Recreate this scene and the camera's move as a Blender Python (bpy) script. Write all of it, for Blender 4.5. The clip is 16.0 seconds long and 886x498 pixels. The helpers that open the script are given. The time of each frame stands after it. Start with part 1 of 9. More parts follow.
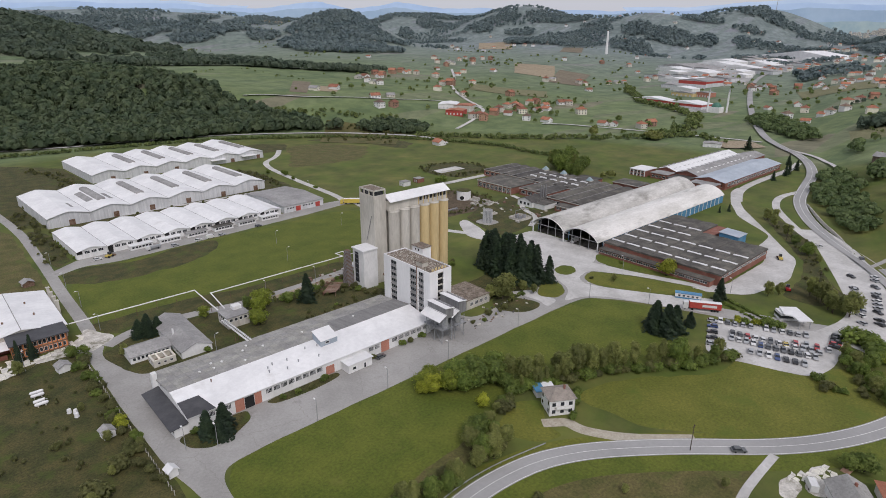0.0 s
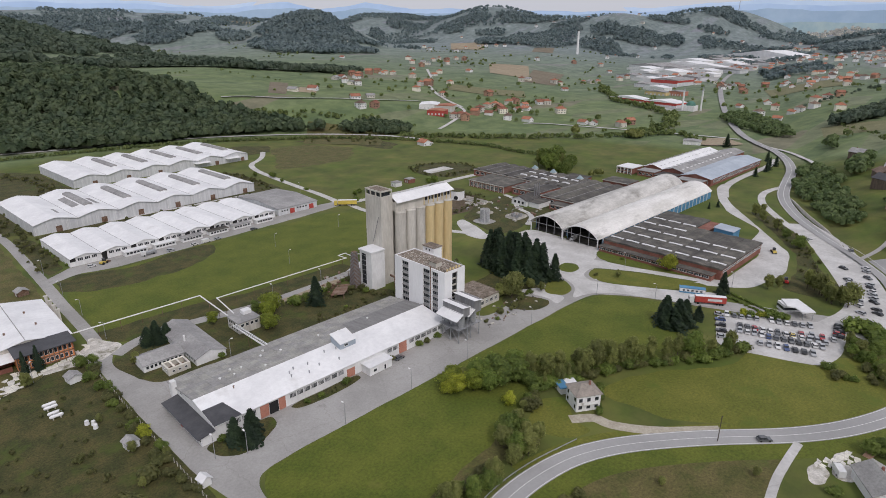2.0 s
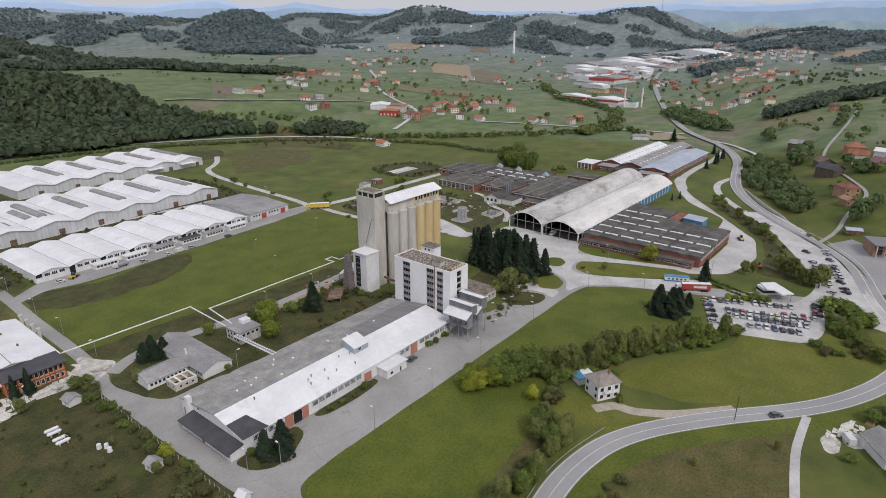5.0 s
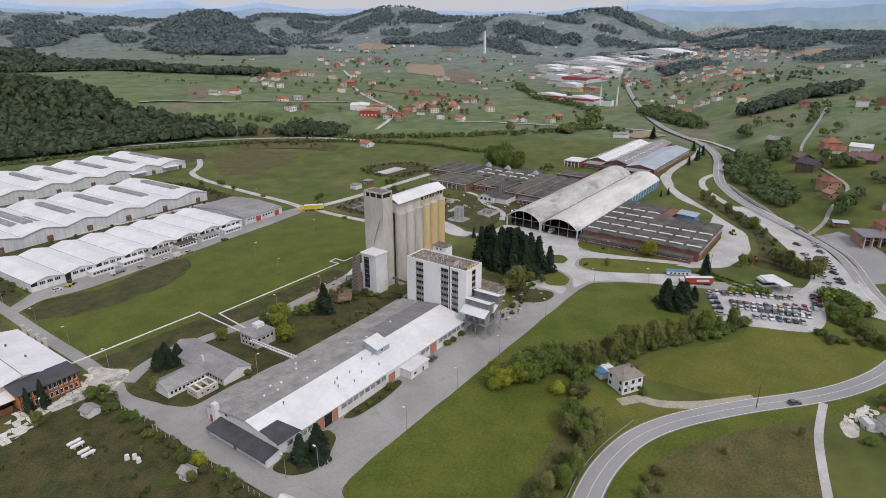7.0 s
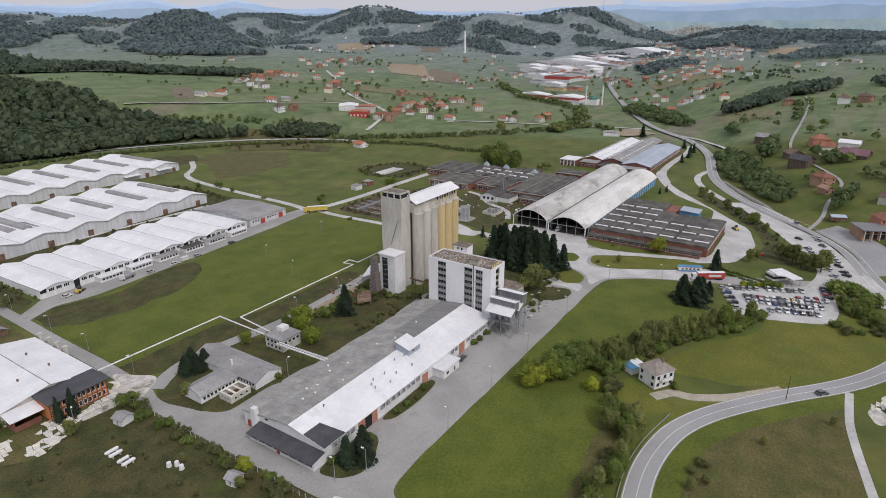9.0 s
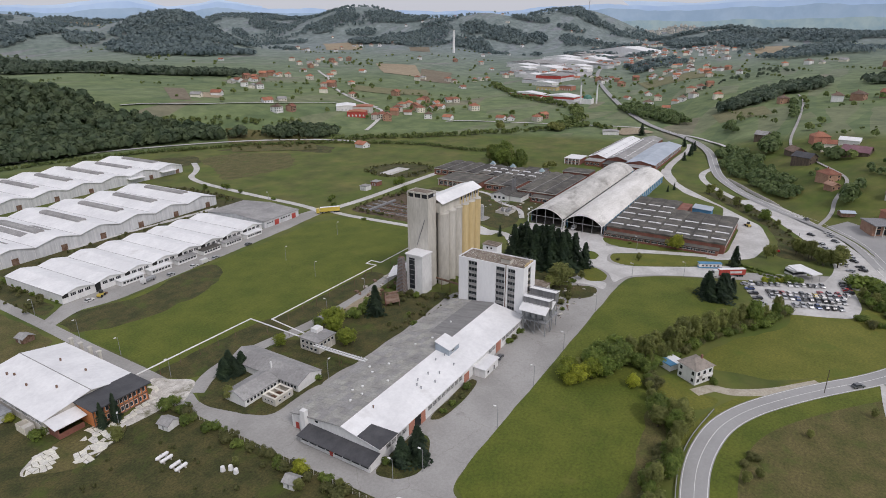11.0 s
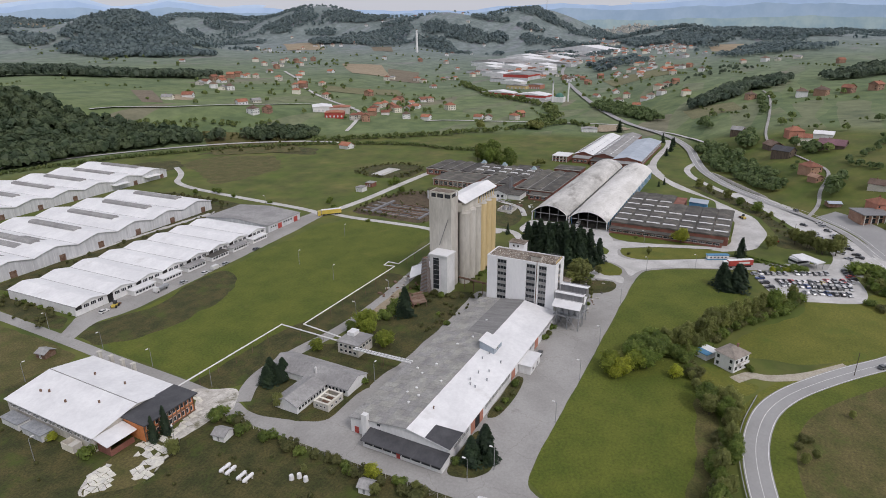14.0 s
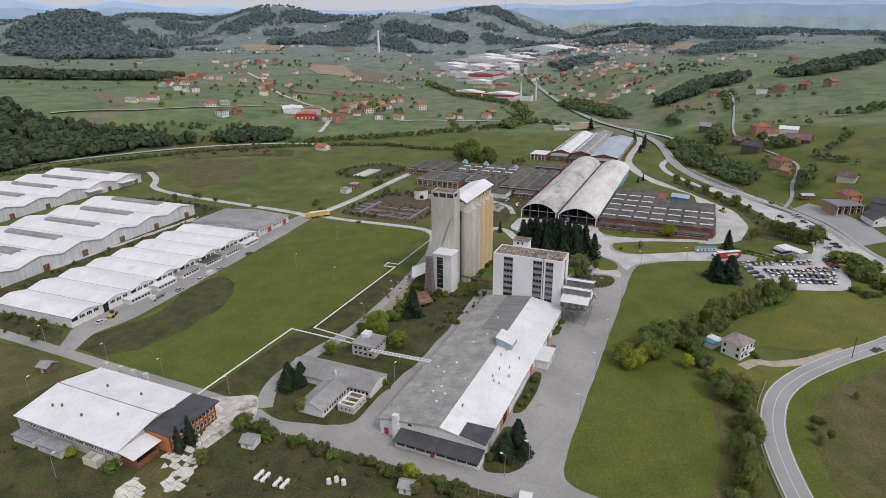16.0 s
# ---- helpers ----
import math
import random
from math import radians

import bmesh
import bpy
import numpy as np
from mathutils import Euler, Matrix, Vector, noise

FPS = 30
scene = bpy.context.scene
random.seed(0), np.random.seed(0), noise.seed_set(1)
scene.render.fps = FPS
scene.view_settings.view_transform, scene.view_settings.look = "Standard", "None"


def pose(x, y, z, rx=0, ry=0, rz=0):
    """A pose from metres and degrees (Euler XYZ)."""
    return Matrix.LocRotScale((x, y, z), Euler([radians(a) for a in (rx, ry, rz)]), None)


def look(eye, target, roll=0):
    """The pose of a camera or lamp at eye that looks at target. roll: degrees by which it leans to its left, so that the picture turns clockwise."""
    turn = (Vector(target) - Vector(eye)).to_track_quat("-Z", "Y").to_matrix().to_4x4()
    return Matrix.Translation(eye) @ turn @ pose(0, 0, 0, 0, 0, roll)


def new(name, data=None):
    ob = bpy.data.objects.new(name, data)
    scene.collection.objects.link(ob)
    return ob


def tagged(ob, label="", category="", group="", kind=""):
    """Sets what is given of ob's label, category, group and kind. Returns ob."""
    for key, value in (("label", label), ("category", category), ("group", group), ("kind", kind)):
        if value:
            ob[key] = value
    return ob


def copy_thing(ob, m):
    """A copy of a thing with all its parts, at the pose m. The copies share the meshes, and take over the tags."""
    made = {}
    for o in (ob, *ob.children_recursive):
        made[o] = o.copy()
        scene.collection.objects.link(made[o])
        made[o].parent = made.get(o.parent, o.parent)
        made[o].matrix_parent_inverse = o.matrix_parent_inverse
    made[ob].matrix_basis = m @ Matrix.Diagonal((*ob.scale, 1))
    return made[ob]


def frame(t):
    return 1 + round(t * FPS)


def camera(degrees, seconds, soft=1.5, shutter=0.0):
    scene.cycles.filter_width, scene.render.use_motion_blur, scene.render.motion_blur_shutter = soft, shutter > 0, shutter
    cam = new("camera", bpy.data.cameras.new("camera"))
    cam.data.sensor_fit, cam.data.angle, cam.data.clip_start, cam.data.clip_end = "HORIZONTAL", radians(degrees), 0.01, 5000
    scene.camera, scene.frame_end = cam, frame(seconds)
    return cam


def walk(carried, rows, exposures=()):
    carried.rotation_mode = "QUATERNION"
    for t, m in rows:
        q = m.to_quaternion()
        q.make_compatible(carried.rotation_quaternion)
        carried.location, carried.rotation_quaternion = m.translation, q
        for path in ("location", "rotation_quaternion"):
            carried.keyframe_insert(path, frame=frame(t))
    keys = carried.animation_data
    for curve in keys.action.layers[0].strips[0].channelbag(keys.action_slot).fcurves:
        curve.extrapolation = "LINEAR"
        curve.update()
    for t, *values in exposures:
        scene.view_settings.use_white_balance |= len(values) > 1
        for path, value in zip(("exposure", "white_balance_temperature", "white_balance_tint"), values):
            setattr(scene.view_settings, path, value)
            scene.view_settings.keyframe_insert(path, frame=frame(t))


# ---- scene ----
cam = camera(72.79, 16.0, soft=0.9)
ROWS = [
    (0, look((-48.69, -164.18, 115.77), (14.660, -94.747, 81.637), 0.28)),
    (0.5, look((-51.82, -161.27, 115.67), (12.299, -92.526, 81.567), 0.26)),
    (1, look((-54.92, -158.32, 115.57), (10.012, -90.328, 81.496), 0.25)),
    (1.5, look((-58.00, -155.32, 115.48), (7.832, -88.186, 81.426), 0.23)),
    (2, look((-61.05, -152.27, 115.40), (5.789, -86.129, 81.357), 0.21)),
    (2.5, look((-64.07, -149.17, 115.32), (3.904, -84.189, 81.290), 0.19)),
    (3, look((-67.06, -146.01, 115.25), (2.147, -82.346, 81.228), 0.17)),
    (3.5, look((-70.03, -142.80, 115.18), (0.447, -80.531, 81.170), 0.15)),
    (4, look((-72.96, -139.52, 115.12), (-1.263, -78.670, 81.118), 0.13)),
    (6.5, look((-87.21, -122.22, 114.94), (-11.273, -66.747, 80.942), 0.01)),
    (7, look((-89.98, -118.57, 114.92), (-13.297, -64.129, 80.925), -0.01)),
    (7.5, look((-92.72, -114.86, 114.91), (-15.352, -61.392, 80.914), -0.04)),
    (8, look((-95.43, -111.09, 114.91), (-17.486, -58.466, 80.908), -0.06)),
    (8.5, look((-98.11, -107.26, 114.91), (-19.718, -55.311, 80.907), -0.09)),
    (9, look((-100.76, -103.37, 114.92), (-22.006, -51.987, 80.912), -0.12)),
    (9.5, look((-103.39, -99.44, 114.94), (-24.316, -48.544, 80.921), -0.15)),
    (10, look((-105.99, -95.45, 114.97), (-26.655, -44.970, 80.935), -0.17)),
    (12.5, look((-118.62, -74.88, 115.19), (-37.100, -28.080, 81.076), -0.32)),
    (13, look((-121.08, -70.68, 115.25), (-39.017, -24.845, 81.119), -0.36)),
    (13.5, look((-123.51, -66.46, 115.33), (-40.864, -21.710, 81.169), -0.39)),
    (14, look((-125.93, -62.23, 115.40), (-42.643, -18.692, 81.226), -0.42)),
    (14.5, look((-128.32, -57.99, 115.49), (-44.372, -15.771, 81.291), -0.45)),
    (15, look((-130.70, -53.76, 115.58), (-46.082, -12.907, 81.365), -0.49)),
    (15.5, look((-133.06, -49.54, 115.68), (-47.751, -10.159, 81.450), -0.52)),
    (16, look((-135.40, -45.34, 115.79), (-49.360, -7.595, 81.549), -0.56)),
]
walk(cam, ROWS, [(0, 0.10, 6350, 16), (16, 0.12, 6350, 16)])

# ---- world and sun: a bright, evenly overcast autumn day ----
world = bpy.data.worlds.new("overcast_sky")
scene.world = world
world.use_nodes = True
wn, wl = world.node_tree.nodes, world.node_tree.links
sky = wn.new("ShaderNodeTexSky")
sky.sky_type, sky.sun_disc = "NISHITA", False
sky.sun_elevation, sky.sun_rotation = radians(48), radians(200)
sky.air_density, sky.dust_density, sky.ozone_density = 1.0, 4.0, 1.0
veil = wn.new("ShaderNodeMixRGB")
veil.inputs[0].default_value = 0.75
veil.inputs[2].default_value = (8.6, 8.9, 9.4, 1)
wl.new(sky.outputs[0], veil.inputs[1])
back = wn["Background"]
back.inputs[1].default_value = 0.075
wl.new(veil.outputs[0], back.inputs[0])
sun = new("sun", bpy.data.lights.new("sun", "SUN"))
sun.data.energy, sun.data.angle, sun.data.color = 1.3, radians(16), (1.0, 0.965, 0.92)
sun.matrix_basis = look((-60, -140, 170), (0, 0, 0))
# ---- materials ----
def mat(name, c1, c2, size=6.0, rough=0.85, metal=0.0, grain=0.4, fine=0.6, bump=0.0, per_object=0.0, per_island=0.0, stain=None, stain_at=0.62, stain_size=9.0, stretch=None, cracks=0.0):
    """Two colours in patches of that size in metres, with finer grain, wear and stains on top."""
    m = bpy.data.materials.new(name)
    m.use_nodes = True
    n, l = m.node_tree.nodes, m.node_tree.links
    b = n["Principled BSDF"]
    b.inputs["Roughness"].default_value, b.inputs["Metallic"].default_value = rough, metal
    geo = n.new("ShaderNodeNewGeometry")
    where = geo.outputs["Position"]
    if stretch:
        mp = n.new("ShaderNodeMapping")
        mp.inputs["Scale"].default_value = stretch
        l.new(where, mp.inputs[0])
        where = mp.outputs[0]
    def noise_at(metres, detail, rough_=0.6):
        t = n.new("ShaderNodeTexNoise")
        t.inputs["Scale"].default_value, t.inputs["Detail"].default_value, t.inputs["Roughness"].default_value = 1 / metres, detail, rough_
        l.new(where, t.inputs["Vector"])
        return t.outputs[0]
    def noise_colour(scale):
        t = n.new("ShaderNodeTexNoise")
        t.inputs["Scale"].default_value, t.inputs["Detail"].default_value = scale, 4
        l.new(where, t.inputs["Vector"])
        big = n.new("ShaderNodeVectorMath")
        big.operation = "SCALE"
        big.inputs["Scale"].default_value = 9.0
        l.new(t.outputs["Color"], big.inputs[0])
        return big.outputs[0]
    def ramp(fac, a, c, p0=0.38, p1=0.62):
        r = n.new("ShaderNodeValToRGB")
        r.color_ramp.elements[0].position, r.color_ramp.elements[1].position = p0, p1
        r.color_ramp.elements[0].color, r.color_ramp.elements[1].color = (*a, 1), (*c, 1)
        l.new(fac, r.inputs[0])
        return r.outputs[0]
    def mix(kind, fac, a, c):
        x = n.new("ShaderNodeMixRGB")
        x.blend_type = kind
        for s, v in zip(x.inputs, (fac, a, c)):
            if hasattr(v, "links"):
                l.new(v, s)
            elif isinstance(v, tuple):
                s.default_value = (*v, 1)
            else:
                s.default_value = v
        return x.outputs[0]
    col = ramp(noise_at(size, 4), c1, c2)
    g = 1 - grain
    col = mix("MULTIPLY", 1.0, col, ramp(noise_at(fine, 3, 0.7), (g, g, g), (1 + grain * 0.6,) * 3, 0.3, 0.7))
    if stain:
        s = n.new("ShaderNodeMath")
        s.operation = "MULTIPLY"
        l.new(ramp(noise_at(stain_size, 5, 0.7), (0, 0, 0), (1, 1, 1), stain_at, stain_at + 0.14), s.inputs[0])
        s.inputs[1].default_value = 0.85
        col = mix("MIX", s.outputs[0], col, stain)
    if cracks:
        bend = mix("ADD", 0.35, where, noise_colour(0.35))
        v = n.new("ShaderNodeTexVoronoi")
        v.feature = "DISTANCE_TO_EDGE"
        v.inputs["Scale"].default_value = 1 / cracks
        l.new(bend, v.inputs["Vector"])
        col = mix("MULTIPLY", 1.0, col, ramp(v.outputs["Distance"], (0.84, 0.83, 0.81), (1, 1, 1), 0.001, 0.007))
    for amount, kind, out in ((per_object, "ShaderNodeObjectInfo", "Random"), (per_island, "ShaderNodeNewGeometry", "Random Per Island")):
        if amount:
            o = n.new(kind)
            lo, hi = 1 - amount, 1 + amount
            col = mix("MULTIPLY", 1.0, col, ramp(o.outputs[out], (lo, lo, lo), (hi, hi, hi * 0.92), 0, 1))
    l.new(col, b.inputs["Base Color"])
    if bump:
        p = n.new("ShaderNodeBump")
        p.inputs["Strength"].default_value, p.inputs["Distance"].default_value = bump, fine * 0.3
        l.new(noise_at(fine, 4), p.inputs["Height"])
        l.new(p.outputs[0], b.inputs["Normal"])
    return m


def leafy(name, c1, c2, size=3.0, stain=None, island=0.30):
    """Leaves: light falls on them and shines through them."""
    m = mat(name, c1, c2, size=size, rough=0.7, grain=0.18, fine=0.8, per_object=0.18, per_island=island, stain=stain, stain_at=0.68, stain_size=16)
    n, l = m.node_tree.nodes, m.node_tree.links
    b, thin, both = n["Principled BSDF"], n.new("ShaderNodeBsdfTranslucent"), n.new("ShaderNodeMixShader")
    l.new(b.inputs["Base Color"].links[0].from_socket, thin.inputs[0])
    both.inputs[0].default_value = 0.45
    l.new(b.outputs[0], both.inputs[1])
    l.new(thin.outputs[0], both.inputs[2])
    l.new(both.outputs[0], n["Material Output"].inputs[0])
    return m


M_white_roof = mat("white_roof", (0.71, 0.71, 0.71), (0.81, 0.81, 0.805), 12, 0.6, grain=0.07, fine=1.6, stain=(0.59, 0.58, 0.56), stain_at=0.62, stain_size=16)
M_grey_sheet = mat("grey_sheet_wall", (0.52, 0.53, 0.545), (0.66, 0.67, 0.68), 5, 0.6, grain=0.10, fine=0.5, stretch=(3, 3, 0.25))
M_grey_roof = mat("weathered_grey_roof", (0.255, 0.25, 0.245), (0.345, 0.34, 0.33), 9, 0.9, grain=0.20, fine=0.9, stain=(0.17, 0.165, 0.155), stain_at=0.6, stain_size=5)
M_dark_roof = mat("dark_bitumen_roof", (0.066, 0.062, 0.058), (0.118, 0.110, 0.102), 7, 0.9, grain=0.32, fine=1.0, per_object=0.28, stain=(0.165, 0.15, 0.13), stain_at=0.56, stain_size=7)
M_slate = mat("anthracite_sheet_roof", (0.05, 0.05, 0.055), (0.075, 0.075, 0.08), 4, 0.6, grain=0.15, fine=0.6)
M_white_wall = mat("white_plaster", (0.68, 0.68, 0.67), (0.77, 0.77, 0.76), 4, 0.85, grain=0.08, fine=0.8, stain=(0.50, 0.48, 0.45), stain_at=0.68, stain_size=4, stretch=(1, 1, 0.45))
M_concrete = mat("weathered_concrete", (0.46, 0.435, 0.385), (0.58, 0.555, 0.50), 7, 0.9, grain=0.14, fine=0.9, stain=(0.33, 0.305, 0.265), stain_at=0.6, stain_size=6, stretch=(1, 1, 0.22))
M_yellow = mat("ochre_painted_concrete", (0.56, 0.43, 0.215), (0.66, 0.52, 0.28), 6, 0.85, grain=0.10, fine=0.8, stain=(0.45, 0.35, 0.20), stain_at=0.62, stain_size=6, stretch=(1, 1, 0.2))
M_gravel_roof = mat("gravel_roof", (0.16, 0.125, 0.095), (0.28, 0.235, 0.19), 2.5, 0.95, grain=0.5, fine=0.7, stain=(0.085, 0.07, 0.05), stain_size=3, stain_at=0.54)
M_brick = mat("red_brick_wall", (0.19, 0.075, 0.052), (0.27, 0.115, 0.085), 5, 0.9, grain=0.2, fine=0.5, stain=(0.20, 0.16, 0.13), stain_at=0.58, stain_size=5)
M_red = mat("red_paint", (0.38, 0.045, 0.035), (0.46, 0.075, 0.055), 3, 0.6, grain=0.1)
M_orange = mat("orange_paint", (0.60, 0.20, 0.06), (0.68, 0.26, 0.09), 4, 0.8, grain=0.12, stain=(0.35, 0.15, 0.07), stain_at=0.66, stain_size=3)
M_salmon = mat("salmon_paint", (0.40, 0.17, 0.115), (0.48, 0.215, 0.15), 4, 0.8, grain=0.12)
M_glass = mat("window_glass", (0.02, 0.024, 0.03), (0.045, 0.05, 0.055), 1.6, 0.12, grain=0.2)
# near-black: shade inside openings, recesses and halls as colour; also chassis, vents
M_dark = mat("shade_and_dark_parts", (0.012, 0.012, 0.012), (0.022, 0.021, 0.02), 3, 0.9, grain=0.2)
M_steel = mat("dull_steel", (0.30, 0.31, 0.32), (0.40, 0.41, 0.42), 2, 0.55, metal=0.4, grain=0.2)
M_rust = mat("rusted_steel", (0.14, 0.075, 0.045), (0.22, 0.15, 0.11), 2, 0.9, grain=0.3)
M_blue = mat("blue_paint", (0.07, 0.21, 0.36), (0.10, 0.28, 0.44), 5, 0.6, grain=0.12)
M_blue_roof = mat("pale_blue_sheet_roof", (0.36, 0.41, 0.47), (0.45, 0.50, 0.555), 12, 0.55, grain=0.1, fine=2)
M_cone = mat("weathered_pale_blue_sheet", (0.25, 0.34, 0.37), (0.33, 0.41, 0.43), 2, 0.7, grain=0.15)
M_dark_sheet = mat("dark_grey_sheet", (0.17, 0.17, 0.175), (0.24, 0.24, 0.245), 3, 0.6, grain=0.12, stretch=(3, 3, 0.3))
M_bluegrey = mat("blue_grey_sheet", (0.30, 0.35, 0.40), (0.36, 0.41, 0.46), 4, 0.6, grain=0.08)
M_vault = mat("weathered_vault_roof", (0.60, 0.585, 0.545), (0.76, 0.745, 0.71), 10, 0.75, grain=0.12, fine=1.0, stain=(0.26, 0.25, 0.225), stain_at=0.505, stain_size=22, stretch=(0.35, 1.2, 1))
M_vault_grey = mat("sooty_vault_roof", (0.44, 0.43, 0.40), (0.62, 0.605, 0.57), 10, 0.8, grain=0.16, fine=1.0, stain=(0.23, 0.22, 0.195), stain_at=0.52, stain_size=15, stretch=(0.42, 1.1, 1))
M_asphalt = mat("pale_asphalt", (0.295, 0.287, 0.270), (0.372, 0.363, 0.345), 22, 0.92, grain=0.12, fine=0.8, stain=(0.225, 0.216, 0.198), stain_at=0.60, stain_size=11, cracks=19.0)
M_highway = mat("grey_asphalt", (0.292, 0.290, 0.284), (0.346, 0.343, 0.336), 30, 0.9, grain=0.06, fine=1.2)
M_concrete_road = mat("pale_concrete_paving", (0.45, 0.44, 0.42), (0.57, 0.56, 0.54), 12, 0.92, grain=0.12, fine=1.4, stain=(0.33, 0.32, 0.30), stain_at=0.62, stain_size=9, cracks=13.0)
M_dirt = mat("pale_rubble_dirt", (0.46, 0.435, 0.385), (0.64, 0.615, 0.565), 4, 0.95, grain=0.25, fine=0.7, stain=(0.11, 0.105, 0.045), stain_at=0.53, stain_size=6)
M_paint = mat("road_paint", (0.66, 0.66, 0.64), (0.76, 0.76, 0.74), 4, 0.7, grain=0.15)
M_lawn = mat("mown_meadow", (0.077, 0.104, 0.007), (0.114, 0.133, 0.013), 15, 0.95, grain=0.34, fine=0.9, bump=0.4, stain=(0.138, 0.136, 0.024), stain_at=0.60, stain_size=18)
M_lawn_dry = mat("drying_meadow", (0.108, 0.122, 0.012), (0.148, 0.150, 0.020), 14, 0.95, grain=0.32, fine=0.9, bump=0.4, stain=(0.080, 0.115, 0.010), stain_at=0.54, stain_size=16)
M_rough = mat("rough_dry_grass", (0.041, 0.047, 0.009), (0.088, 0.077, 0.022), 7, 0.95, grain=0.55, fine=0.7, bump=0.6, stain=(0.062, 0.088, 0.010), stain_at=0.53, stain_size=11)
M_bed = mat("brown_withered_weeds", (0.072, 0.052, 0.028), (0.128, 0.092, 0.056), 4, 0.95, grain=0.5, fine=0.5, bump=0.6, stain=(0.055, 0.060, 0.018), stain_at=0.56, stain_size=8)
M_earth = mat("trodden_earth", (0.27, 0.215, 0.14), (0.37, 0.31, 0.22), 3, 0.95, grain=0.25, fine=0.6, stain=(0.15, 0.145, 0.05), stain_at=0.6, stain_size=3)
M_town = mat("pale_town_yards", (0.30, 0.30, 0.285), (0.44, 0.435, 0.42), 26, 0.95, grain=0.2, fine=4, stain=(0.165, 0.195, 0.12), stain_at=0.52, stain_size=30)
M_drive = mat("pale_dirt_drive", (0.36, 0.32, 0.25), (0.46, 0.42, 0.34), 3, 0.95, grain=0.2, fine=0.6, stain=(0.24, 0.21, 0.13), stain_at=0.6, stain_size=3)
M_roof_sheet = mat("fibre_cement_sheets", (0.265, 0.26, 0.255), (0.355, 0.35, 0.34), 7, 0.9, grain=0.22, fine=0.7, per_object=0.10, stain=(0.17, 0.165, 0.155), stain_at=0.62, stain_size=4)
M_bark = mat("bark", (0.06, 0.045, 0.032), (0.10, 0.08, 0.06), 1, 0.95, grain=0.3)
M_leaf = leafy("green_leaves", (0.126, 0.186, 0.035), (0.212, 0.272, 0.060), island=0.20)
M_leaf_lime = leafy("lime_green_leaves", (0.185, 0.235, 0.028), (0.29, 0.335, 0.046))
M_leaf_yellow = leafy("yellow_autumn_leaves", (0.30, 0.335, 0.030), (0.42, 0.445, 0.050))
M_rough_olive = mat("olive_dry_meadow", (0.078, 0.080, 0.018), (0.128, 0.108, 0.036), 8, 0.95, grain=0.45, fine=0.8, bump=0.6, stain=(0.072, 0.098, 0.014), stain_at=0.54, stain_size=11)
M_leaf_olive = leafy("olive_autumn_leaves", (0.176, 0.200, 0.058), (0.264, 0.280, 0.092), island=0.18)
M_leaf_scrub = leafy("brownish_scrub_leaves", (0.112, 0.124, 0.042), (0.172, 0.174, 0.066), island=0.18)
M_fir = leafy("fir_needles", (0.026, 0.050, 0.030), (0.048, 0.080, 0.040), island=0.2)
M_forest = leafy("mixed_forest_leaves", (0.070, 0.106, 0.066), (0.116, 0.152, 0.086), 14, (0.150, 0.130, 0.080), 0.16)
# mid and far woods: haze mixed into the leaf colours, bluer with distance
M_mid_forest = leafy("mid_woods_haze_tint", (0.082, 0.118, 0.094), (0.124, 0.160, 0.118), 30, (0.14, 0.145, 0.095), 0.14)
M_far_forest = leafy("far_woods_haze_blue", (0.165, 0.222, 0.252), (0.212, 0.268, 0.288), 60, (0.21, 0.24, 0.21), 0.10)
M_leaf_bank = leafy("dense_bank_leaves", (0.145, 0.215, 0.085), (0.215, 0.285, 0.115), 8, (0.16, 0.17, 0.07), 0.18)
M_leaf_hedge = leafy("hedgerow_leaves", (0.120, 0.172, 0.058), (0.205, 0.245, 0.090), 8, (0.22, 0.18, 0.08), 0.3)
M_tile = mat("orange_roof_tiles", (0.27, 0.105, 0.065), (0.36, 0.155, 0.10), 5, 0.85, grain=0.2, fine=0.6, per_object=0.35)
M_tile_brown = mat("brown_roof_tiles", (0.13, 0.085, 0.065), (0.20, 0.14, 0.11), 5, 0.85, grain=0.2, fine=0.6, per_object=0.3)
M_house_wall = mat("house_plaster", (0.60, 0.57, 0.51), (0.70, 0.67, 0.62), 5, 0.85, grain=0.1, fine=0.8, per_object=0.25)
M_raw_block = mat("raw_clay_block", (0.30, 0.175, 0.125), (0.38, 0.235, 0.175), 4, 0.9, grain=0.15, per_object=0.2)
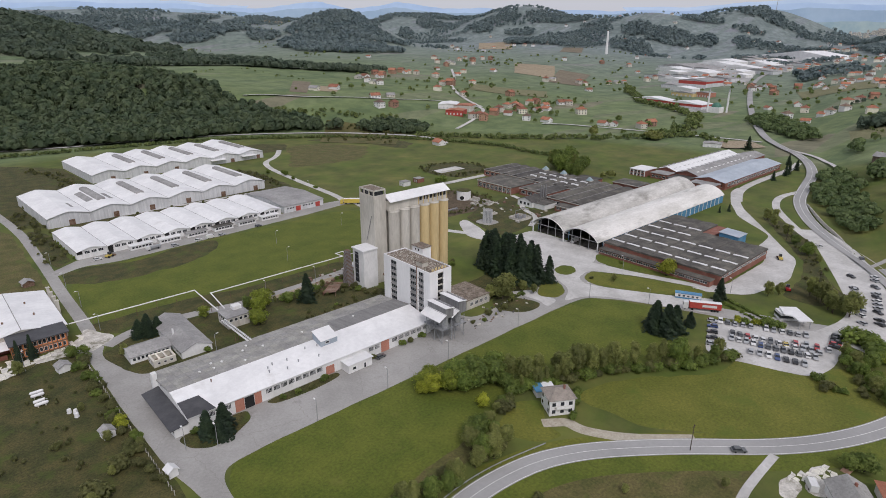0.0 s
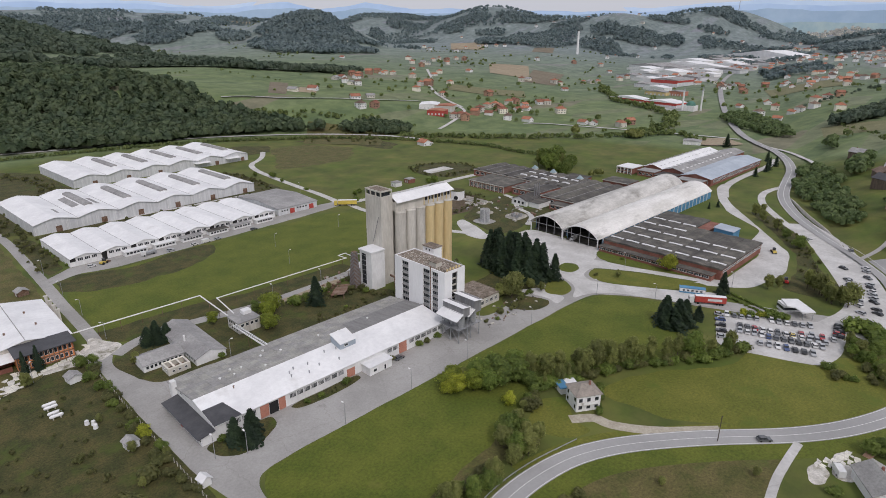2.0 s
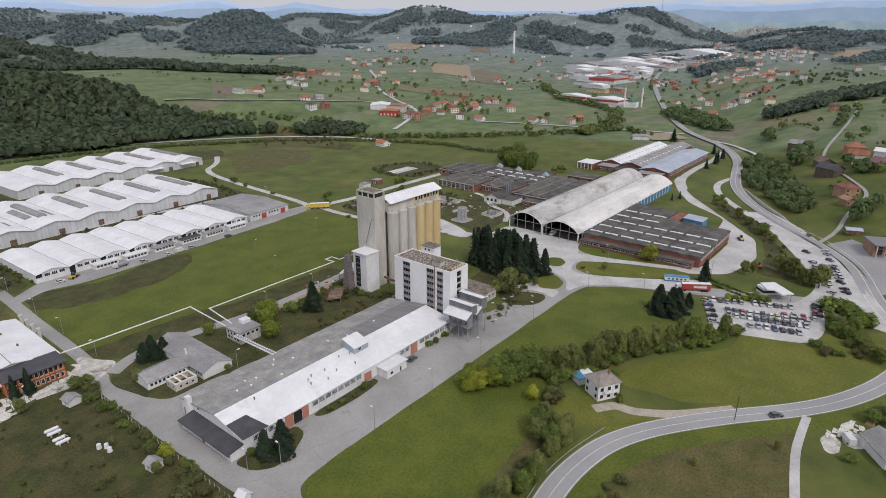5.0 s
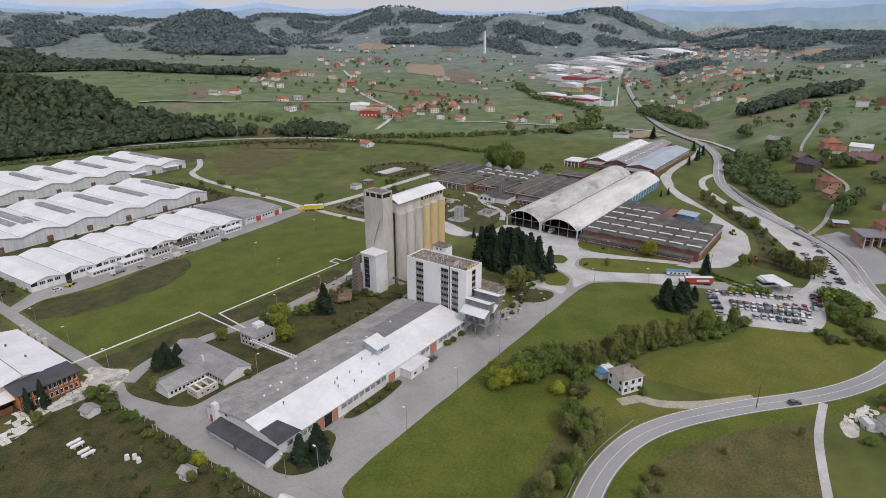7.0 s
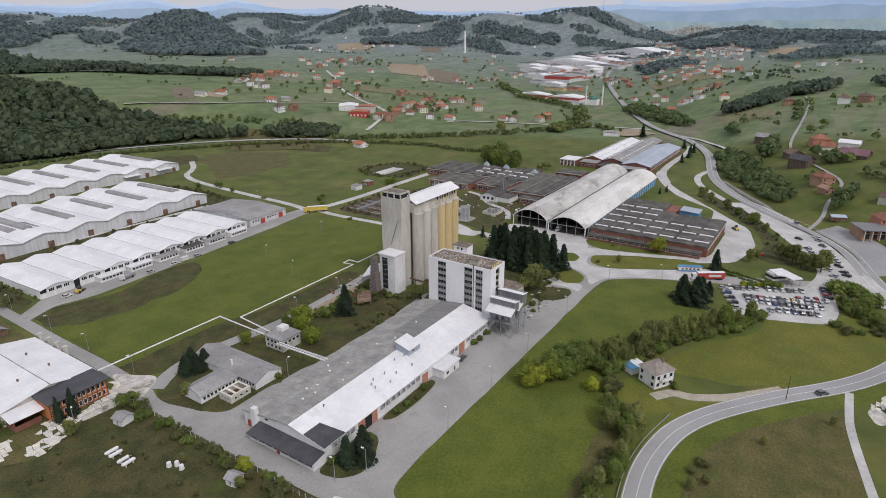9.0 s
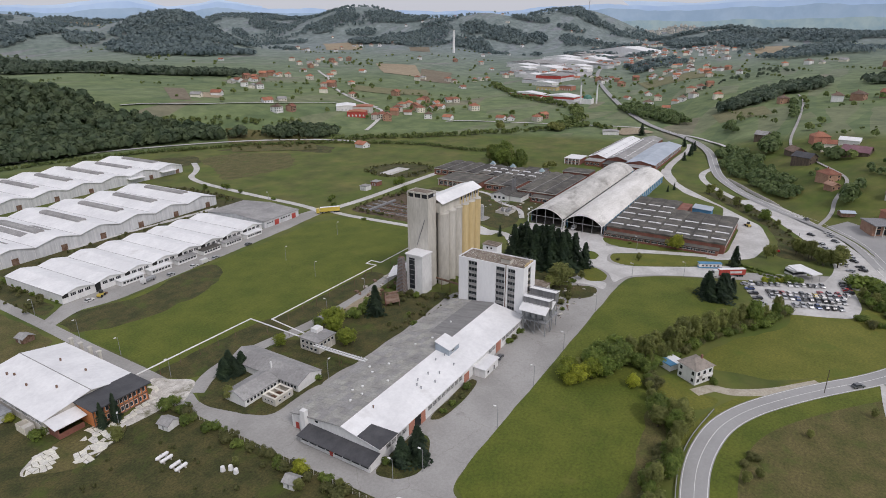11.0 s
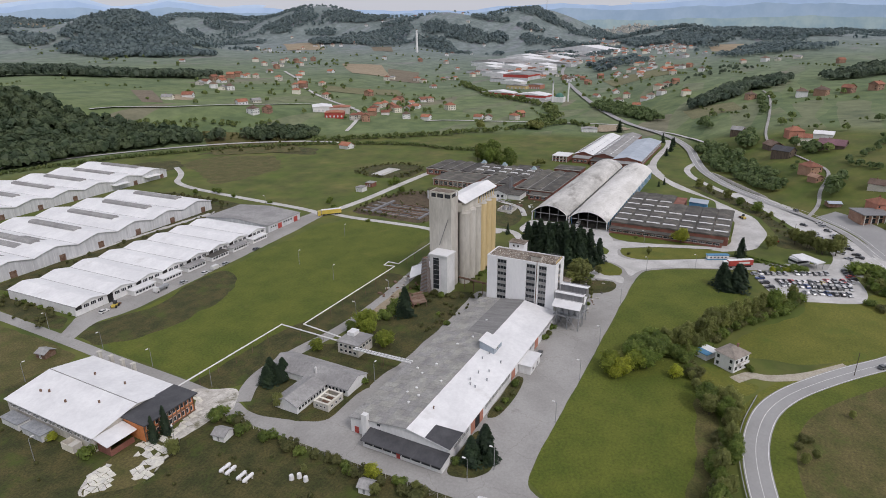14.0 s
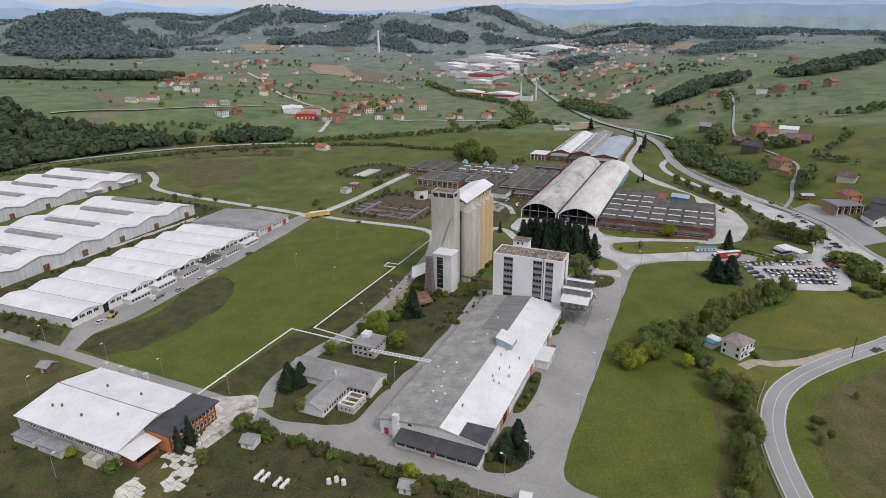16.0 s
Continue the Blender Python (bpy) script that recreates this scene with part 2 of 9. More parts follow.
# ---- mesh helpers ----
class Shell:
    """Collects corners and faces of one mesh."""
    def __init__(self):
        self.v, self.f = [], []
    def face(self, *pts):
        k = len(self.v)
        self.v += [tuple(p) for p in pts]
        self.f.append(tuple(range(k, k + len(pts))))
        return self
    def solid(self, low, high):
        """A closed body between two rings of corners, each counter-clockwise from above."""
        k, n = len(self.v), len(low)
        self.v += [tuple(p) for p in low] + [tuple(p) for p in high]
        self.f.append(tuple(range(k + n - 1, k - 1, -1)))
        self.f.append(tuple(range(k + n, k + 2 * n)))
        for i in range(n):
            j = (i + 1) % n
            self.f.append((k + i, k + j, k + n + j, k + n + i))
        return self
    def box(self, x0, x1, y0, y1, z0, z1):
        r = ((x0, y0), (x1, y0), (x1, y1), (x0, y1))
        return self.solid([(x, y, z0) for x, y in r], [(x, y, z1) for x, y in r])
    def prism(self, ring, z0, z1):
        return self.solid([(x, y, z0) for x, y in ring], [(x, y, z1) for x, y in ring])
    def tube(self, x, y, z0, z1, r0, r1=None, n=16):
        r1 = r0 if r1 is None else r1
        a = [2 * math.pi * i / n for i in range(n)]
        return self.solid([(x + r0 * math.cos(t), y + r0 * math.sin(t), z0) for t in a], [(x + r1 * math.cos(t), y + r1 * math.sin(t), z1) for t in a])
    def rod(self, p, q, r, n=6):
        p, q = Vector(p), Vector(q)
        d = (q - p).normalized()
        s = d.orthogonal().normalized()
        u = d.cross(s)
        ring = [s * math.cos(t) * r + u * math.sin(t) * r for t in (2 * math.pi * i / n for i in range(n))]
        return self.solid([p + w for w in ring], [q + w for w in ring])
    def profile_x(self, outline, x0, x1):
        """A body along x whose cross-section, counter-clockwise seen from +x, is given as (y, z)."""
        return self.solid([(x0, y, z) for y, z in outline], [(x1, y, z) for y, z in outline])
    def profile_y(self, outline, y0, y1):
        return self.solid([(x, y1, z) for x, z in outline], [(x, y0, z) for x, z in outline])
    def mesh(self, name, smooth=False):
        me = bpy.data.meshes.new(name)
        me.from_pydata(self.v, [], self.f)
        if smooth:
            me.polygons.foreach_set("use_smooth", [True] * len(me.polygons))
        me.update()
        return me


def part(name, body, material, parent, label="", smooth=False):
    me = body.mesh(name, smooth) if isinstance(body, Shell) else body
    if material and not me.materials:
        me.materials.append(material)
    ob = new(name, me)
    ob.parent = parent
    return tagged(ob, label)


def thing(name, m, label, category, group="", kind=""):
    ob = new(name)
    ob.empty_display_size = 0.5
    ob.matrix_basis = m
    return tagged(ob, label, category, group, kind)


def solo(name, body, material, label, category="", group="", kind="", m=None, smooth=False):
    ob = part(name, body, material, None, label, smooth)
    if m is not None:
        ob.matrix_basis = m
    return tagged(ob, "", category, group, kind)


S = Shell


def smooth01(a, b, x):
    t = np.clip((x - a) / (b - a), 0, 1)
    return t * t * (3 - 2 * t)
# ---- the lie of the land ----
def hill(x, y, cx, cy, h, rx, ry, turn):
    c, s = math.cos(radians(turn)), math.sin(radians(turn))
    u, v = ((x - cx) * c + (y - cy) * s) / rx, (-(x - cx) * s + (y - cy) * c) / ry
    return h * np.exp(-(u * u + v * v))


def waves(x, y):
    """Low irregular swell of the hill country."""
    return (np.sin(x / 171 + np.sin(y / 240) * 1.3) * np.cos(y / 153 + 1.1 * np.sin(x / 310)) + 0.5 * np.sin(x / 67 + y / 93 + 2) * np.cos(y / 71 - x / 140))


def land(x, y):
    x, y = np.asarray(x, float), np.asarray(y, float)
    lat = -(x - 600) * 0.333 + (y - 30) * 0.943
    along = (x - 600) * 0.943 + (y - 30) * 0.333
    beyond = (x - 196) * 0.608 + (y - 537) * 0.794
    left = np.interp(lat, (0, 200, 330, 440, 540, 650, 870, 1300, 4000), (0, 1, 6, 14, 28, 36, 52, 54, 56))
    left = left * np.maximum(smooth01(12, 150, beyond), smooth01(250, 700, along))
    right = np.interp(-lat, (0, 20, 50, 87, 128, 275, 450, 700, 1200, 4000), (0, 1, 12, 22, 30, 46, 66, 74, 78, 80)) * smooth01(235, 400, x)
    far = np.hypot(x + 95, y + 111)
    side = np.where(lat > 0, left, right)
    floor_ = np.interp(along, (0, 300, 850, 1500, 2600, 4000), (0, 2, 8, 32, 50, 62))
    z = side + floor_ * np.clip(1 - side / 62, 0, 1)
    z = z + waves(x, y) * (4.0 * smooth01(700, 1300, far) + 6.0 * smooth01(1500, 2600, far)) * smooth01(60, 420, np.abs(lat) + smooth01(2100, 2800, far) * 400)
    for cx, cy, h, rx, ry, turn in HILLS:
        z = z + hill(x, y, cx, cy, h, rx, ry, turn)
    return z


def at(angle, far):
    """A place by its bearing in degrees and its distance from the middle of the flight line."""
    return -95 + far * math.cos(radians(angle)), -111 + far * math.sin(radians(angle))


# bearing, distance, height, half-width across and along the line of sight
NEAR_HILLS = ((55.8, 2350, 98, 170, 330), (52.4, 2250, 46, 140, 250), (86, 1500, 100, 350, 260), (77, 1800, 40, 200, 200), (66, 2300, 80, 250, 220), (28, 2800, 70, 200, 260), (23.5, 3000, 85, 230, 300), (7.6, 2700, 36, 180, 240), (10.5, 2850, 16, 170, 200), (4, 2500, 14, 350, 300), (-1, 2300, 16, 350, 300))
FAR_HILLS = ((62.5, 3000, 76, 300, 400), (70, 3600, 90, 500, 350), (58, 3700, 92, 500, 350), (50, 3400, 84, 330, 320), (47, 3700, 78, 350, 300), (37.5, 3350, 124, 300, 470), (41.5, 3300, 76, 250, 420), (31, 3000, 78, 240, 330), (20.2, 3300, 128, 230, 420), (17.3, 3400, 60, 180, 300), (80, 3300, 120, 700, 350), (2, 3600, 30, 700, 300), (11.8, 4300, 74, 330, 300))
HILLS = [(150, 730, 12, 200, 90, 150)] + [(*at(a, d), h, rx, ry, a + 90) for a, d, h, rx, ry in NEAR_HILLS + FAR_HILLS]

rings = [0.0] + [25 * 1.0255 ** i for i in range(211)]
spokes = [-26 + 0.4 * i for i in range(300)] + [94 + 3.2 * i for i in range(75)]
gx = np.array([[-95 + r * math.cos(radians(a)) for a in spokes] for r in rings[1:]])
gy = np.array([[-111 + r * math.sin(radians(a)) for a in spokes] for r in rings[1:]])
gz = land(gx, gy)
n_s, n_r = len(spokes), len(rings) - 1
g_verts = np.stack([gx, gy, gz], -1).reshape(-1, 3).tolist() + [[-95, -111, 0]]
g_faces = [(i * n_s + j, i * n_s + n_s + j, i * n_s + n_s + (j + 1) % n_s, i * n_s + (j + 1) % n_s) for i in range(n_r - 1) for j in range(n_s)]
g_faces += [(len(g_verts) - 1, j, (j + 1) % n_s) for j in range(n_s)]


def field_material():
    """Meadows near by; further off a patchwork of meadows, stubble and ploughed plots with hedges."""
    m = bpy.data.materials.new("meadows_and_plots")
    m.use_nodes = True
    n, l = m.node_tree.nodes, m.node_tree.links
    b = n["Principled BSDF"]
    b.inputs["Roughness"].default_value = 0.95
    geo = n.new("ShaderNodeNewGeometry")
    mp = n.new("ShaderNodeMapping")
    mp.inputs["Rotation"].default_value, mp.inputs["Scale"].default_value = (0, 0, 0.5), (1 / 130, 1 / 26, 0)
    l.new(geo.outputs["Position"], mp.inputs[0])
    warp = n.new("ShaderNodeTexNoise")
    warp.inputs["Scale"].default_value = 1 / 130
    l.new(geo.outputs["Position"], warp.inputs["Vector"])
    add = n.new("ShaderNodeMixRGB")
    add.blend_type = "ADD"
    add.inputs[0].default_value = 0.3
    l.new(mp.outputs[0], add.inputs[1])
    l.new(warp.outputs["Color"], add.inputs[2])
    cell = n.new("ShaderNodeTexVoronoi")
    cell.inputs["Scale"].default_value, cell.inputs["Randomness"].default_value = 1.0, 0.85
    l.new(add.outputs[0], cell.inputs["Vector"])
    sep = n.new("ShaderNodeSeparateColor")
    l.new(cell.outputs["Color"], sep.inputs[0])
    r = n.new("ShaderNodeValToRGB")
    r.color_ramp.interpolation = "CONSTANT"
    plots = ((0.0, (0.119, 0.168, 0.068)), (0.2, (0.134, 0.182, 0.076)), (0.40, (0.110, 0.159, 0.068)), (0.56, (0.143, 0.188, 0.086)), (0.70, (0.155, 0.182, 0.100)), (0.80, (0.124, 0.172, 0.075)), (0.935, (0.176, 0.174, 0.116)), (0.965, (0.136, 0.181, 0.084)))
    for i, (p, c) in enumerate(plots):
        e = r.color_ramp.elements[i] if i < 2 else r.color_ramp.elements.new(p)
        e.position, e.color = p, (*c, 1)
    l.new(sep.outputs[0], r.inputs[0])
    grain = n.new("ShaderNodeTexNoise")
    grain.inputs["Scale"].default_value, grain.inputs["Detail"].default_value, grain.inputs["Roughness"].default_value = 1 / 22, 8, 0.65
    l.new(geo.outputs["Position"], grain.inputs["Vector"])
    gr = n.new("ShaderNodeValToRGB")
    gr.color_ramp.elements[0].position, gr.color_ramp.elements[1].position = 0.3, 0.72
    gr.color_ramp.elements[0].color, gr.color_ramp.elements[1].color = (0.58, 0.62, 0.58, 1), (1.32, 1.24, 1.18, 1)
    l.new(grain.outputs[0], gr.inputs[0])
    mul = n.new("ShaderNodeMixRGB")
    mul.blend_type = "MULTIPLY"
    mul.inputs[0].default_value = 1
    l.new(r.outputs[0], mul.inputs[1])
    l.new(gr.outputs[0], mul.inputs[2])
    # round the works there is meadow only
    away = n.new("ShaderNodeVectorMath")
    away.operation = "DISTANCE"
    away.inputs[1].default_value = (120, 60, 0)
    l.new(geo.outputs["Position"], away.inputs[0])
    near = n.new("ShaderNodeMapRange")
    near.inputs[1].default_value, near.inputs[2].default_value = 430, 470
    l.new(away.outputs["Value"], near.inputs[0])
    dry = n.new("ShaderNodeTexNoise")
    dry.inputs["Scale"].default_value, dry.inputs["Detail"].default_value, dry.inputs["Roughness"].default_value = 1 / 34, 6, 0.65
    l.new(geo.outputs["Position"], dry.inputs["Vector"])
    dr = n.new("ShaderNodeValToRGB")
    dr.color_ramp.elements[0].position, dr.color_ramp.elements[1].position = 0.40, 0.70
    dr.color_ramp.elements[0].color, dr.color_ramp.elements[1].color = (0.078, 0.112, 0.014, 1), (0.134, 0.132, 0.036, 1)
    l.new(dry.outputs[0], dr.inputs[0])
    pick = n.new("ShaderNodeMixRGB")
    l.new(near.outputs[0], pick.inputs[0])
    l.new(dr.outputs[0], pick.inputs[1])
    l.new(r.outputs[0], pick.inputs[2])
    # haze painted in: field colours fade and turn blue from 750 to 2100 m
    haze_reach = n.new("ShaderNodeMapRange")
    haze_reach.inputs[1].default_value, haze_reach.inputs[2].default_value, haze_reach.inputs[4].default_value = 750, 2100, 1.0
    l.new(away.outputs["Value"], haze_reach.inputs[0])
    haze_fade = n.new("ShaderNodeHueSaturation")
    haze_fade.inputs["Saturation"].default_value, haze_fade.inputs["Value"].default_value = 0.42, 1.06
    l.new(pick.outputs[0], haze_fade.inputs["Color"])
    haze_blue = n.new("ShaderNodeMixRGB")
    haze_blue.blend_type, haze_blue.inputs[0].default_value, haze_blue.inputs[2].default_value = "MULTIPLY", 1.0, (1.08, 1.19, 1.60, 1)
    l.new(haze_fade.outputs[0], haze_blue.inputs[1])
    hazed_field = n.new("ShaderNodeMixRGB")
    l.new(haze_blue.outputs[0], hazed_field.inputs[2])
    l.new(haze_reach.outputs[0], hazed_field.inputs[0])
    l.new(pick.outputs[0], hazed_field.inputs[1])
    l.new(hazed_field.outputs[0], mul.inputs[1])
    l.new(mul.outputs[0], b.inputs["Base Color"])
    return m


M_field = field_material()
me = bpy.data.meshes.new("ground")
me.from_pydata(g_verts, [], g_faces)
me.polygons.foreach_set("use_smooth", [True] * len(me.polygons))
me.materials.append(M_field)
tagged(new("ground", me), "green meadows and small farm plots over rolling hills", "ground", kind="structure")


def ragged(ring, step=4.0, rough=0.6):
    """An outline with small irregular bends along its edges."""
    out = []
    for (x0, y0), (x1, y1) in zip(ring, ring[1:] + ring[:1]):
        d = math.hypot(x1 - x0, y1 - y0)
        k = max(1, int(d / step))
        for i in range(k):
            t = i / k
            x, y = x0 + (x1 - x0) * t, y0 + (y1 - y0) * t
            w = noise.noise(Vector((x * 0.13, y * 0.13, 3.1))) * rough
            out.append((x - (y1 - y0) / max(d, 0.01) * w, y + (x1 - x0) / max(d, 0.01) * w))
    return out


def rounded(ring, most=7.0):
    """An outline whose corners are worn round."""
    out, n = [], len(ring)
    for i in range(n):
        p, a, b = Vector(ring[i]), Vector(ring[i - 1]), Vector(ring[(i + 1) % n])
        u = p + (a - p) * min(0.35, most / max((a - p).length, 0.1))
        v = p + (b - p) * min(0.35, most / max((b - p).length, 0.1))
        for t in (0, 0.25, 0.5, 0.75, 1):
            q = u.lerp(p, t).lerp(p.lerp(v, t), t)
            out.append((q.x, q.y))
    return out


def patch(name, ring, z, material, label, step=4.0, rough=0.6):
    s = S()
    s.face(*[(x, y, z) for x, y in ragged(rounded(ring), step, rough)])
    return solo(name, s, material, label, name.split("_")[0], kind="structure")


def soften(pts, times=3):
    for _ in range(times):
        out = [pts[0]]
        for a, b in zip(pts, pts[1:]):
            out += [tuple(0.75 * p + 0.25 * q for p, q in zip(a, b)), tuple(0.25 * p + 0.75 * q for p, q in zip(a, b))]
        pts = out + [pts[-1]]
    return pts


def ribbon(name, pts, width, material, label, lift=0.06, times=3, offset=0.0, dash=0, far_lift=0.0):
    """A strip along a line over the land."""
    pts = soften([tuple(p) for p in pts], times)
    s, left, right, run = S(), [], [], 0.0
    for i, p in enumerate(pts):
        a, b = Vector(pts[max(i - 1, 0)]), Vector(pts[min(i + 1, len(pts) - 1)])
        d = (b - a).normalized()
        nrm = Vector((-d.y, d.x))
        c = Vector(p) + nrm * offset
        l, r = c + nrm * width / 2, c - nrm * width / 2
        up = lift + far_lift * float(smooth01(350, 900, math.hypot(p[0] + 95, p[1] + 111)))
        z = float(land(c.x, c.y)) + up
        left.append((l.x, l.y, z))
        right.append((r.x, r.y, z))
    for i in range(len(pts) - 1):
        run += (Vector(pts[i + 1]) - Vector(pts[i])).length
        if not dash or int(run / dash) % 3 == 0:
            s.face(right[i], right[i + 1], left[i + 1], left[i])
    return solo(name, s, material, label, name.split("_")[0], kind="structure")


# ---- grass, yards and roads ----
patch("meadow_rough", [(-60, 60), (-14.5, 78), (-14, 24), (-13, -12), (-14, -90), (-120, -120), (-150, 60)], 0.012, M_rough, "rough dry grass behind a wire fence")
patch("meadow_works", [(9, 163), (20, 169), (160, 176), (183, 160), (184, 104), (112, 94), (58, 93), (37, 99), (-4, 99), (-4, 150)], 0.014, M_lawn, "mown green works meadow")
patch("meadow_strip", [(-2, 172), (4.6, 176), (17, 170.5), (34, 165), (60, 174), (78, 171), (74, 160), (58, 146), (34, 142), (8, 145), (-3, 155)], 0.03, M_rough, "dry brown strip of uncut grass", 3, 2.0)
patch("meadow_pipe", [(-3, 95), (38, 95), (60, 92), (110, 86), (112, 78), (60, 76), (30, 84), (8, 82), (-4, 86)], 0.028, M_rough, "rough grass along the heating pipe", 3, 1.5)
patch("meadow_silo", [(30, 72), (96, 76), (96, 66), (100, 44), (94, 37), (27, 37), (26, 46)], 0.034, M_rough, "overgrown yard with rough grass", 3, 1.5)
patch("meadow_hedge", [(2, -20.6), (16, -20.2), (156, -20.2), (168, -22), (176, -27), (190, -57), (172, -60), (150, -80), (128, -66), (106, -56), (88, -48), (66, -60), (10, -66), (-12, -60), (-4, -34), (-2, -26)], 0.02, M_lawn, "mown green field beside the yard")
patch("meadow_house", [(170, -92), (150, -92), (132, -76), (112, -66), (100, -66), (104, -92), (128, -118.5), (150, -132), (175, -140.5), (192, -144), (200, -134), (190, -122), (184, -118)], 0.022, M_lawn_dry, "drying green field beside the road", 4, 1.2)
patch("yard_front", [(-14, 78), (-14, 24), (-13, -13), (-10, -29), (-7.5, -60), (-1, -60), (-4, -36), (-3.4, -26), (-0.8, -22), (5, -20.2), (156, -19.6), (172, -21), (184, -38), (192, -58), (206, -93), (220, -128), (232, -124), (217, -92), (206, -66), (200, -48), (192, -30), (186, -14), (196, -4), (216, -4), (226, 2), (226, 60), (208, 60), (178, 14), (160, 0), (140, 0), (116, -2), (113, 35), (93, 37), (26, 37.5), (18, 45), (0, 44), (-4, 47), (-9, 64), (-9, 71), (-6, 78)], 0.05, M_asphalt, "pale worn asphalt yard and works road", 5, 0.35)
patch("island_firs", [(-4.5, 0.8), (8, 0.9), (16, 0.5), (15, -5), (7, -9.5), (0, -10.5), (-5, -7), (-6.4, -1)], 0.08, M_rough, "small grass bed round the fir trees", 2, 0.3)
patch("island_wall", [(22, 0.9), (50, 0.9), (50, -2.4), (36, -4.2), (24, -2.6)], 0.08, M_rough, "weedy grass bed along the hall wall", 2, 0.4)
patch("island_trees", [(118, 24), (140, 28), (172, 30), (178, 14), (175, 0), (164, 0), (150, 6), (144, 7), (128, 8), (119, 8)], 0.08, M_rough, "rough grass bed with firs and birches", 3, 1.0)
patch("island_oval", [(196.9, 11.5), (199.1, 5.8), (194.6, 0.7), (187, 0.7), (185, 6), (189, 11)], 0.08, M_lawn, "oval lawn between works roads", 2, 0.2)
patch("island_long", [(200.1, -3.6), (190, -6.5), (186.7, -13.4), (192.6, -29.2), (204.7, -47.2), (214.7, -58.7), (220.6, -54.6), (217.5, -43.7), (210.5, -23.2)], 0.08, M_lawn_dry, "long lawn beside the works road", 3, 0.3)
patch("island_hall", [(222, 8), (217.1, 4.5), (214, -0.1), (216, -13.9), (221, -27.2), (224, -44), (226, -50), (226, 8)], 0.08, M_lawn, "lawn in front of the dark hall", 2, 0.3)
patch("yard_dark_hall", [(226, -52), (234, -58), (284, -58), (300, -46), (330, -43), (357, -12), (387, 5.7), (420, 20), (440, 22), (410, 10), (379, -6.4), (327, -46), (308, -60), (297, -69), (264, -77), (230, -71), (214, -46)], 0.055, M_concrete_road, "pale concrete yard and road round the hall", 5, 0.3)
patch("yard_arches", [(178, 14), (206, 60), (231, 60), (231, 5), (222, 8), (214, 3), (205, 2), (202, 10), (193, 14)], 0.07, M_concrete_road, "pale concrete apron before the vaulted halls", 4, 0.3)
patch("yard_car_park", [(192, -70), (220, -114), (188, -119), (174, -116), (162, -82)], 0.056, M_concrete_road, "pale car park", 4, 0.3)
patch("yard_warehouse", [(-9, 166), (8, 175.5), (22, 171), (60, 174), (140, 181), (176, 186), (190, 184), (192, 196), (164, 198), (164, 196), (8, 187), (4, 184), (-9, 174)], 0.05, M_asphalt, "worn asphalt strip before the warehouses", 5, 0.5)
patch("yard_orange", [(-8.8, 98), (-11.7, 91), (-17.2, 84.9), (-26.2, 83), (-34, 82.6), (-37, 86), (-33, 80), (-25.7, 77.8), (-17.4, 78), (-10.8, 75.7), (-3.1, 80), (-1, 83), (-5, 91)], 0.06, M_dirt, "pale bare dirt and rubble yard", 1.5, 1.2)
patch("slab_rubble", [(-30, 86), (-28, 78), (-38, 74), (-46, 72), (-52, 76), (-58, 82), (-50, 89), (-40, 89)], 0.062, M_rough_olive, "weedy ground under broken slabs", 1.5, 1.6)


def broken_slabs(group, ring, gap, seed, label):
    """Cast slabs of an old yard, cracked apart, some sunk and some gone."""
    rng = random.Random(seed)
    inside = lambda x, y: sum((a[1] > y) != (b[1] > y) and x < (b[0] - a[0]) * (y - a[1]) / (b[1] - a[1]) + a[0] for a, b in zip(ring, ring[1:] + ring[:1])) % 2 == 1
    x0, x1, y0, y1 = min(p[0] for p in ring), max(p[0] for p in ring), min(p[1] for p in ring), max(p[1] for p in ring)
    nx, ny = int((x1 - x0) / gap) + 1, int((y1 - y0) / gap) + 1
    knot = {(i, j): (x0 + (i + rng.uniform(-0.36, 0.36)) * gap, y0 + (j + rng.uniform(-0.36, 0.36)) * gap) for i in range(nx + 1) for j in range(ny + 1)}
    field = thing("broken_paving", pose(0, 0, 0), label, "paving", group)
    for i in range(nx):
        for j in range(ny):
            q = [knot[i, j], knot[i + 1, j], knot[i + 1, j + 1], knot[i, j + 1]]
            cx, cy = sum(p[0] for p in q) / 4, sum(p[1] for p in q) / 4
            if not inside(cx, cy) or rng.random() < 0.16:
                continue
            k, z = rng.uniform(0.84, 0.97), rng.uniform(0.10, 0.17)
            q = [(cx + (x - cx) * k, cy + (y - cy) * k) for x, y in q]
            tilt = [rng.uniform(-0.03, 0.03) for _ in q]
            part("slab", S().solid([(x, y, 0.0) for x, y in q], [(x, y, z + w) for (x, y), w in zip(q, tilt)]), M_slab, field)


M_slab = mat("pale_broken_concrete", (0.60, 0.58, 0.54), (0.74, 0.72, 0.68), 2.5, 0.95, grain=0.16, fine=0.5, per_object=0.10, stain=(0.36, 0.34, 0.29), stain_at=0.60, stain_size=2.5)
broken_slabs("broken slabs by the orange hall", [(-31, 85), (-29, 79), (-37, 75), (-45, 72.5), (-47.5, 76), (-42, 81), (-37, 88)], 1.7, 5, "broken pale concrete slabs in bare earth")
broken_slabs("broken slabs by the orange hall", [(-46, 87), (-49, 80.5), (-53, 78.5), (-57, 83), (-51, 88.5)], 1.6, 8, "broken pale concrete slabs in rough grass")
broken_slabs("broken slabs by the orange hall", [(-10, 92), (-13, 86), (-20, 82.6), (-29, 81), (-29, 84), (-18, 86), (-13, 93)], 1.8, 3, "cracked pale concrete before the orange hall")

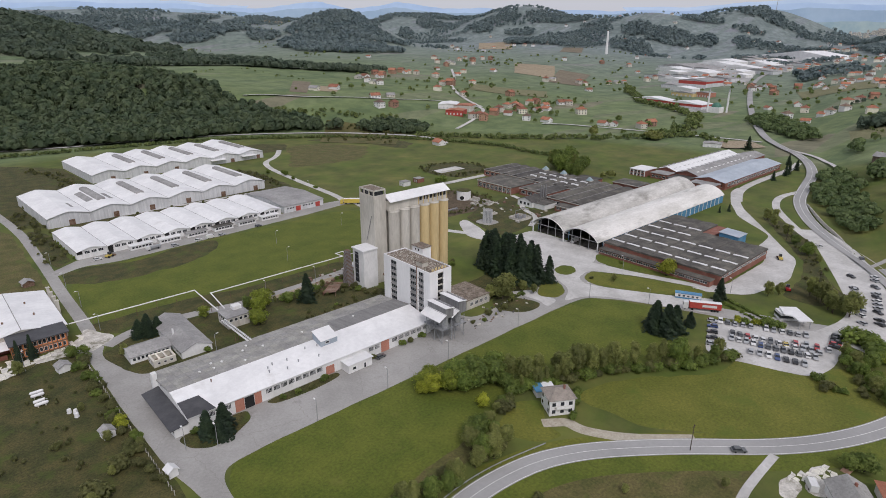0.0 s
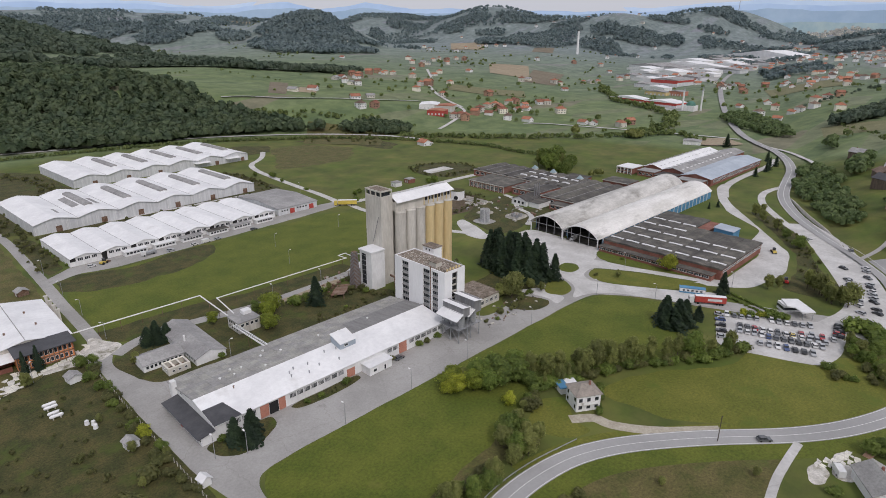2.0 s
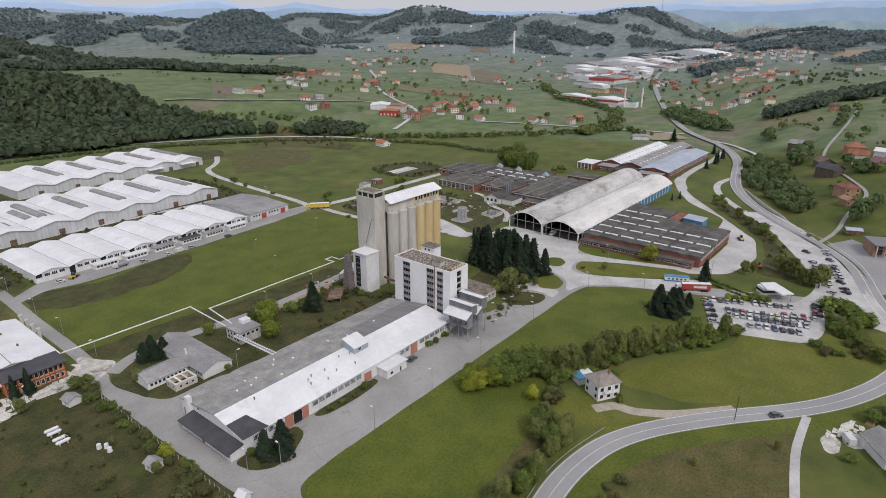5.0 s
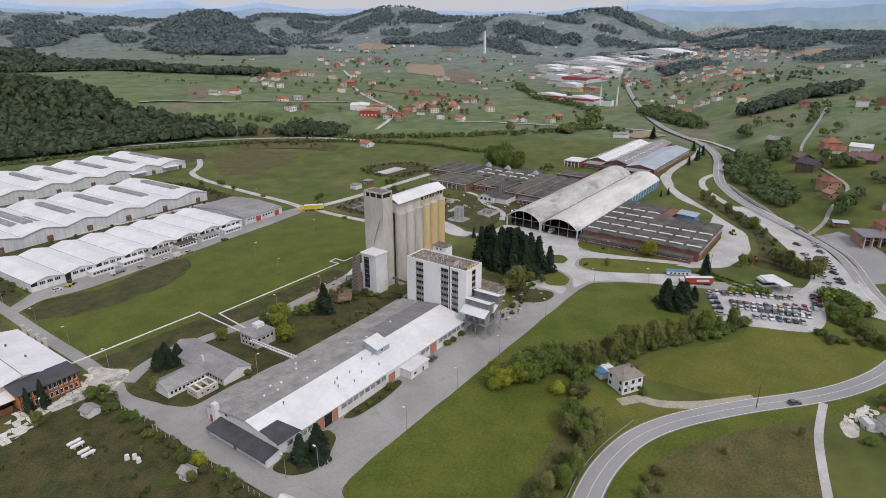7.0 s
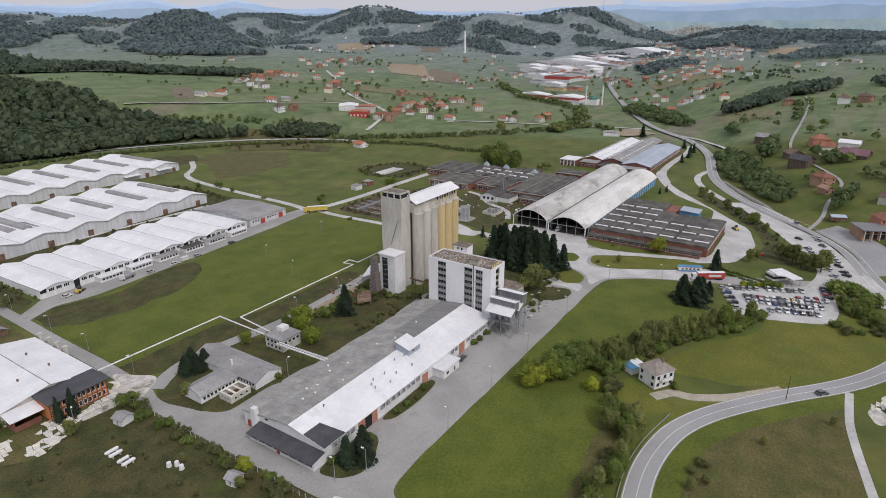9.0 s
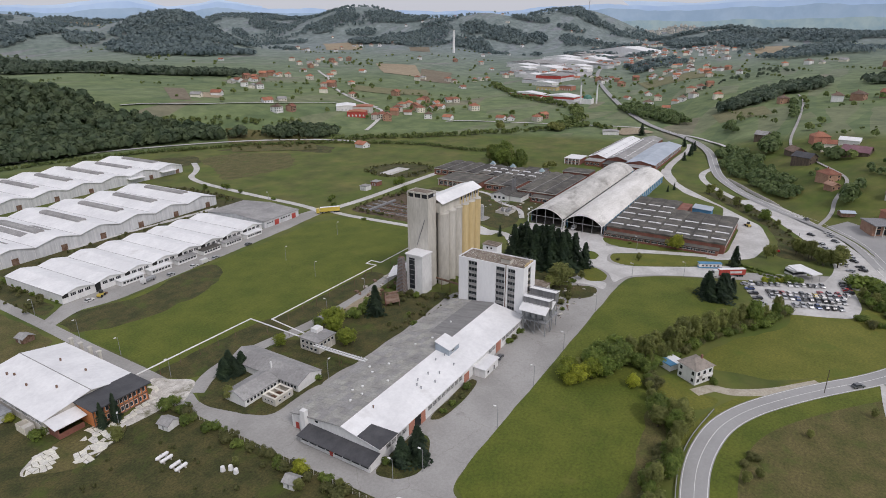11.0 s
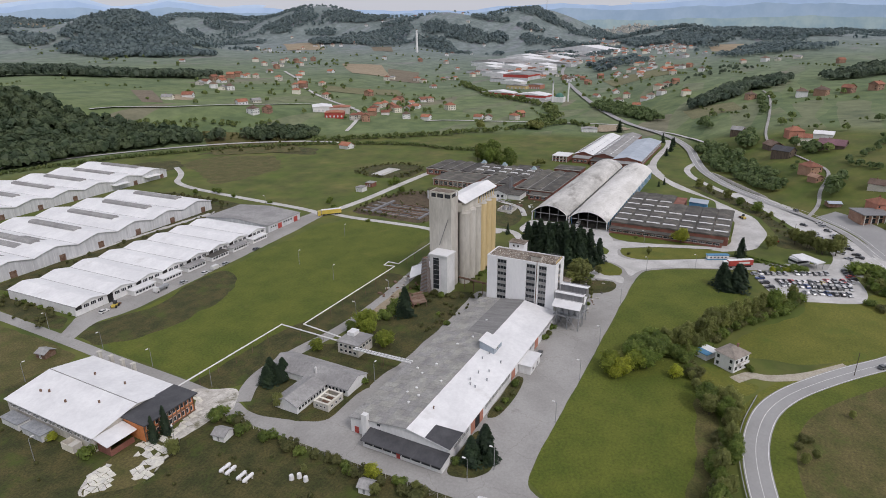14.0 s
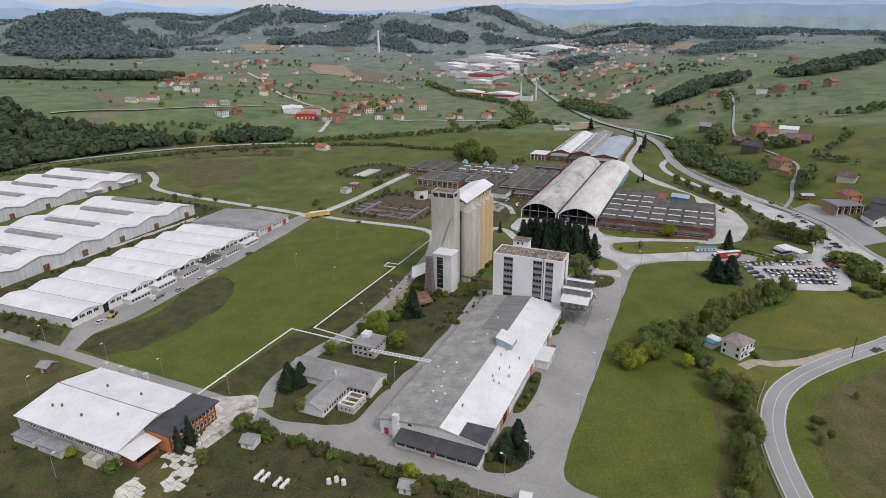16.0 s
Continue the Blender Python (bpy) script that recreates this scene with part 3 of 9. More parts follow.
patch("earth_orange", [(-30, 86), (-28, 78), (-37, 74), (-46, 71.5), (-49, 76), (-43, 82), (-37, 89)], 0.036, M_dirt, "bare pale earth under broken slabs", 2, 1.0)
patch("earth_corner", [(-45, 88), (-48, 80), (-53, 77.5), (-58.5, 83), (-51, 89.5)], 0.036, M_dirt, "bare pale earth under broken slabs", 2, 1.0)
ribbon("road_north", [(-9, 80), (-7.5, 100), (-7.5, 140), (-6.5, 170), (-6, 215), (-5.5, 260), (-12, 330)], 5.0, M_asphalt, "narrow worn works road", 0.055)
ribbon("road_office", [(-6, 76), (2, 81), (12, 83.5), (30, 82), (50, 77.6), (80, 77.8), (115, 81), (142, 85)], 5.6, M_asphalt, "narrow worn works road", 0.058)
ribbon("road_east", [(142, 85), (165, 92), (185, 102), (184, 136), (182, 172), (186, 190)], 4.6, M_concrete_road, "pale concrete works road", 0.058)
ribbon("road_silo", [(186, 103), (196, 84), (205, 62), (188, 50), (172, 36), (168, 16)], 4.8, M_concrete_road, "pale concrete works road", 0.057)
ribbon("road_plant", [(184, 188), (222, 184), (278, 185), (335, 184)], 6.0, M_concrete_road, "pale concrete works road", 0.058, far_lift=0.15)
ribbon("road_back", [(178, 186), (185, 205), (187, 271), (194, 351), (222, 372), (240, 402)], 5.0, M_concrete_road, "pale lane behind the warehouses", 0.058, far_lift=0.15)
ribbon("road_river", [(-40, 600), (60, 560), (130, 548), (196, 537), (254, 515), (346, 454), (395, 395), (410, 345), (395, 318)], 6.5, M_concrete_road, "pale lane along the wooded stream", 0.25, far_lift=0.6)
HIGHWAY = [(-30, -120), (0, -84), (28, -77), (50, -75), (74, -80), (101, -100), (126, -124), (150, -138), (175, -146), (196, -150)]
HIGHWAY_MAIN = [(150, -190), (196, -150), (230, -135), (248, -129.5), (267, -124.5), (284, -118), (303, -105.5), (325, -89.5), (345, -72.5), (376, -50), (422, -27), (467, -16), (537, -2), (608, 31), (647, 67), (700, 105), (855, 180), (1133, 297), (1417, 405), (1700, 470), (2050, 540)]
ribbon("road_bend", HIGHWAY, 7.4, M_highway, "grey two-lane asphalt road with white lines", 0.07)
ribbon("road_bend_on", [(-29.6, -119.5), (-60, -156), (-130, -225), (-320, -360)], 7.4, M_highway, "grey two-lane asphalt road leading away", 0.066)
ribbon("road_main_on", [(150.4, -189.5), (100, -248), (20, -350), (-120, -560)], 8.5, M_highway, "grey two-lane main road leading away", 0.076)
ribbon("road_main", HIGHWAY_MAIN, 8.5, M_highway, "grey two-lane main road", 0.08, far_lift=1.6)
for off in (-3.3, 0, 3.3):
    ribbon("road_line", HIGHWAY, 0.2 if off else 0.16, M_paint, "white road line", 0.09, offset=off)
    ribbon("road_line", HIGHWAY_MAIN[:15], 0.25, M_paint, "white road line", 0.11, offset=off * 1.12, far_lift=1.7)
def draped(name, left, right, material, label, lift=0.10):
    """A broad strip between two edge lines, laid over the land."""
    left, right, rows = soften(left, 2), soften(right, 2), []
    for k in range(41):
        ends = []
        for way in (left, right):
            f = k / 40 * (len(way) - 1)
            i = min(int(f), len(way) - 2)
            ends.append(Vector(way[i]).lerp(Vector(way[i + 1]), f - i))
        rows.append([ends[0].lerp(ends[1], j / 10) for j in range(11)])
    s = S()
    P = lambda v: (v.x, v.y, float(land(v.x, v.y)) + lift)
    for a, b in zip(rows, rows[1:]):
        for j in range(10):
            s.face(P(a[j]), P(a[j + 1]), P(b[j + 1]), P(b[j]))
    return solo(name, s, material, label, name.split("_")[0], kind="structure")


draped("verge_roadside", [(214, -104), (236, -109), (254, -105), (280, -93), (308, -79), (336, -65), (358, -51)], [(203, -144), (231, -136), (262, -122), (289, -110), (318, -96), (343, -82), (366, -62)], M_concrete_road, "broad pale roadside parking strip")
ribbon("road_loop", [(462, -17), (440, -12), (421, -13), (400, -20), (386, -28), (354, -50), (330, -71)], 5.0, M_concrete_road, "pale slip road", 0.09, far_lift=0.3)
ribbon("road_blue_hall", [(395, 4), (430, 18), (480, 20), (540, 18), (575, 24)], 6.0, M_concrete_road, "pale concrete works road", 0.09, far_lift=0.3)
ribbon("road_farm", [(120, -123), (108, -123), (95, -123.5), (60, -130)], 2.5, M_concrete_road, "narrow pale side road", 0.075)
ribbon("track_house", [(81.6, -68), (85, -70.6), (88, -73), (87.8, -77), (89, -80.5), (93, -87), (98, -93), (103.5, -98.0), (110, -104.0)], 4.2, M_drive, "pale dirt drive to the house", 0.06)
ribbon("lane_hamlet", [(300, 606), (331, 595), (376, 564), (454, 536), (540, 517), (570, 500), (585, 450), (560, 420), (520, 400), (470, 380)], 5.0, M_concrete_road, "pale village lane", 0.3, far_lift=0.6)
ribbon("lane_fields", [(575, 331), (597, 314), (620, 263), (635, 211), (656, 134), (662, 90)], 5.0, M_concrete_road, "pale field lane", 0.3, far_lift=0.7)
ribbon("lane_slope", [(306, -98), (330, -106), (353, -106), (374, -112), (395, -113), (434, -98), (480, -80), (521, -68), (623, -71), (764, -70), (830, -60)], 2.4, M_asphalt, "pale lane up the slope", 0.3, far_lift=0.7)
ribbon("lane_upper", [(640, 60), (621, 26), (582, -2), (531, -25)], 5.0, M_concrete_road, "pale lane beside the main road", 0.3, far_lift=0.7)
ribbon("lane_village", [(585, 450), (625, 541), (660, 590), (700, 640), (760, 690), (900, 850)], 5.0, M_concrete_road, "pale village lane", 0.3, far_lift=0.8)
M_stubble = mat("tan_stubble", (0.27, 0.215, 0.14), (0.33, 0.27, 0.18), 18, 0.95, grain=0.2, fine=2.5, stretch=(1, 0.3, 1))
M_plough = mat("ploughed_brown_earth", (0.155, 0.125, 0.085), (0.195, 0.165, 0.11), 16, 0.95, grain=0.25, fine=2.0, stretch=(1, 0.3, 1))
M_fallow = mat("olive_fallow", (0.15, 0.15, 0.07), (0.19, 0.18, 0.09), 14, 0.95, grain=0.25, fine=2.0)
for a0, a1, d0, d1, skew, mtl, label in (
        (38.2, 34.6, 1350, 1610, 0.5, M_stubble, "tan stubble field on the terrace"), (35.0, 32.2, 1290, 1560, -0.4, M_plough, "ploughed brown field on the terrace"),
        (42.6, 39.6, 2080, 2560, 0.3, M_stubble, "tan stubble field below the woods"), (57.2, 55.6, 850, 985, 0.2, M_plough, "ploughed plot behind the forest"),
        (5.9, 2.9, 1945, 2080, 0.3, M_stubble, "tan stubble field on the ridge"), (7.4, 4.0, 2410, 2520, 0.2, M_stubble, "tan stubble field on the hilltop"),
        (9.0, 5.0, 785, 850, 0.6, M_fallow, "olive fallow strip on the slope"), (41.3, 34.2, 1045, 1130, 0.4, M_fallow, "dry fallow strips on the terrace"),
        (35.3, 33.5, 2050, 2400, 0.0, M_plough, "brown field below the woods"), (62.8, 59.8, 3240, 3400, 0.4, M_stubble, "tan stubble field on the far hill"),
        (14.6, 9.0, 1290, 1420, 0.8, M_fallow, "dry pasture on the valley slope"), (54.8, 53.0, 880, 940, 0.1, M_stubble, "trodden bare plot by the houses")):
    draped("field_plot", [at(a0 + skew * (d - d0) / (d1 - d0), d) for d in np.linspace(d0, d1, 6)], [at(a1 + skew * (d - d0) / (d1 - d0), d) for d in np.linspace(d0, d1, 6)], mtl, label, 0.3 if d0 < 1000 else 0.7)
patch("yard_lane", [(14, 34), (104, 34), (112, 36), (112, 44), (100, 43.5), (70, 41.5), (40, 42), (20, 44.5)], 0.068, M_asphalt, "cracked asphalt lane along the grey side of the hall", 3, 0.8)
patch("slab_office_road", [(52, 74.5), (66, 72.5), (84, 71.5), (96, 74), (98, 78), (80, 76.5), (60, 76)], 0.061, M_earth, "bare earth and rubble beside the works road", 2, 1.2)
patch("meadow_rim", [(66, -56), (44, -60), (20, -61), (4, -58), (10, -64), (30, -66), (60, -65)], 0.034, M_rough_olive, "reddish-brown uncut rim of the field", 2.5, 1.8)
patch("meadow_tussocks", [(205, 318), (240, 312), (282, 312), (322, 360), (292, 410), (252, 412), (236, 372)], 0.035, M_rough_olive, "olive tussocky ground in the old river meadow", 5, 5.0)
patch("slab_tanks", [(206, 101), (192, 77), (194, 67), (200, 66), (209, 83), (216, 104)], 0.063, M_concrete_road, "pale concrete yard between silo and old halls", 2, 0.8)
patch("slab_pipes", [(216, 84), (228, 84), (229, 97), (216, 97)], 0.064, M_asphalt, "old concrete slab round the storage silo", 2, 0.6)
patch("slab_transformer", [(238, 76), (250, 76), (250, 87), (238, 87)], 0.064, M_concrete_road, "cracked slab under the transformers", 2, 0.5)
patch("meadow_pipes", [(206, 66), (232, 64), (262, 108), (262, 128), (232, 112), (218, 106)], 0.033, M_rough, "weedy ground among pipes and foundations", 3, 1.5)
for a0, a1, d0, d1 in ((25.5, 22.0, 1380, 1640), (22.6, 19.2, 1560, 1900), (24.4, 21.6, 1700, 1960), (20.0, 16.8, 1850, 2300), (23.2, 20.4, 1010, 1120)):
    draped("yard_town", [at(a0 - 0.4 * q, d0 + (d1 - d0) * q) for q in (0, 0.25, 0.5, 0.75, 1)], [at(a1 - 0.4 * q, d0 + (d1 - d0) * q) for q in (0, 0.25, 0.5, 0.75, 1)], M_town, "pale yards and streets of the valley town", 0.6)
draped("meadow_scrub_slope", [at(53.4, d) for d in (655, 690, 725, 760)], [at(46.0, d) for d in (640, 675, 710, 745)], M_rough_olive, "scrubby olive-brown slope below the forest", 0.35)
patch("meadow_bend", [(34, -82), (50, -80), (74, -85), (98, -104), (116, -122), (90, -124), (55, -128), (10, -116), (18, -92)], 0.018, M_rough_olive, "rough brownish grass inside the road bend", 3, 1.2)
patch("meadow_garden", [(68, -60), (84, -54), (92, -60), (82, -68), (82, -77), (72, -72)], 0.03, M_lawn_dry, "rough green garden with a few beds", 2, 0.8)
patch("meadow_warehouse", [(-3, 180), (6, 188), (7, 240), (4, 256), (-3, 262)], 0.02, M_rough, "rough overgrown grass beside the warehouse", 3, 1.2)
patch("meadow_between", [(10, 236), (134, 244), (166, 244), (176, 262), (176, 330), (163, 345), (156, 268), (10, 257)], 0.018, M_rough, "overgrown strip between the warehouses", 3, 1.5)
patch("meadow_rear", [(-3, 270), (6, 262), (6, 336), (60, 345), (58, 372), (54, 450), (-10, 520), (-40, 400)], 0.018, M_rough, "overgrown ground behind the warehouses", 4, 2.0)
patch("island_weedy", [(135.4, 5.5), (144.3, 7.1), (151.7, -10), (146.6, -14), (136.9, -12.4), (131, -3.1)], 0.085, M_rough, "weedy bed on the broken yard", 2, 1.2)
patch("island_round", [(175.4, 3.5), (175.8, -4.1), (169.2, -11.1), (160.5, -12.8), (156.5, -5), (164, 1)], 0.085, M_lawn_dry, "round weedy bed beside the works road", 2, 0.5)
patch("slab_yard", [(148, 8), (164, 4), (157, -4), (160, -14), (150, -16), (153, -8)], 0.07, M_concrete_road, "cracked pale concrete yard", 2, 0.8)
patch("road_gate", [(160, -17), (170, -19), (179, -26), (192, -55), (200, -70), (216, -64), (203, -47), (190, -24), (184.5, -12), (188, -5), (200, -2), (212, -22), (219, -43), (224, -57), (231, -56), (224, -43), (216, -18), (212, 2), (204, 16), (182, 18), (180, 4), (174, -10)], 0.066, M_concrete_road, "pale works road to the gate", 3, 0.3)
patch("meadow_silo", [(62, 44), (92, 36), (108, 34), (108, 52), (98, 56), (92, 70), (66, 78), (58, 66)], 0.046, M_rough, "weedy yard at the foot of the silo", 2, 1.5)
patch("meadow_beds", [(191, 118), (232, 112), (262, 118), (268, 150), (258, 170), (234, 176), (192, 176)], 0.03, M_bed, "brown overgrown ground round the filter beds", 3, 1.8)
patch("meadow_orange", [(-10.5, 152), (-40, 156), (-80, 170), (-120, 130), (-100, 60), (-58, 66), (-52, 88), (-46, 92), (-46, 141), (-14, 141)], 0.02, M_rough, "rough brown-green grass round the orange hall", 4, 2.0)
patch("meadow_office", [(-7, 64), (-6.6, 52.7), (-2.3, 48), (7.7, 46), (17.2, 44), (39, 45), (40, 60), (30, 76), (12, 80), (0, 76)], 0.074, M_rough, "weedy ground round the low offices", 2, 0.8)
patch("meadow_far", [(263, 480), (293, 434), (327, 391), (341, 323), (371, 345), (365, 395), (340, 446), (298, 486)], 0.03, M_rough, "rough tussocks beside the lane", 5, 4.0)
patch("meadow_tufts", [(215, 395), (250, 400), (262, 430), (240, 450), (205, 440)], 0.03, M_rough, "rough tussocks in the meadow", 4, 4.0)
patch("slab_strip", [(46, 263), (75, 262), (154, 260), (146, 256), (86, 259), (50, 258)], 0.045, M_concrete_road, "broken concrete strip between the warehouses", 2, 1.4)
for ring in ([(104, -131), (109, -129), (114, -130), (111, -133), (106, -134)], [(116, -131), (122, -131), (127, -135), (122, -136)], [(112, -135), (118, -135), (119, -138), (113, -139)]):
    patch("yard_bend", ring, 0.05, M_dirt, "pale rubble patch beside the houses", 1.2, 3.0)
patch("meadow_boiler", [(232, 64), (284, 64), (284, 80), (268, 84), (262, 104), (282, 112), (282, 124), (262, 122), (250, 108), (240, 84)], 0.038, M_rough, "patchy rough grass by the boiler house", 3, 1.6)
ribbon("road_boiler", [(236, 66), (256, 76), (262, 96), (280, 110), (284, 124)], 3.6, M_concrete_road, "pale concrete path by the boiler house", 0.06)
patch("meadow_ditch", [(240, -80), (264, -81), (296, -73), (311, -63), (331, -50), (357, -31), (370, -22), (374, -31), (351, -49), (334, -67), (306, -82), (280, -95), (257, -103), (241, -99)], 0.052, M_rough, "rough weedy ditch between the hall yard and the main road", 3, 1.5)
draped("verge_junction", [(247, -132), (267, -126.5), (284, -120), (309, -103)], [(262, -150), (284, -142), (304, -128), (318, -114)], M_highway, "grey forecourt across the main road", 0.05)
patch("meadow_gap", [(-64, 56), (-66, 74), (-52, 74), (-40, 73), (-34, 79), (-17, 79), (-11, 77), (-14, 66)], 0.036, M_rough, "rough grass beside the rubble yard", 3, 1.5)
ribbon("verge_bend", HIGHWAY, 7.0, M_lawn, "green mown verge inside the road bend", 0.03, offset=-7.0)
ribbon("verge_outer", HIGHWAY[3:], 3.0, M_lawn_dry, "grassy verge of the road", 0.040, offset=5.0)
patch("yard_sandy", [(609, 120), (594, 104), (609, 88), (633, 74), (660, 104), (640, 124)], 1.3, M_earth, "sandy forecourt beside the main road", 4, 1.0)
patch("meadow_pad", [(296.8, 242.8), (286.8, 226.4), (285.6, 211), (294.3, 192), (329.5, 191.3), (344, 212.1), (339, 233.7), (322.6, 248)], 0.03, M_rough, "scrubby ground round the old foundation", 4, 2.5)
patch("meadow_slabs", [(-64, 68), (-64, 98), (-46, 98), (-36, 93), (-30, 84), (-33, 74), (-50, 64)], 0.026, M_rough, "rough grass round the broken slabs", 3, 1.0)
patch("meadow_offices", [(-10, 68), (-9, 50), (-3, 44), (8, 40), (18, 38), (44, 39), (46, 60), (36, 80), (12, 85), (-4, 80)], 0.041, M_rough, "weedy ground round the low offices", 3, 0.3)
patch("meadow_south", [(-12, 100), (-3, 100), (36, 99.5), (58, 93.5), (112, 94.5), (112, 82), (60, 80), (30, 84), (10, 86), (-2, 88)], 0.02, M_rough, "rough strip along the heating pipe", 3, 1.0)
patch("meadow_north", [(-60, 160), (-12, 152), (-10.5, 170), (-10.5, 260), (-30, 330), (-120, 300)], 0.026, M_rough_olive, "rough olive-green pasture beside the works road", 4, 1.5)
# ---- the works: building helpers ----
ID = Matrix.Identity(4)


def windows(parent, side, at_, a0, a1, z0, z1, count, fill=0.8, material=None, name="window", depth=0.12, panes=1, frame_mat=None):
    """A row of framed windows. side 'x-' faces -x at x=at_ and runs along y, and so on."""
    step = (a1 - a0) / count
    for i in range(count):
        m0 = a0 + step * (i + (1 - fill) / 2)
        m1 = m0 + step * fill
        s, f = S(), S()
        sign = -1 if side[1] == "-" else 1
        o0, o1 = sorted((at_ - sign * 0.05, at_ + sign * 0.03))
        p0, p1 = sorted((at_, at_ + sign * depth))
        bw = 0.09
        bars = [(m0, m1, z0, z0 + bw), (m0, m1, z1 - bw, z1), (m0, m0 + bw, z0, z1), (m1 - bw, m1, z0, z1)]
        bars += [(m0 + (m1 - m0) * k / panes - bw / 2, m0 + (m1 - m0) * k / panes + bw / 2, z0, z1) for k in range(1, panes)]
        if side[0] == "x":
            s.box(o0, o1, m0, m1, z0, z1)
            for a, b, c, d in bars:
                f.box(p0, p1, a, b, c, d)
        else:
            s.box(m0, m1, o0, o1, z0, z1)
            for a, b, c, d in bars:
                f.box(a, b, p0, p1, c, d)
        w = part(name, s, material or M_glass, parent)
        part("frame", f, frame_mat or M_white_wall, w)


def slab(parent, name, x0, x1, y0, y1, z0, z1, material, label=""):
    return part(name, S().box(x0, x1, y0, y1, z0, z1), material, parent, label)


def walls(parent, x0, x1, y0, y1, z0, z1, material, t=0.3, name="wall"):
    """Four walls of real thickness, butted end to end."""
    for a in ((x0, x0 + t, y0, y1), (x1 - t, x1, y0, y1), (x0 + t, x1 - t, y0, y0 + t), (x0 + t, x1 - t, y1 - t, y1)):
        part(name, S().box(*a, z0, z1), material, parent)


def sheet_roof(parent, name, pts, material, label="", t=0.18):
    """A sloping roof plane of real thickness over four corners."""
    s = S()
    s.solid([(x, y, z - t) for x, y, z in pts], pts)
    return part(name, s, material, parent, label)


# long hall with the white and grey roof
hall = thing("long_hall", ID, "long low factory hall with white and grey roof slopes", "factory hall")
part("body", S().profile_x([(1.2, 0), (34.6, 0), (34.6, 5.1), (14.6, 7.5), (1.2, 5.1)], -2.2, 95.6), M_white_wall, hall)
sheet_roof(hall, "roof", [(-2.6, 0.5, 5.2), (95.6, 0.5, 5.2), (95.6, 14.6, 7.8), (-2.6, 14.6, 7.8)], M_white_roof, "bright white sheet roof slope")
sheet_roof(hall, "roof", [(-2.6, 14.62, 7.78), (95.6, 14.62, 7.78), (95.6, 35.2, 5.2), (-2.6, 35.2, 5.2)], M_grey_roof, "weathered grey fibre-cement roof slope")
sheet_roof(hall, "roof_patch", [(-2.5, 0.52, 5.23), (6.4, 0.52, 5.23), (4.2, 8.6, 6.74), (-2.5, 8.6, 6.74)], M_slate, "anthracite sheet patch", 0.06)
# single fibre-cement sheets on the grey slope
for i in range(36):
    for j in range(8):
        x, y = -2.5 + i * 2.722, 14.75 + j * 2.55
        z, dz = 7.80 - (y - 14.62) * 0.12536, 2.5 * 0.12536
        lift = 0.012 + 0.010 * ((i * 7 + j * 3) % 4)
        part("roof_sheet", S().solid([(x, y, z), (x + 2.68, y, z), (x + 2.68, y + 2.5, z - dz), (x, y + 2.5, z - dz)], [(x, y, z + lift + 0.02), (x + 2.68, y, z + lift + 0.02), (x + 2.68, y + 2.5, z - dz + lift + 0.05), (x, y + 2.5, z - dz + lift + 0.05)]), M_roof_sheet, hall)
sheet_roof(hall, "roof_patch", [(60, 14.7, 7.92), (95.5, 14.7, 7.92), (95.5, 25.5, 6.57), (62, 25.5, 6.57)], mat("dark_fibre_cement", (0.19, 0.187, 0.183), (0.25, 0.247, 0.24), 7, 0.9, grain=0.2, stretch=(3, 0.3, 1)), "darker replaced roof sheets", 0.05)
sheet_roof(hall, "porch_roof", [(-7.8, 0.6, 3.0), (-2.25, 0.6, 3.9), (-2.25, 27.4, 3.9), (-7.8, 27.4, 3.0)], M_slate, "dark sheet porch roof")
slab(hall, "porch_wall", -6.6, -6.3, 1.0, 27.2, 0, 1.0, M_white_wall)
slab(hall, "porch_wall", -6.6, -6.3, 1.0, 27.2, 2.2, 3.05, M_white_wall)
slab(hall, "porch_wall", -6.3, -2.2, 1.0, 1.3, 0, 3.0, M_white_wall)
slab(hall, "porch_wall", -6.3, -2.2, 26.9, 27.2, 0, 3.0, M_white_wall)
slab(hall, "porch_glazing", -6.5, -6.42, 1.2, 27.0, 1.0, 2.2, M_glass)
for i in range(9):
    slab(hall, "porch_post", -6.64, -6.28, 1.2 + i * 3.2, 1.45 + i * 3.2, 1.0, 2.2, M_white_wall)
slab(hall, "door", -6.66, -6.56, 14.5, 15.7, 0.05, 2.2, M_red, "red door")
slab(hall, "door", -2.3, -2.15, 31.8, 33.2, 0.05, 2.3, M_red, "red door")
slab(hall, "chimney", -3.6, -2.0, 27.9, 29.7, 0, 8.4, M_white_wall, "square white plastered flue")
windows(hall, "x-", -2.2, 23.5, 25.3, 5.0, 6.0, 1)
for x0, x1, mtl, h in ((12.6, 15.6, M_salmon, 4.4), (19.2, 21.6, M_salmon, 4.4), (46.2, 49.6, M_salmon, 3.4), (70.5, 74.3, M_salmon, 4.6)):
    slab(hall, "gate_leaf", x0, x1, 1.08, 1.28, 0.1, h, mtl, "faded salmon gate leaf")
# flat panel: the gateway's inner shade as near-black colour
slab(hall, "gate_opening", 15.8, 19.0, 1.1, 1.24, 0.1, 4.2, M_dark, "open gateway as a shade-dark panel")
windows(hall, "y-", 1.2, 23, 45, 2.4, 4.2, 8, 0.82, panes=5)
windows(hall, "y-", 1.2, 1, 11.5, 2.4, 4.2, 4, 0.82, panes=5)
windows(hall, "y-", 1.2, 75.5, 94, 2.4, 4.2, 6, 0.82, panes=5)
windows(hall, "y-", 1.2, 64.5, 70, 2.4, 4.2, 2, 0.82, panes=5)
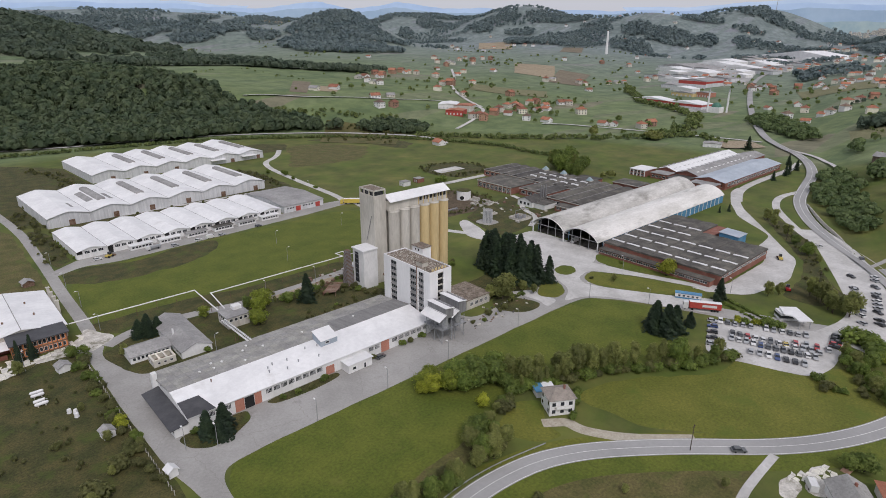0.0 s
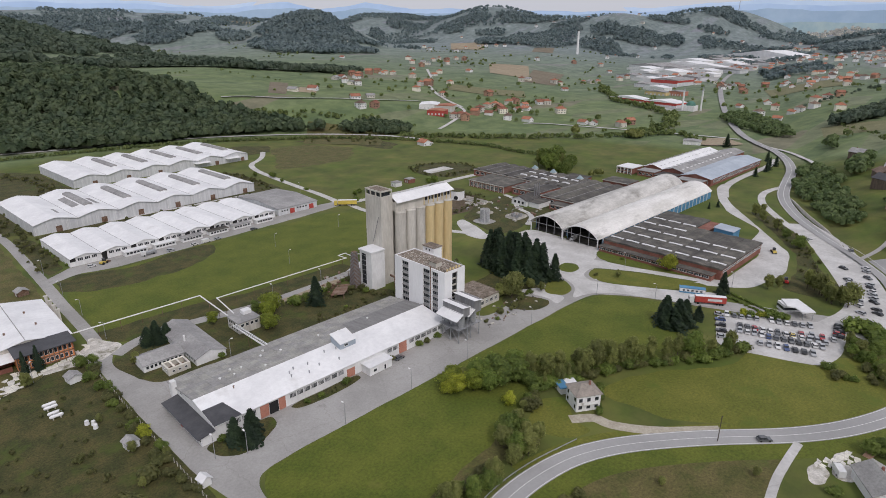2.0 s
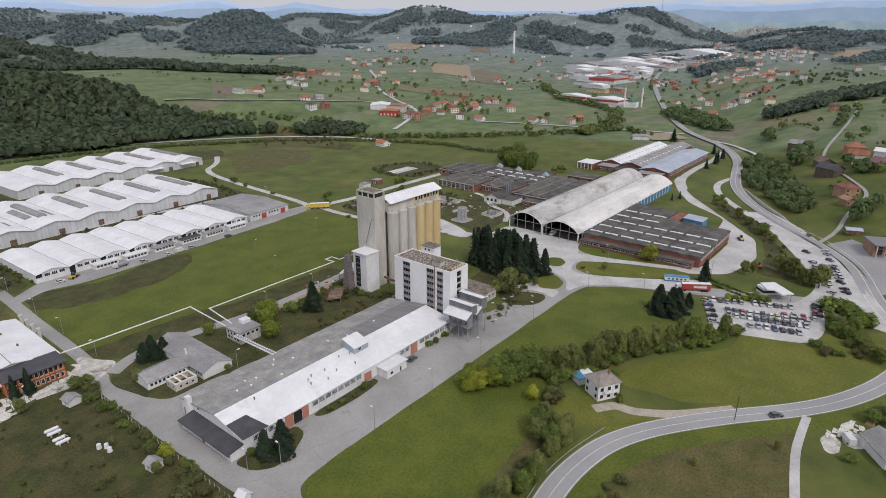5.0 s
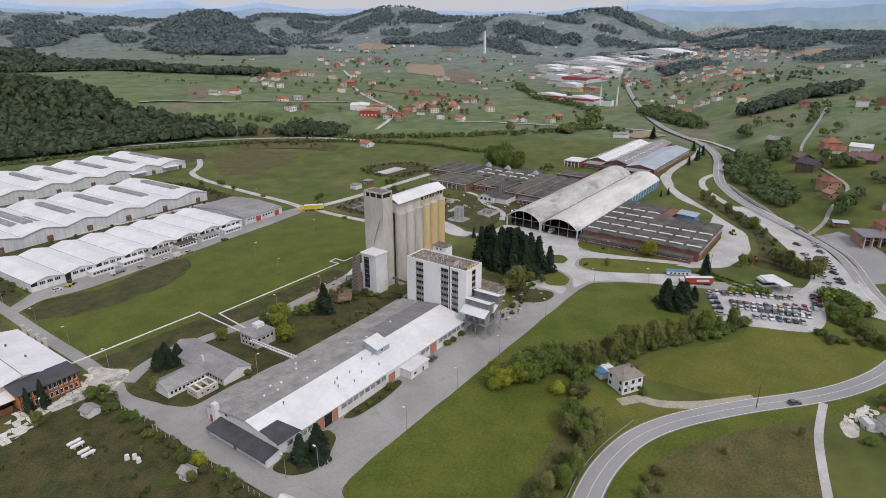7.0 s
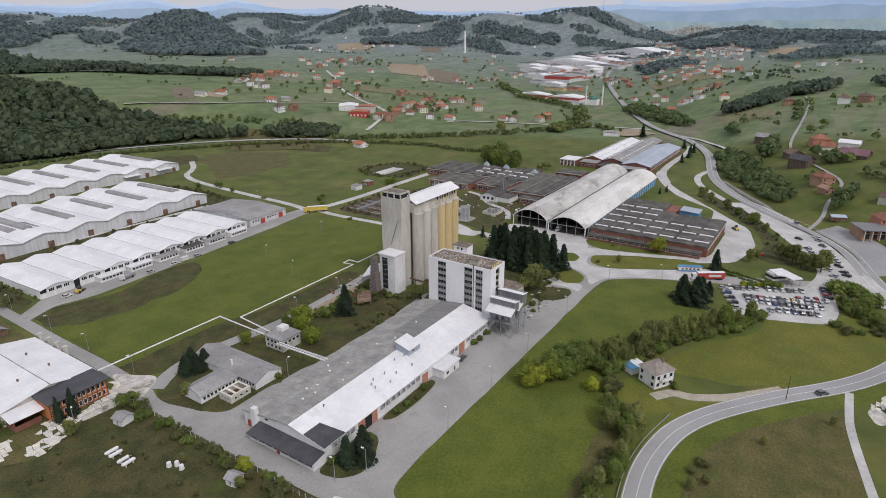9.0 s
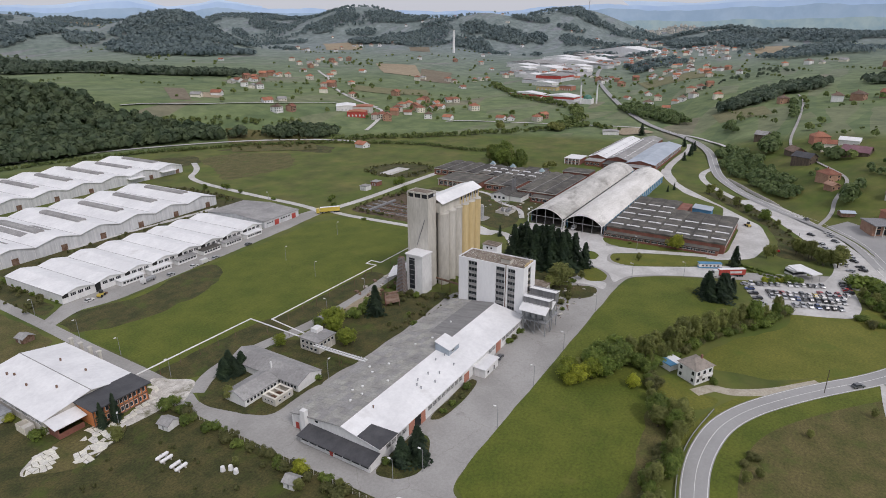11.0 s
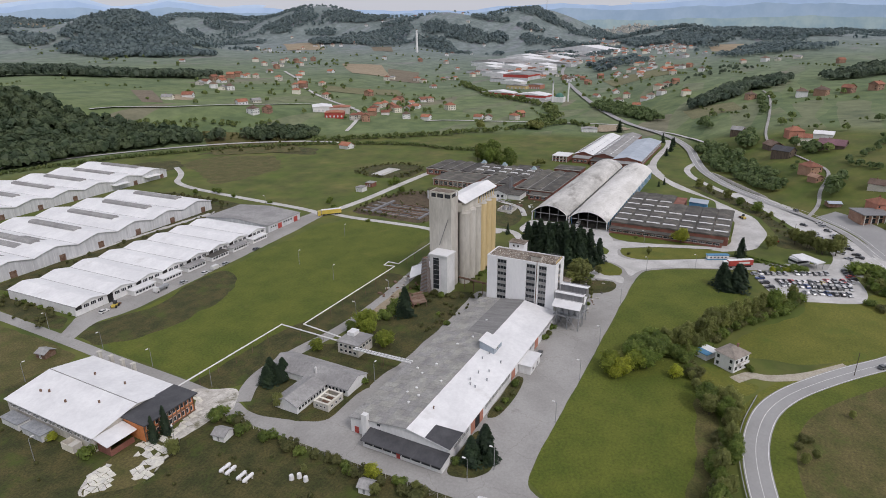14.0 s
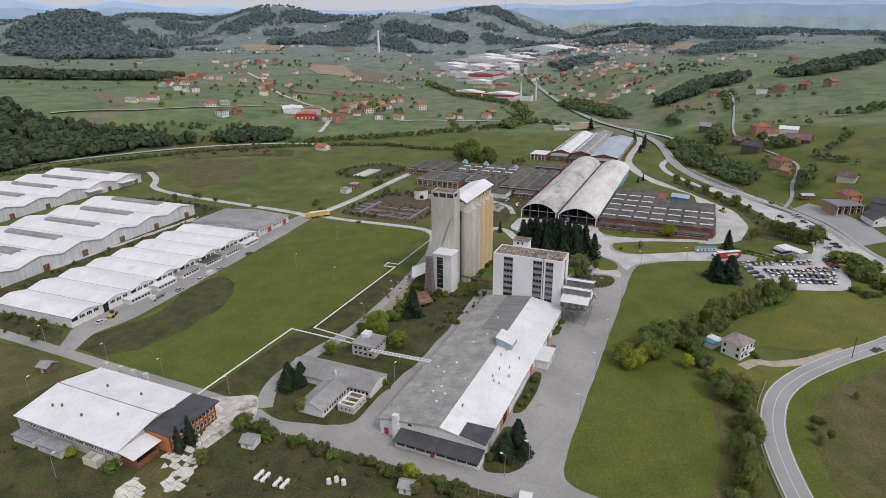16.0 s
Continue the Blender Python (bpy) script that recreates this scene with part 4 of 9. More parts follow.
for x, y, k in ((10, 12.4, 0), (28, 8.5, 1), (30.2, 9.6, 1), (27.6, 6.6, 1), (33.5, 5.0, 1), (35.5, 9.0, 1), (38.5, 6.4, 1), (44, 11.3, 1), (48.5, 10.5, 1), (46, 5.2, 1), (14, 20, 2), (18, 23, 2), (14.8, 24.6, 2), (27, 26, 2), (29.8, 29.4, 2), (34, 24.2, 2), (50, 24, 2), (57, 21, 2), (9.5, 21, 2), (72, 22, 2), (24, 17.2, 2)):
    z = (5.2 + (y - 0.5) * 0.184) if y < 14.6 else (7.78 - (y - 14.6) * 0.125)
    v = S()
    v.tube(x, y, z - 0.2, z + (0.75 if k < 2 else 0.5), 0.18 if k < 2 else 0.32, n=10)
    v.tube(x, y, z + (0.8 if k < 2 else 0.55), z + (1.05 if k < 2 else 0.8), 0.34 if k < 2 else 0.48, 0.1, n=10)
    part("roof_vent", v, (M_rust, M_steel, M_white_wall)[k], hall)
# monitor on the roof
mon = part("roof_monitor", S().profile_x([(9.2, 5.6), (14.9, 5.6), (14.9, 10.9), (9.2, 9.2)], 49.4, 56.4), M_bluegrey, hall, "blue-grey clad roof monitor")
sheet_roof(mon, "monitor_roof", [(49.2, 8.8, 9.2), (56.6, 8.8, 9.2), (56.6, 15.2, 11.15), (49.2, 15.2, 11.15)], M_white_roof)
windows(mon, "y-", 9.2, 51, 53.2, 7.5, 8.5, 1)
# small annex at the hall's side
anx = thing("side_annex", ID, "small white flat-roofed annex with dark windows", "annex")
slab(anx, "body", 52.6, 62.8, -3.6, 0.95, 0, 3.3, M_white_wall)
slab(anx, "roof", 52.2, 63.2, -4.0, 1.1, 3.3, 3.6, M_white_roof)
windows(anx, "y-", -3.6, 54, 56, 1.0, 2.2, 1)
windows(anx, "y-", -3.6, 59, 60.2, 0.1, 2.2, 1, name="door")

M_mill = mat("white_mill_plaster", (0.76, 0.76, 0.765), (0.82, 0.82, 0.82), 5, 0.85, grain=0.05, fine=0.8, stain=(0.58, 0.57, 0.55), stain_at=0.70, stain_size=5, stretch=(1, 1, 0.3))

# mill block with the glazed stair strips
mill = thing("mill_block", ID, "tall white mill block with dark window strips", "mill")
X0, X1, Y0, Y1, H = 96.0, 107.8, 2.2, 32.4, 25.4
strips = ((23.6, 27.8), (10.8, 14.8), (6.0, 9.4))
cuts = [Y0] + [v for s_ in sorted(strips) for v in s_] + [Y1]
for a, b in zip(cuts[::2], cuts[1::2]):
    slab(mill, "wall", X0, X0 + 0.4, a, b, 0, H, M_mill)
for a, b in strips:
    slab(mill, "wall", X0, X0 + 0.4, a, b, 0, 5.2, M_mill)
    slab(mill, "wall", X0, X0 + 0.4, a, b, 24.3, H, M_mill)
    slab(mill, "recess", X0 + 0.9, X0 + 1.0, a, b, 5.2, 24.3, M_dark)
    for k in range(8):
        z = 5.2 + k * 2.73
        slab(mill, "floor_band", X0 + 0.12, X0 + 0.9, a, b, z - 0.22, z + 0.1, M_grey_roof)
    for k in range(7):
        z = 5.2 + k * 2.73
        windows(mill, "x-", X0 + 0.5, a + 0.05, b - 0.05, z + 0.9, z + 2.35, 1, 1.0, panes=3, frame_mat=M_steel)
        slab(mill, "parapet_panel", X0 + 0.45, X0 + 0.6, a, b, z + 0.12, z + 0.95, M_grey_roof)
slab(mill, "wall", X0 + 0.4, X1, Y1 - 0.4, Y1, 0, H, M_mill)
slab(mill, "wall", X1 - 0.4, X1, Y0 + 0.4, Y1 - 0.4, 0, H, M_mill)
slab(mill, "wall", X0 + 0.4, 100.4, Y0, Y0 + 0.4, 0, H, M_mill)
slab(mill, "wall", 103.4, X1, Y0, Y0 + 0.4, 0, H, M_mill)
slab(mill, "wall", 100.4, 103.4, Y0, Y0 + 0.4, 24.3, H, M_mill)
slab(mill, "recess", 100.4, 103.4, Y0 + 0.9, Y0 + 1.0, 0, 24.3, M_dark)
for k in range(9):
    slab(mill, "floor_band", 100.4, 103.4, Y0 + 0.12, Y0 + 0.9, 2.4 + k * 2.73 - 0.3, 2.4 + k * 2.73 + 0.12, M_concrete)
slab(mill, "roof", X0 + 0.4, X1 - 0.4, Y0 + 0.4, Y1 - 0.4, H - 0.7, H - 0.35, M_gravel_roof, "brown gravelled flat roof")
slab(mill, "downpipe", X0 - 0.25, X0 - 0.02, 10.0, 10.25, 5, 26.2, M_rust)
slab(mill, "lift_shaft", 107.85, 112.6, 20.4, 27.2, 0, 28.0, M_mill)
slab(mill, "roof_house_top", 107.5, 112.9, 20.1, 27.5, 28.0, 28.3, M_gravel_roof)
windows(mill, "x-", 107.85, 22, 26, 26.2, 27.3, 2, 0.5)
slab(mill, "roof_house", 98.4, 101.6, 9.4, 13.6, 25.0, 27.0, M_concrete)
slab(mill, "roof_house_top", 98.1, 101.9, 9.1, 13.9, 27.0, 27.25, M_gravel_roof)
for i in range(5):
    slab(mill, "sign_bar", 97.4 + i * 1.7, 98.4 + i * 1.7, 2.45, 2.6, 25.5, 26.5 + 0.3 * (i % 2), M_yellow, "weathered yellow sign element")
rub, rr = S(), random.Random(12)
for i in range(420):
    x, y, r_ = rr.uniform(X0 + 0.9, X1 - 0.9), rr.uniform(Y0 + 0.8, Y1 - 0.8), rr.uniform(0.06, 0.26)
    rub.solid([(x + r_ * math.cos(t) * rr.uniform(0.6, 1.2), y + r_ * math.sin(t), H - 0.36) for t in (0.3, 1.9, 3.4, 5.1)], [(x + r_ * 0.5 * math.cos(t), y + r_ * 0.5 * math.sin(t), H - 0.36 + r_ * 0.8) for t in (0.3, 1.9, 3.4, 5.1)])
part("roof_rubble", rub, M_concrete, mill, "loose rubble on the roof")
for i in range(7):
    y = 3.2 + i * 0.9
    part("railing_bow", S().rod((X1 - 0.7, y, H - 0.4), (X1 - 0.7 + 0.3 * (i % 3), y + 0.3, H + 0.9), 0.06), M_steel, mill)
slab(mill, "sign_rail", 96.4, 106, 2.42, 2.5, 25.55, 25.65, M_rust)
low = thing("low_store", ID, "low cream store with a mossy gravel roof", "store building")
slab(low, "body", 120.5, 135, 5.6, 21.6, 0, 4.4, M_concrete)
slab(low, "roof", 120.2, 135.3, 5.3, 21.9, 4.4, 4.8, M_gravel_roof)
windows(low, "y-", 5.6, 122, 134, 1.4, 3.2, 4, 0.6, panes=3)

# loading bins beside the mill
for ox, hi in ((91.6, 15.2), (98.4, 16.2)):
    b_ = thing("loading_bin", pose(ox, 0, 0), "grey steel loading bins under a stepped roof on lattice legs", "loading bins", "loading bins beside the mill")
    for k in range(3):
        for j in range(2):
            lx, ly = 0.5 + j * 5.0, -9.6 + k * 4.6
            part("leg", S().rod((lx, ly, 0), (lx, ly, 9.5), 0.17), M_steel, b_)
            if k:
                part("brace", S().rod((lx, ly - 4.6, 0.4), (lx, ly, 5.6), 0.09), M_steel, b_)
    for k in range(4):
        c = S()
        c.tube(3.0, -8.6 + k * 2.45, 6.6, 10.6, 1.22, n=14)
        c.tube(3.0, -8.6 + k * 2.45, 4.6, 6.6, 0.3, 1.22, n=14)
        part("bin", c, M_steel, b_, smooth=False)
    slab(b_, "platform", 0, 6, -10.2, 0.9, 5.9, 6.1, M_steel)
    part("upper_house", S().profile_y([(2.2, 10.6), (6.2, 10.6), (6.2, hi - 0.6), (2.2, hi - 0.2)], -9.9, 0.9), M_dark_sheet, b_)
    sheet_roof(b_, "upper_roof", [(1.7, -10.4, hi), (6.4, -10.4, hi - 0.7), (6.4, 1.2, hi - 0.7), (1.7, 1.2, hi)], M_white_roof)
    sheet_roof(b_, "lower_roof", [(-1.6, -10.4, 10.4), (2.2, -10.4, 12.4), (2.2, 1.2, 12.4), (-1.6, 1.2, 10.4)], M_white_roof)
    part("skirt", S().box(1.9, 2.2, -10.0, 0.9, 10.4, 12.3), M_dark_sheet, b_)

# silo tower
silo = thing("grain_silo", ID, "tall concrete grain silo with grey and ochre cells", "silo")
TX0, TX1, TY0, TY1, TH = 108.6, 115.6, 56.0, 67.4, 43.6
slab(silo, "tower", TX0, TX1, TY0, TY1, 0, TH, M_concrete, "bare concrete lift tower")
walls(silo, TX0, TX1, TY0, TY1, TH + 2.1, TH + 2.8, M_concrete)
for a, b in ((TY0, TY0 + 0.5), (TY0 + 3.6, TY0 + 4.1), (TY0 + 7.4, TY0 + 7.9), (TY1 - 0.5, TY1)):
    slab(silo, "pier", TX0, TX0 + 0.5, a, b, TH, TH + 2.1, M_concrete)
    slab(silo, "pier", TX1 - 0.5, TX1, a, b, TH, TH + 2.1, M_concrete)
slab(silo, "tower_top", TX0 + 0.8, TX1 - 0.8, TY0 + 0.8, TY1 - 0.8, TH, TH + 1.9, M_glass)
slab(silo, "tower_deck", TX0 + 0.3, TX1 - 0.3, TY0 + 0.3, TY1 - 0.3, TH + 2.2, TH + 2.4, M_gravel_roof)
for i in range(6):
    for j in range(2):
        c = S()
        c.tube(118.6 + i * 6.3, 54.0 + j * 6.6, 0, 35.2, 2.72, n=28)
        part("cell", c, M_yellow if i >= 3 else M_concrete, silo, "ochre painted cell" if i >= 3 else "bare concrete cell", smooth=False)
        part("cell_cap", S().tube(118.6 + i * 6.3, 54.0 + j * 6.6, 35.2, 35.9, 2.95, 2.5, n=28), M_concrete, silo)
slab(silo, "gallery", TX1, 152.8, 53.8, 64.0, 35.9, 40.4, M_concrete)
for i in range(7):
    slab(silo, "gallery_post", 133.6 + i * 3.1, 134.0 + i * 3.1, 53.5, 53.79, 35.9, 40.3, M_yellow)
windows(silo, "y-", 53.8, 134, 152, 37.6, 39.9, 8, 0.8, material=M_dark)
sheet_roof(silo, "gallery_roof", [(TX1, 52.4, 40.3), (153.6, 52.4, 40.3), (153.6, 57.6, 43.0), (TX1, 57.6, 43.0)], M_white_roof, "white sheet roof")
sheet_roof(silo, "gallery_roof", [(TX1, 57.62, 42.98), (153.6, 57.62, 42.98), (153.6, 65.2, 40.6), (TX1, 65.2, 40.6)], M_white_roof, "white sheet roof")
part("gallery_gable", S().profile_x([(53.8, 40.4), (64, 40.4), (57.6, 42.6)], 152.4, 152.8), M_yellow, silo)
part("stay", S().rod((108.2, 62, 21), (108.2, 57.5, 34), 0.16), M_dark_sheet, silo)
annx = thing("silo_annex", ID, "white intake house with a dark glazed strip beside the silo", "intake house")
slab(annx, "body", 100.4, 108.4, 54.2, 62.8, 0, 18.8, M_white_wall)
slab(annx, "roof", 99.9, 108.5, 53.7, 63.3, 18.8, 19.4, M_white_roof)
slab(annx, "glazed_strip", 100.3, 100.38, 58.2, 61.2, 2.5, 17.6, M_glass)
for k in range(6):
    slab(annx, "glazing_bar", 100.2, 100.29, 58.2, 61.2, 4.6 + k * 2.4, 4.75 + k * 2.4, M_steel)
latt = thing("cooling_stack", ID, "old tapered timber cooling stack with dark slats", "cooling stack")
part("body", S().solid([(96, 62, 0), (100, 62, 0), (100, 66, 0), (96, 66, 0)], [(97, 63, 18), (99, 63, 18), (99, 65, 18), (97, 65, 18)]), M_rust, latt)
for k in range(26):
    z = 0.5 + k * 0.68
    e = 2.08 - z * 0.052
    part("slat", S().box(98 - e, 98 + e, 64.0 - e, 64.0 + e, z, z + 0.3), M_dark_sheet, latt)
lean = thing("lean_canopy", ID, "open white canopy beside the silo on posts", "canopy")
sheet_roof(lean, "roof", [(101, 75, 4.2), (110, 70, 5.6), (126, 74, 5.6), (116, 82, 4.0)], M_white_roof)
for x, y in ((102, 75), (115.5, 81), (110, 70.8), (124.8, 74.2)):
    part("post", S().rod((x, y, 0), (x, y, 5.0), 0.15), M_rust, lean)

# vaulted halls
def vault(name, y0, y1, x0, x1, label, skin):
    t_ = thing(name, ID, label, "factory hall", "vaulted halls")
    n, ym, hw = 40, (y0 + y1) / 2, (y1 - y0) / 2
    arc = [(ym + hw * math.cos(math.pi * i / n), 5.6 + 5.6 * math.sin(math.pi * i / n) ** 1.7) for i in range(n + 1)]
    inner = [(ym + (y - ym) * 0.975, 5.3 + (z - 5.6) * 0.965) for y, z in arc]
    part("roof", S().solid([(x0, y, z) for y, z in arc + inner[::-1]], [(x1, y, z) for y, z in arc + inner[::-1]]), skin, t_, "weathered white shell roof")
    part("rim", S().solid([(x0 - 0.15, y, z + 0.12) for y, z in arc + inner[::-1]], [(x0 - 0.02, y, z + 0.12) for y, z in arc + inner[::-1]]), M_white_wall, t_)
    for k in range(1, int((x1 - x0) / 6)):
        part("seam", S().solid([(x0 + 6 * k, y, z + 0.05) for y, z in arc + inner[::-1]], [(x0 + 6 * k + 0.14, y, z + 0.05) for y, z in arc + inner[::-1]]), skin, t_)
    slab(t_, "wall", x0 + 6, x1 - 0.5, y0 + 0.4, y0 + 0.8, 0, 6.0, M_blue, "blue sheet side wall")
    # dark linings, floor and inner end wall: the hall's inner shade as colour
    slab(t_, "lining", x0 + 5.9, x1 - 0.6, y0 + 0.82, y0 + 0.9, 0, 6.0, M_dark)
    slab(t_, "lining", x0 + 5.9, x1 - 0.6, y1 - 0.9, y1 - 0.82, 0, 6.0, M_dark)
    slab(t_, "floor", x0 + 3, x1 - 1, y0 + 0.9, y1 - 0.9, 0.08, 0.12, M_dark_roof)
    slab(t_, "wall", x0 + 6, x1 - 0.5, y1 - 0.8, y1 - 0.4, 0, 6.0, M_blue, "blue sheet side wall")
    part("end_wall", S().profile_x([(y0 + 0.8, 0), (y1 - 0.8, 0)] + [(y, z) for y, z in inner], x1 - 1.2, x1 - 0.8), M_white_wall, t_)
    # added sheet: blacks out the depth of the hall behind the arch
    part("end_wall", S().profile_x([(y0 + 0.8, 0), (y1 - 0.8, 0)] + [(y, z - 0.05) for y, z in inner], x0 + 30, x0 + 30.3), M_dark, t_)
    for k in range(5):
        y = y0 + 0.5 + k * (y1 - y0 - 1.0) / 4
        edge = k in (0, 4)
        z = 5.6 + 5.4 * math.sqrt(max(0.0, 1 - ((y - ym) / hw) ** 2)) ** 1.7
        part("column" if edge else "post", S().box(x0 + 0.6, x0 + 1.0, y - (0.28 if edge else 0.1), y + (0.28 if edge else 0.1), 0, z - 0.3), M_white_wall if edge else M_steel, t_)
    for k in range(1, int((x1 - x0) / 6)):
        slab(t_, "pilaster", x0 + 6 * k, x0 + 6 * k + 0.5, y0 + 0.12, y0 + 0.39, 0, 5.7, M_white_wall)
    slab(t_, "beam", x0 + 0.6, x0 + 1.0, y0 + 0.5, y1 - 0.5, 5.5, 5.75, M_steel)
    return t_


vault("vaulted_hall", 9.8, 34.1, 226, 384, "vaulted factory hall with a stained white shell roof", M_vault)
vault("vaulted_hall", 35.5, 59.2, 229, 392, "vaulted factory hall with a sooty grey shell roof", M_vault_grey)
solo("roof_gutter", S().box(232, 383, 34.15, 35.45, 5.2, 5.5), M_dark_roof, "dark sunken gutter between the vaulted roofs", "gutter")

# dark hall with skylight strips
dark = thing("dark_hall", ID, "low wide hall with dark bitumen roofs and white skylight strips", "factory hall")
slab(dark, "body", 230.4, 287, -56.6, 8.4, 0, 5.2, M_brick, "red brick wall")
slab(dark, "body", 287, 309, -26, 8.4, 0, 5.2, M_brick)
slab(dark, "lean_to", 225.4, 230.2, -54, 8.4, 0, 3.0, M_brick)
slab(dark, "lean_to_roof", 225.0, 230.38, -54.4, 8.8, 3.0, 3.3, M_dark_roof)
for i in range(7):
    y0 = -57 + i * 9.4
    x1 = 287.4 if y0 < -28 else 309.4
    part("roof_bay", S().profile_x([(y0 + 0.1, 5.2), (y0 + 9.3, 5.2), (y0 + 9.3, 5.9), (y0 + 4.7, 6.25), (y0 + 0.1, 5.9)], 230.2, x1), M_dark_roof, dark)
    for k in range(int((x1 - 236) / 13)):
        part("skylight", S().box(236.6 + k * 13, 237.9 + k * 13, y0 + 1.0, y0 + 8.4, 5.9, 6.42), M_white_roof, dark)
windows(dark, "x-", 225.4, -53, 8, 1.3, 2.6, 16, 0.9, panes=3)
windows(dark, "y-", -56.6, 232, 286, 3.2, 4.7, 9, 0.85, panes=5)
bx = thing("blue_plant_room", ID, "bright blue sheet-clad plant room", "plant room")
slab(bx, "body", 289.4, 300, -40, -29, 0, 7.4, M_blue)
sheet_roof(bx, "roof", [(289, -40.4, 7.5), (300.4, -40.4, 7.5), (300.4, -28.6, 8.1), (289, -28.6, 8.1)], M_blue_roof)

# blue-roofed hall beyond
bh = thing("three_gable_hall", ID, "long brick hall under three shallow gables", "factory hall")
for y0, y1, x0, x1, mtl in ((25, 50, 420, 532, M_blue_roof), (50.3, 70, 428, 562, M_grey_roof), (70.3, 88, 430, 548, M_white_roof)):
    ym = (y0 + y1) / 2
    part("body", S().profile_x([(y0, 0), (y1, 0), (y1, 5.6), (ym, 8.2), (y0, 5.6)], x0, x1), M_brick, bh)
    sheet_roof(bh, "roof", [(x0 - 1, y0 - 0.3, 5.7), (x1 + 1, y0 - 0.3, 5.7), (x1 + 1, ym, 8.5), (x0 - 1, ym, 8.5)], mtl)
    sheet_roof(bh, "roof", [(x0 - 1, ym + 0.02, 8.48), (x1 + 1, ym + 0.02, 8.48), (x1 + 1, y1 + 0.1, 5.7), (x0 - 1, y1 + 0.1, 5.7)], mtl)
    windows(bh, "x-", x0, y0 + 2, y1 - 2, 1.5, 3.8, 5, 0.8, panes=3)
for k in range(14):
    for ya, za in ((54.5, 6.98), (64.5, 7.2), (74.5, 6.97), (83, 7.3)):
        part("skylight", S().box(434 + k * 8, 437.5 + k * 8, ya, ya + 2.2, za - 0.6, za + 0.25), M_white_roof if ya < 70 else M_grey_roof, bh)
windows(bh, "y-", 25, 424, 530, 2.0, 4.6, 20, 0.75, panes=3)

# old dark halls behind the vaults
for x0, x1, y0, y1, nb in ((285, 350, 62, 92, 3), (316, 352, 93, 184, 9), (290, 316, 96, 122, 2)):
    t_ = thing("old_hall", ID, "old low brick hall with dark worn roof bays", "factory hall", "old halls behind the vaults")
    slab(t_, "body", x0, x1, y0, y1, 0, 5.0, M_brick)
    w_ = (y1 - y0) / nb
    for i in range(nb):
        a = y0 + i * w_
        part("roof_bay", S().profile_x([(a + 0.1, 5.0), (a + w_ - 0.1, 5.0), (a + w_ - 0.1, 5.5), (a + w_ / 2, 6.6), (a + 0.1, 5.5)], x0 - 0.4, x1 + 0.4), M_dark_roof, t_)
        if nb > 3 and i < 5:
            for k in range(2):
                part("skylight", S().box(x0 + 9 + k * 12, x0 + 10.6 + k * 12, a + w_ / 2 - 3.0, a + w_ / 2 + 3.0, 5.9, 6.78), M_white_roof, t_)
    windows(t_, "x-", x0, y0 + 1, y1 - 1, 1.6, 3.8, max(4, int((y1 - y0) / 6)), 0.7, panes=3)
    slab(t_, "eaves_band", x0 - 0.62, x0 - 0.42, y0, y1, 4.95, 5.5, M_concrete)
    for i in range(nb + 1):
        slab(t_, "gutter", x0 - 0.4, x1 + 0.4, y0 + i * w_ - 0.16, y0 + i * w_ + 0.16, 5.52, 5.62, M_grey_roof)
for x, y in ((351, 146), (349, 126), (345, 98)):
    t_ = thing("roof_cone", pose(x, y, 5.8), "pale blue pyramid ventilator on the old hall roof", "ventilator", "pale blue roof ventilators")
    part("skirt", S().box(-2.1, 2.1, -2.1, 2.1, -0.6, 0.9), M_concrete, t_)
    part("hood", S().solid([(-2.2, -2.2, 0.9), (2.2, -2.2, 0.9), (2.2, 2.2, 0.9), (-2.2, 2.2, 0.9)], [(-0.5, -0.5, 3.3), (0.5, -0.5, 3.3), (0.5, 0.5, 3.3), (-0.5, 0.5, 3.3)]), M_cone, t_)
for x0, x1, y0, y1, h, roof_ in ((356, 372, 62, 84, 6.4, M_dark_roof), (353, 366, 100, 118, 4.2, M_dark_roof), (276, 285, 64, 78, 3.6, M_dark_roof), (300, 316, 124, 128, 3.8, M_grey_roof)):
    t_ = thing("old_annex", ID, "low brick annex with a flat dark roof beside the old halls", "annex", "annexes of the old halls")
    slab(t_, "body", x0, x1, y0, y1, 0, h, M_brick)
    slab(t_, "roof", x0 - 0.4, x1 + 0.4, y0 - 0.3, y1 + 0.3, h, h + 0.35, roof_)
    slab(t_, "eaves_band", x0 - 0.55, x0 - 0.42, y0 - 0.3, y1 + 0.3, h - 0.2, h + 0.35, M_concrete)
    windows(t_, "x-", x0, y0 + 0.8, y1 - 0.8, 1.2, 2.9, max(2, int((y1 - y0) / 4)), 0.7, panes=3)
ra = thing("brick_annex", ID, "old red brick annex with a dark flat roof", "annex")
slab(ra, "body", 285, 312, 126, 161, 0, 5.0, M_brick)
slab(ra, "roof", 284.6, 312.4, 125.6, 161.4, 5.0, 5.5, M_dark_roof)
windows(ra, "x-", 285, 127, 160, 0.8, 3.9, 8, 0.7, panes=3)
for k in range(9):
    slab(ra, "pilaster", 284.7, 284.98, 126 + k * 4.3, 126.4 + k * 4.3, 0, 4.98, M_concrete)
slab(ra, "eaves_band", 284.4, 284.58, 125.6, 161.4, 4.9, 5.5, M_concrete)
wh_ = thing("boiler_house", ID, "white boiler house with a brown pitched roof and steel flues", "boiler house")
part("body", S().profile_x([(92, 0), (105, 0), (105, 4), (98.5, 6.2), (92, 4)], 268.5, 288), M_white_wall, wh_)
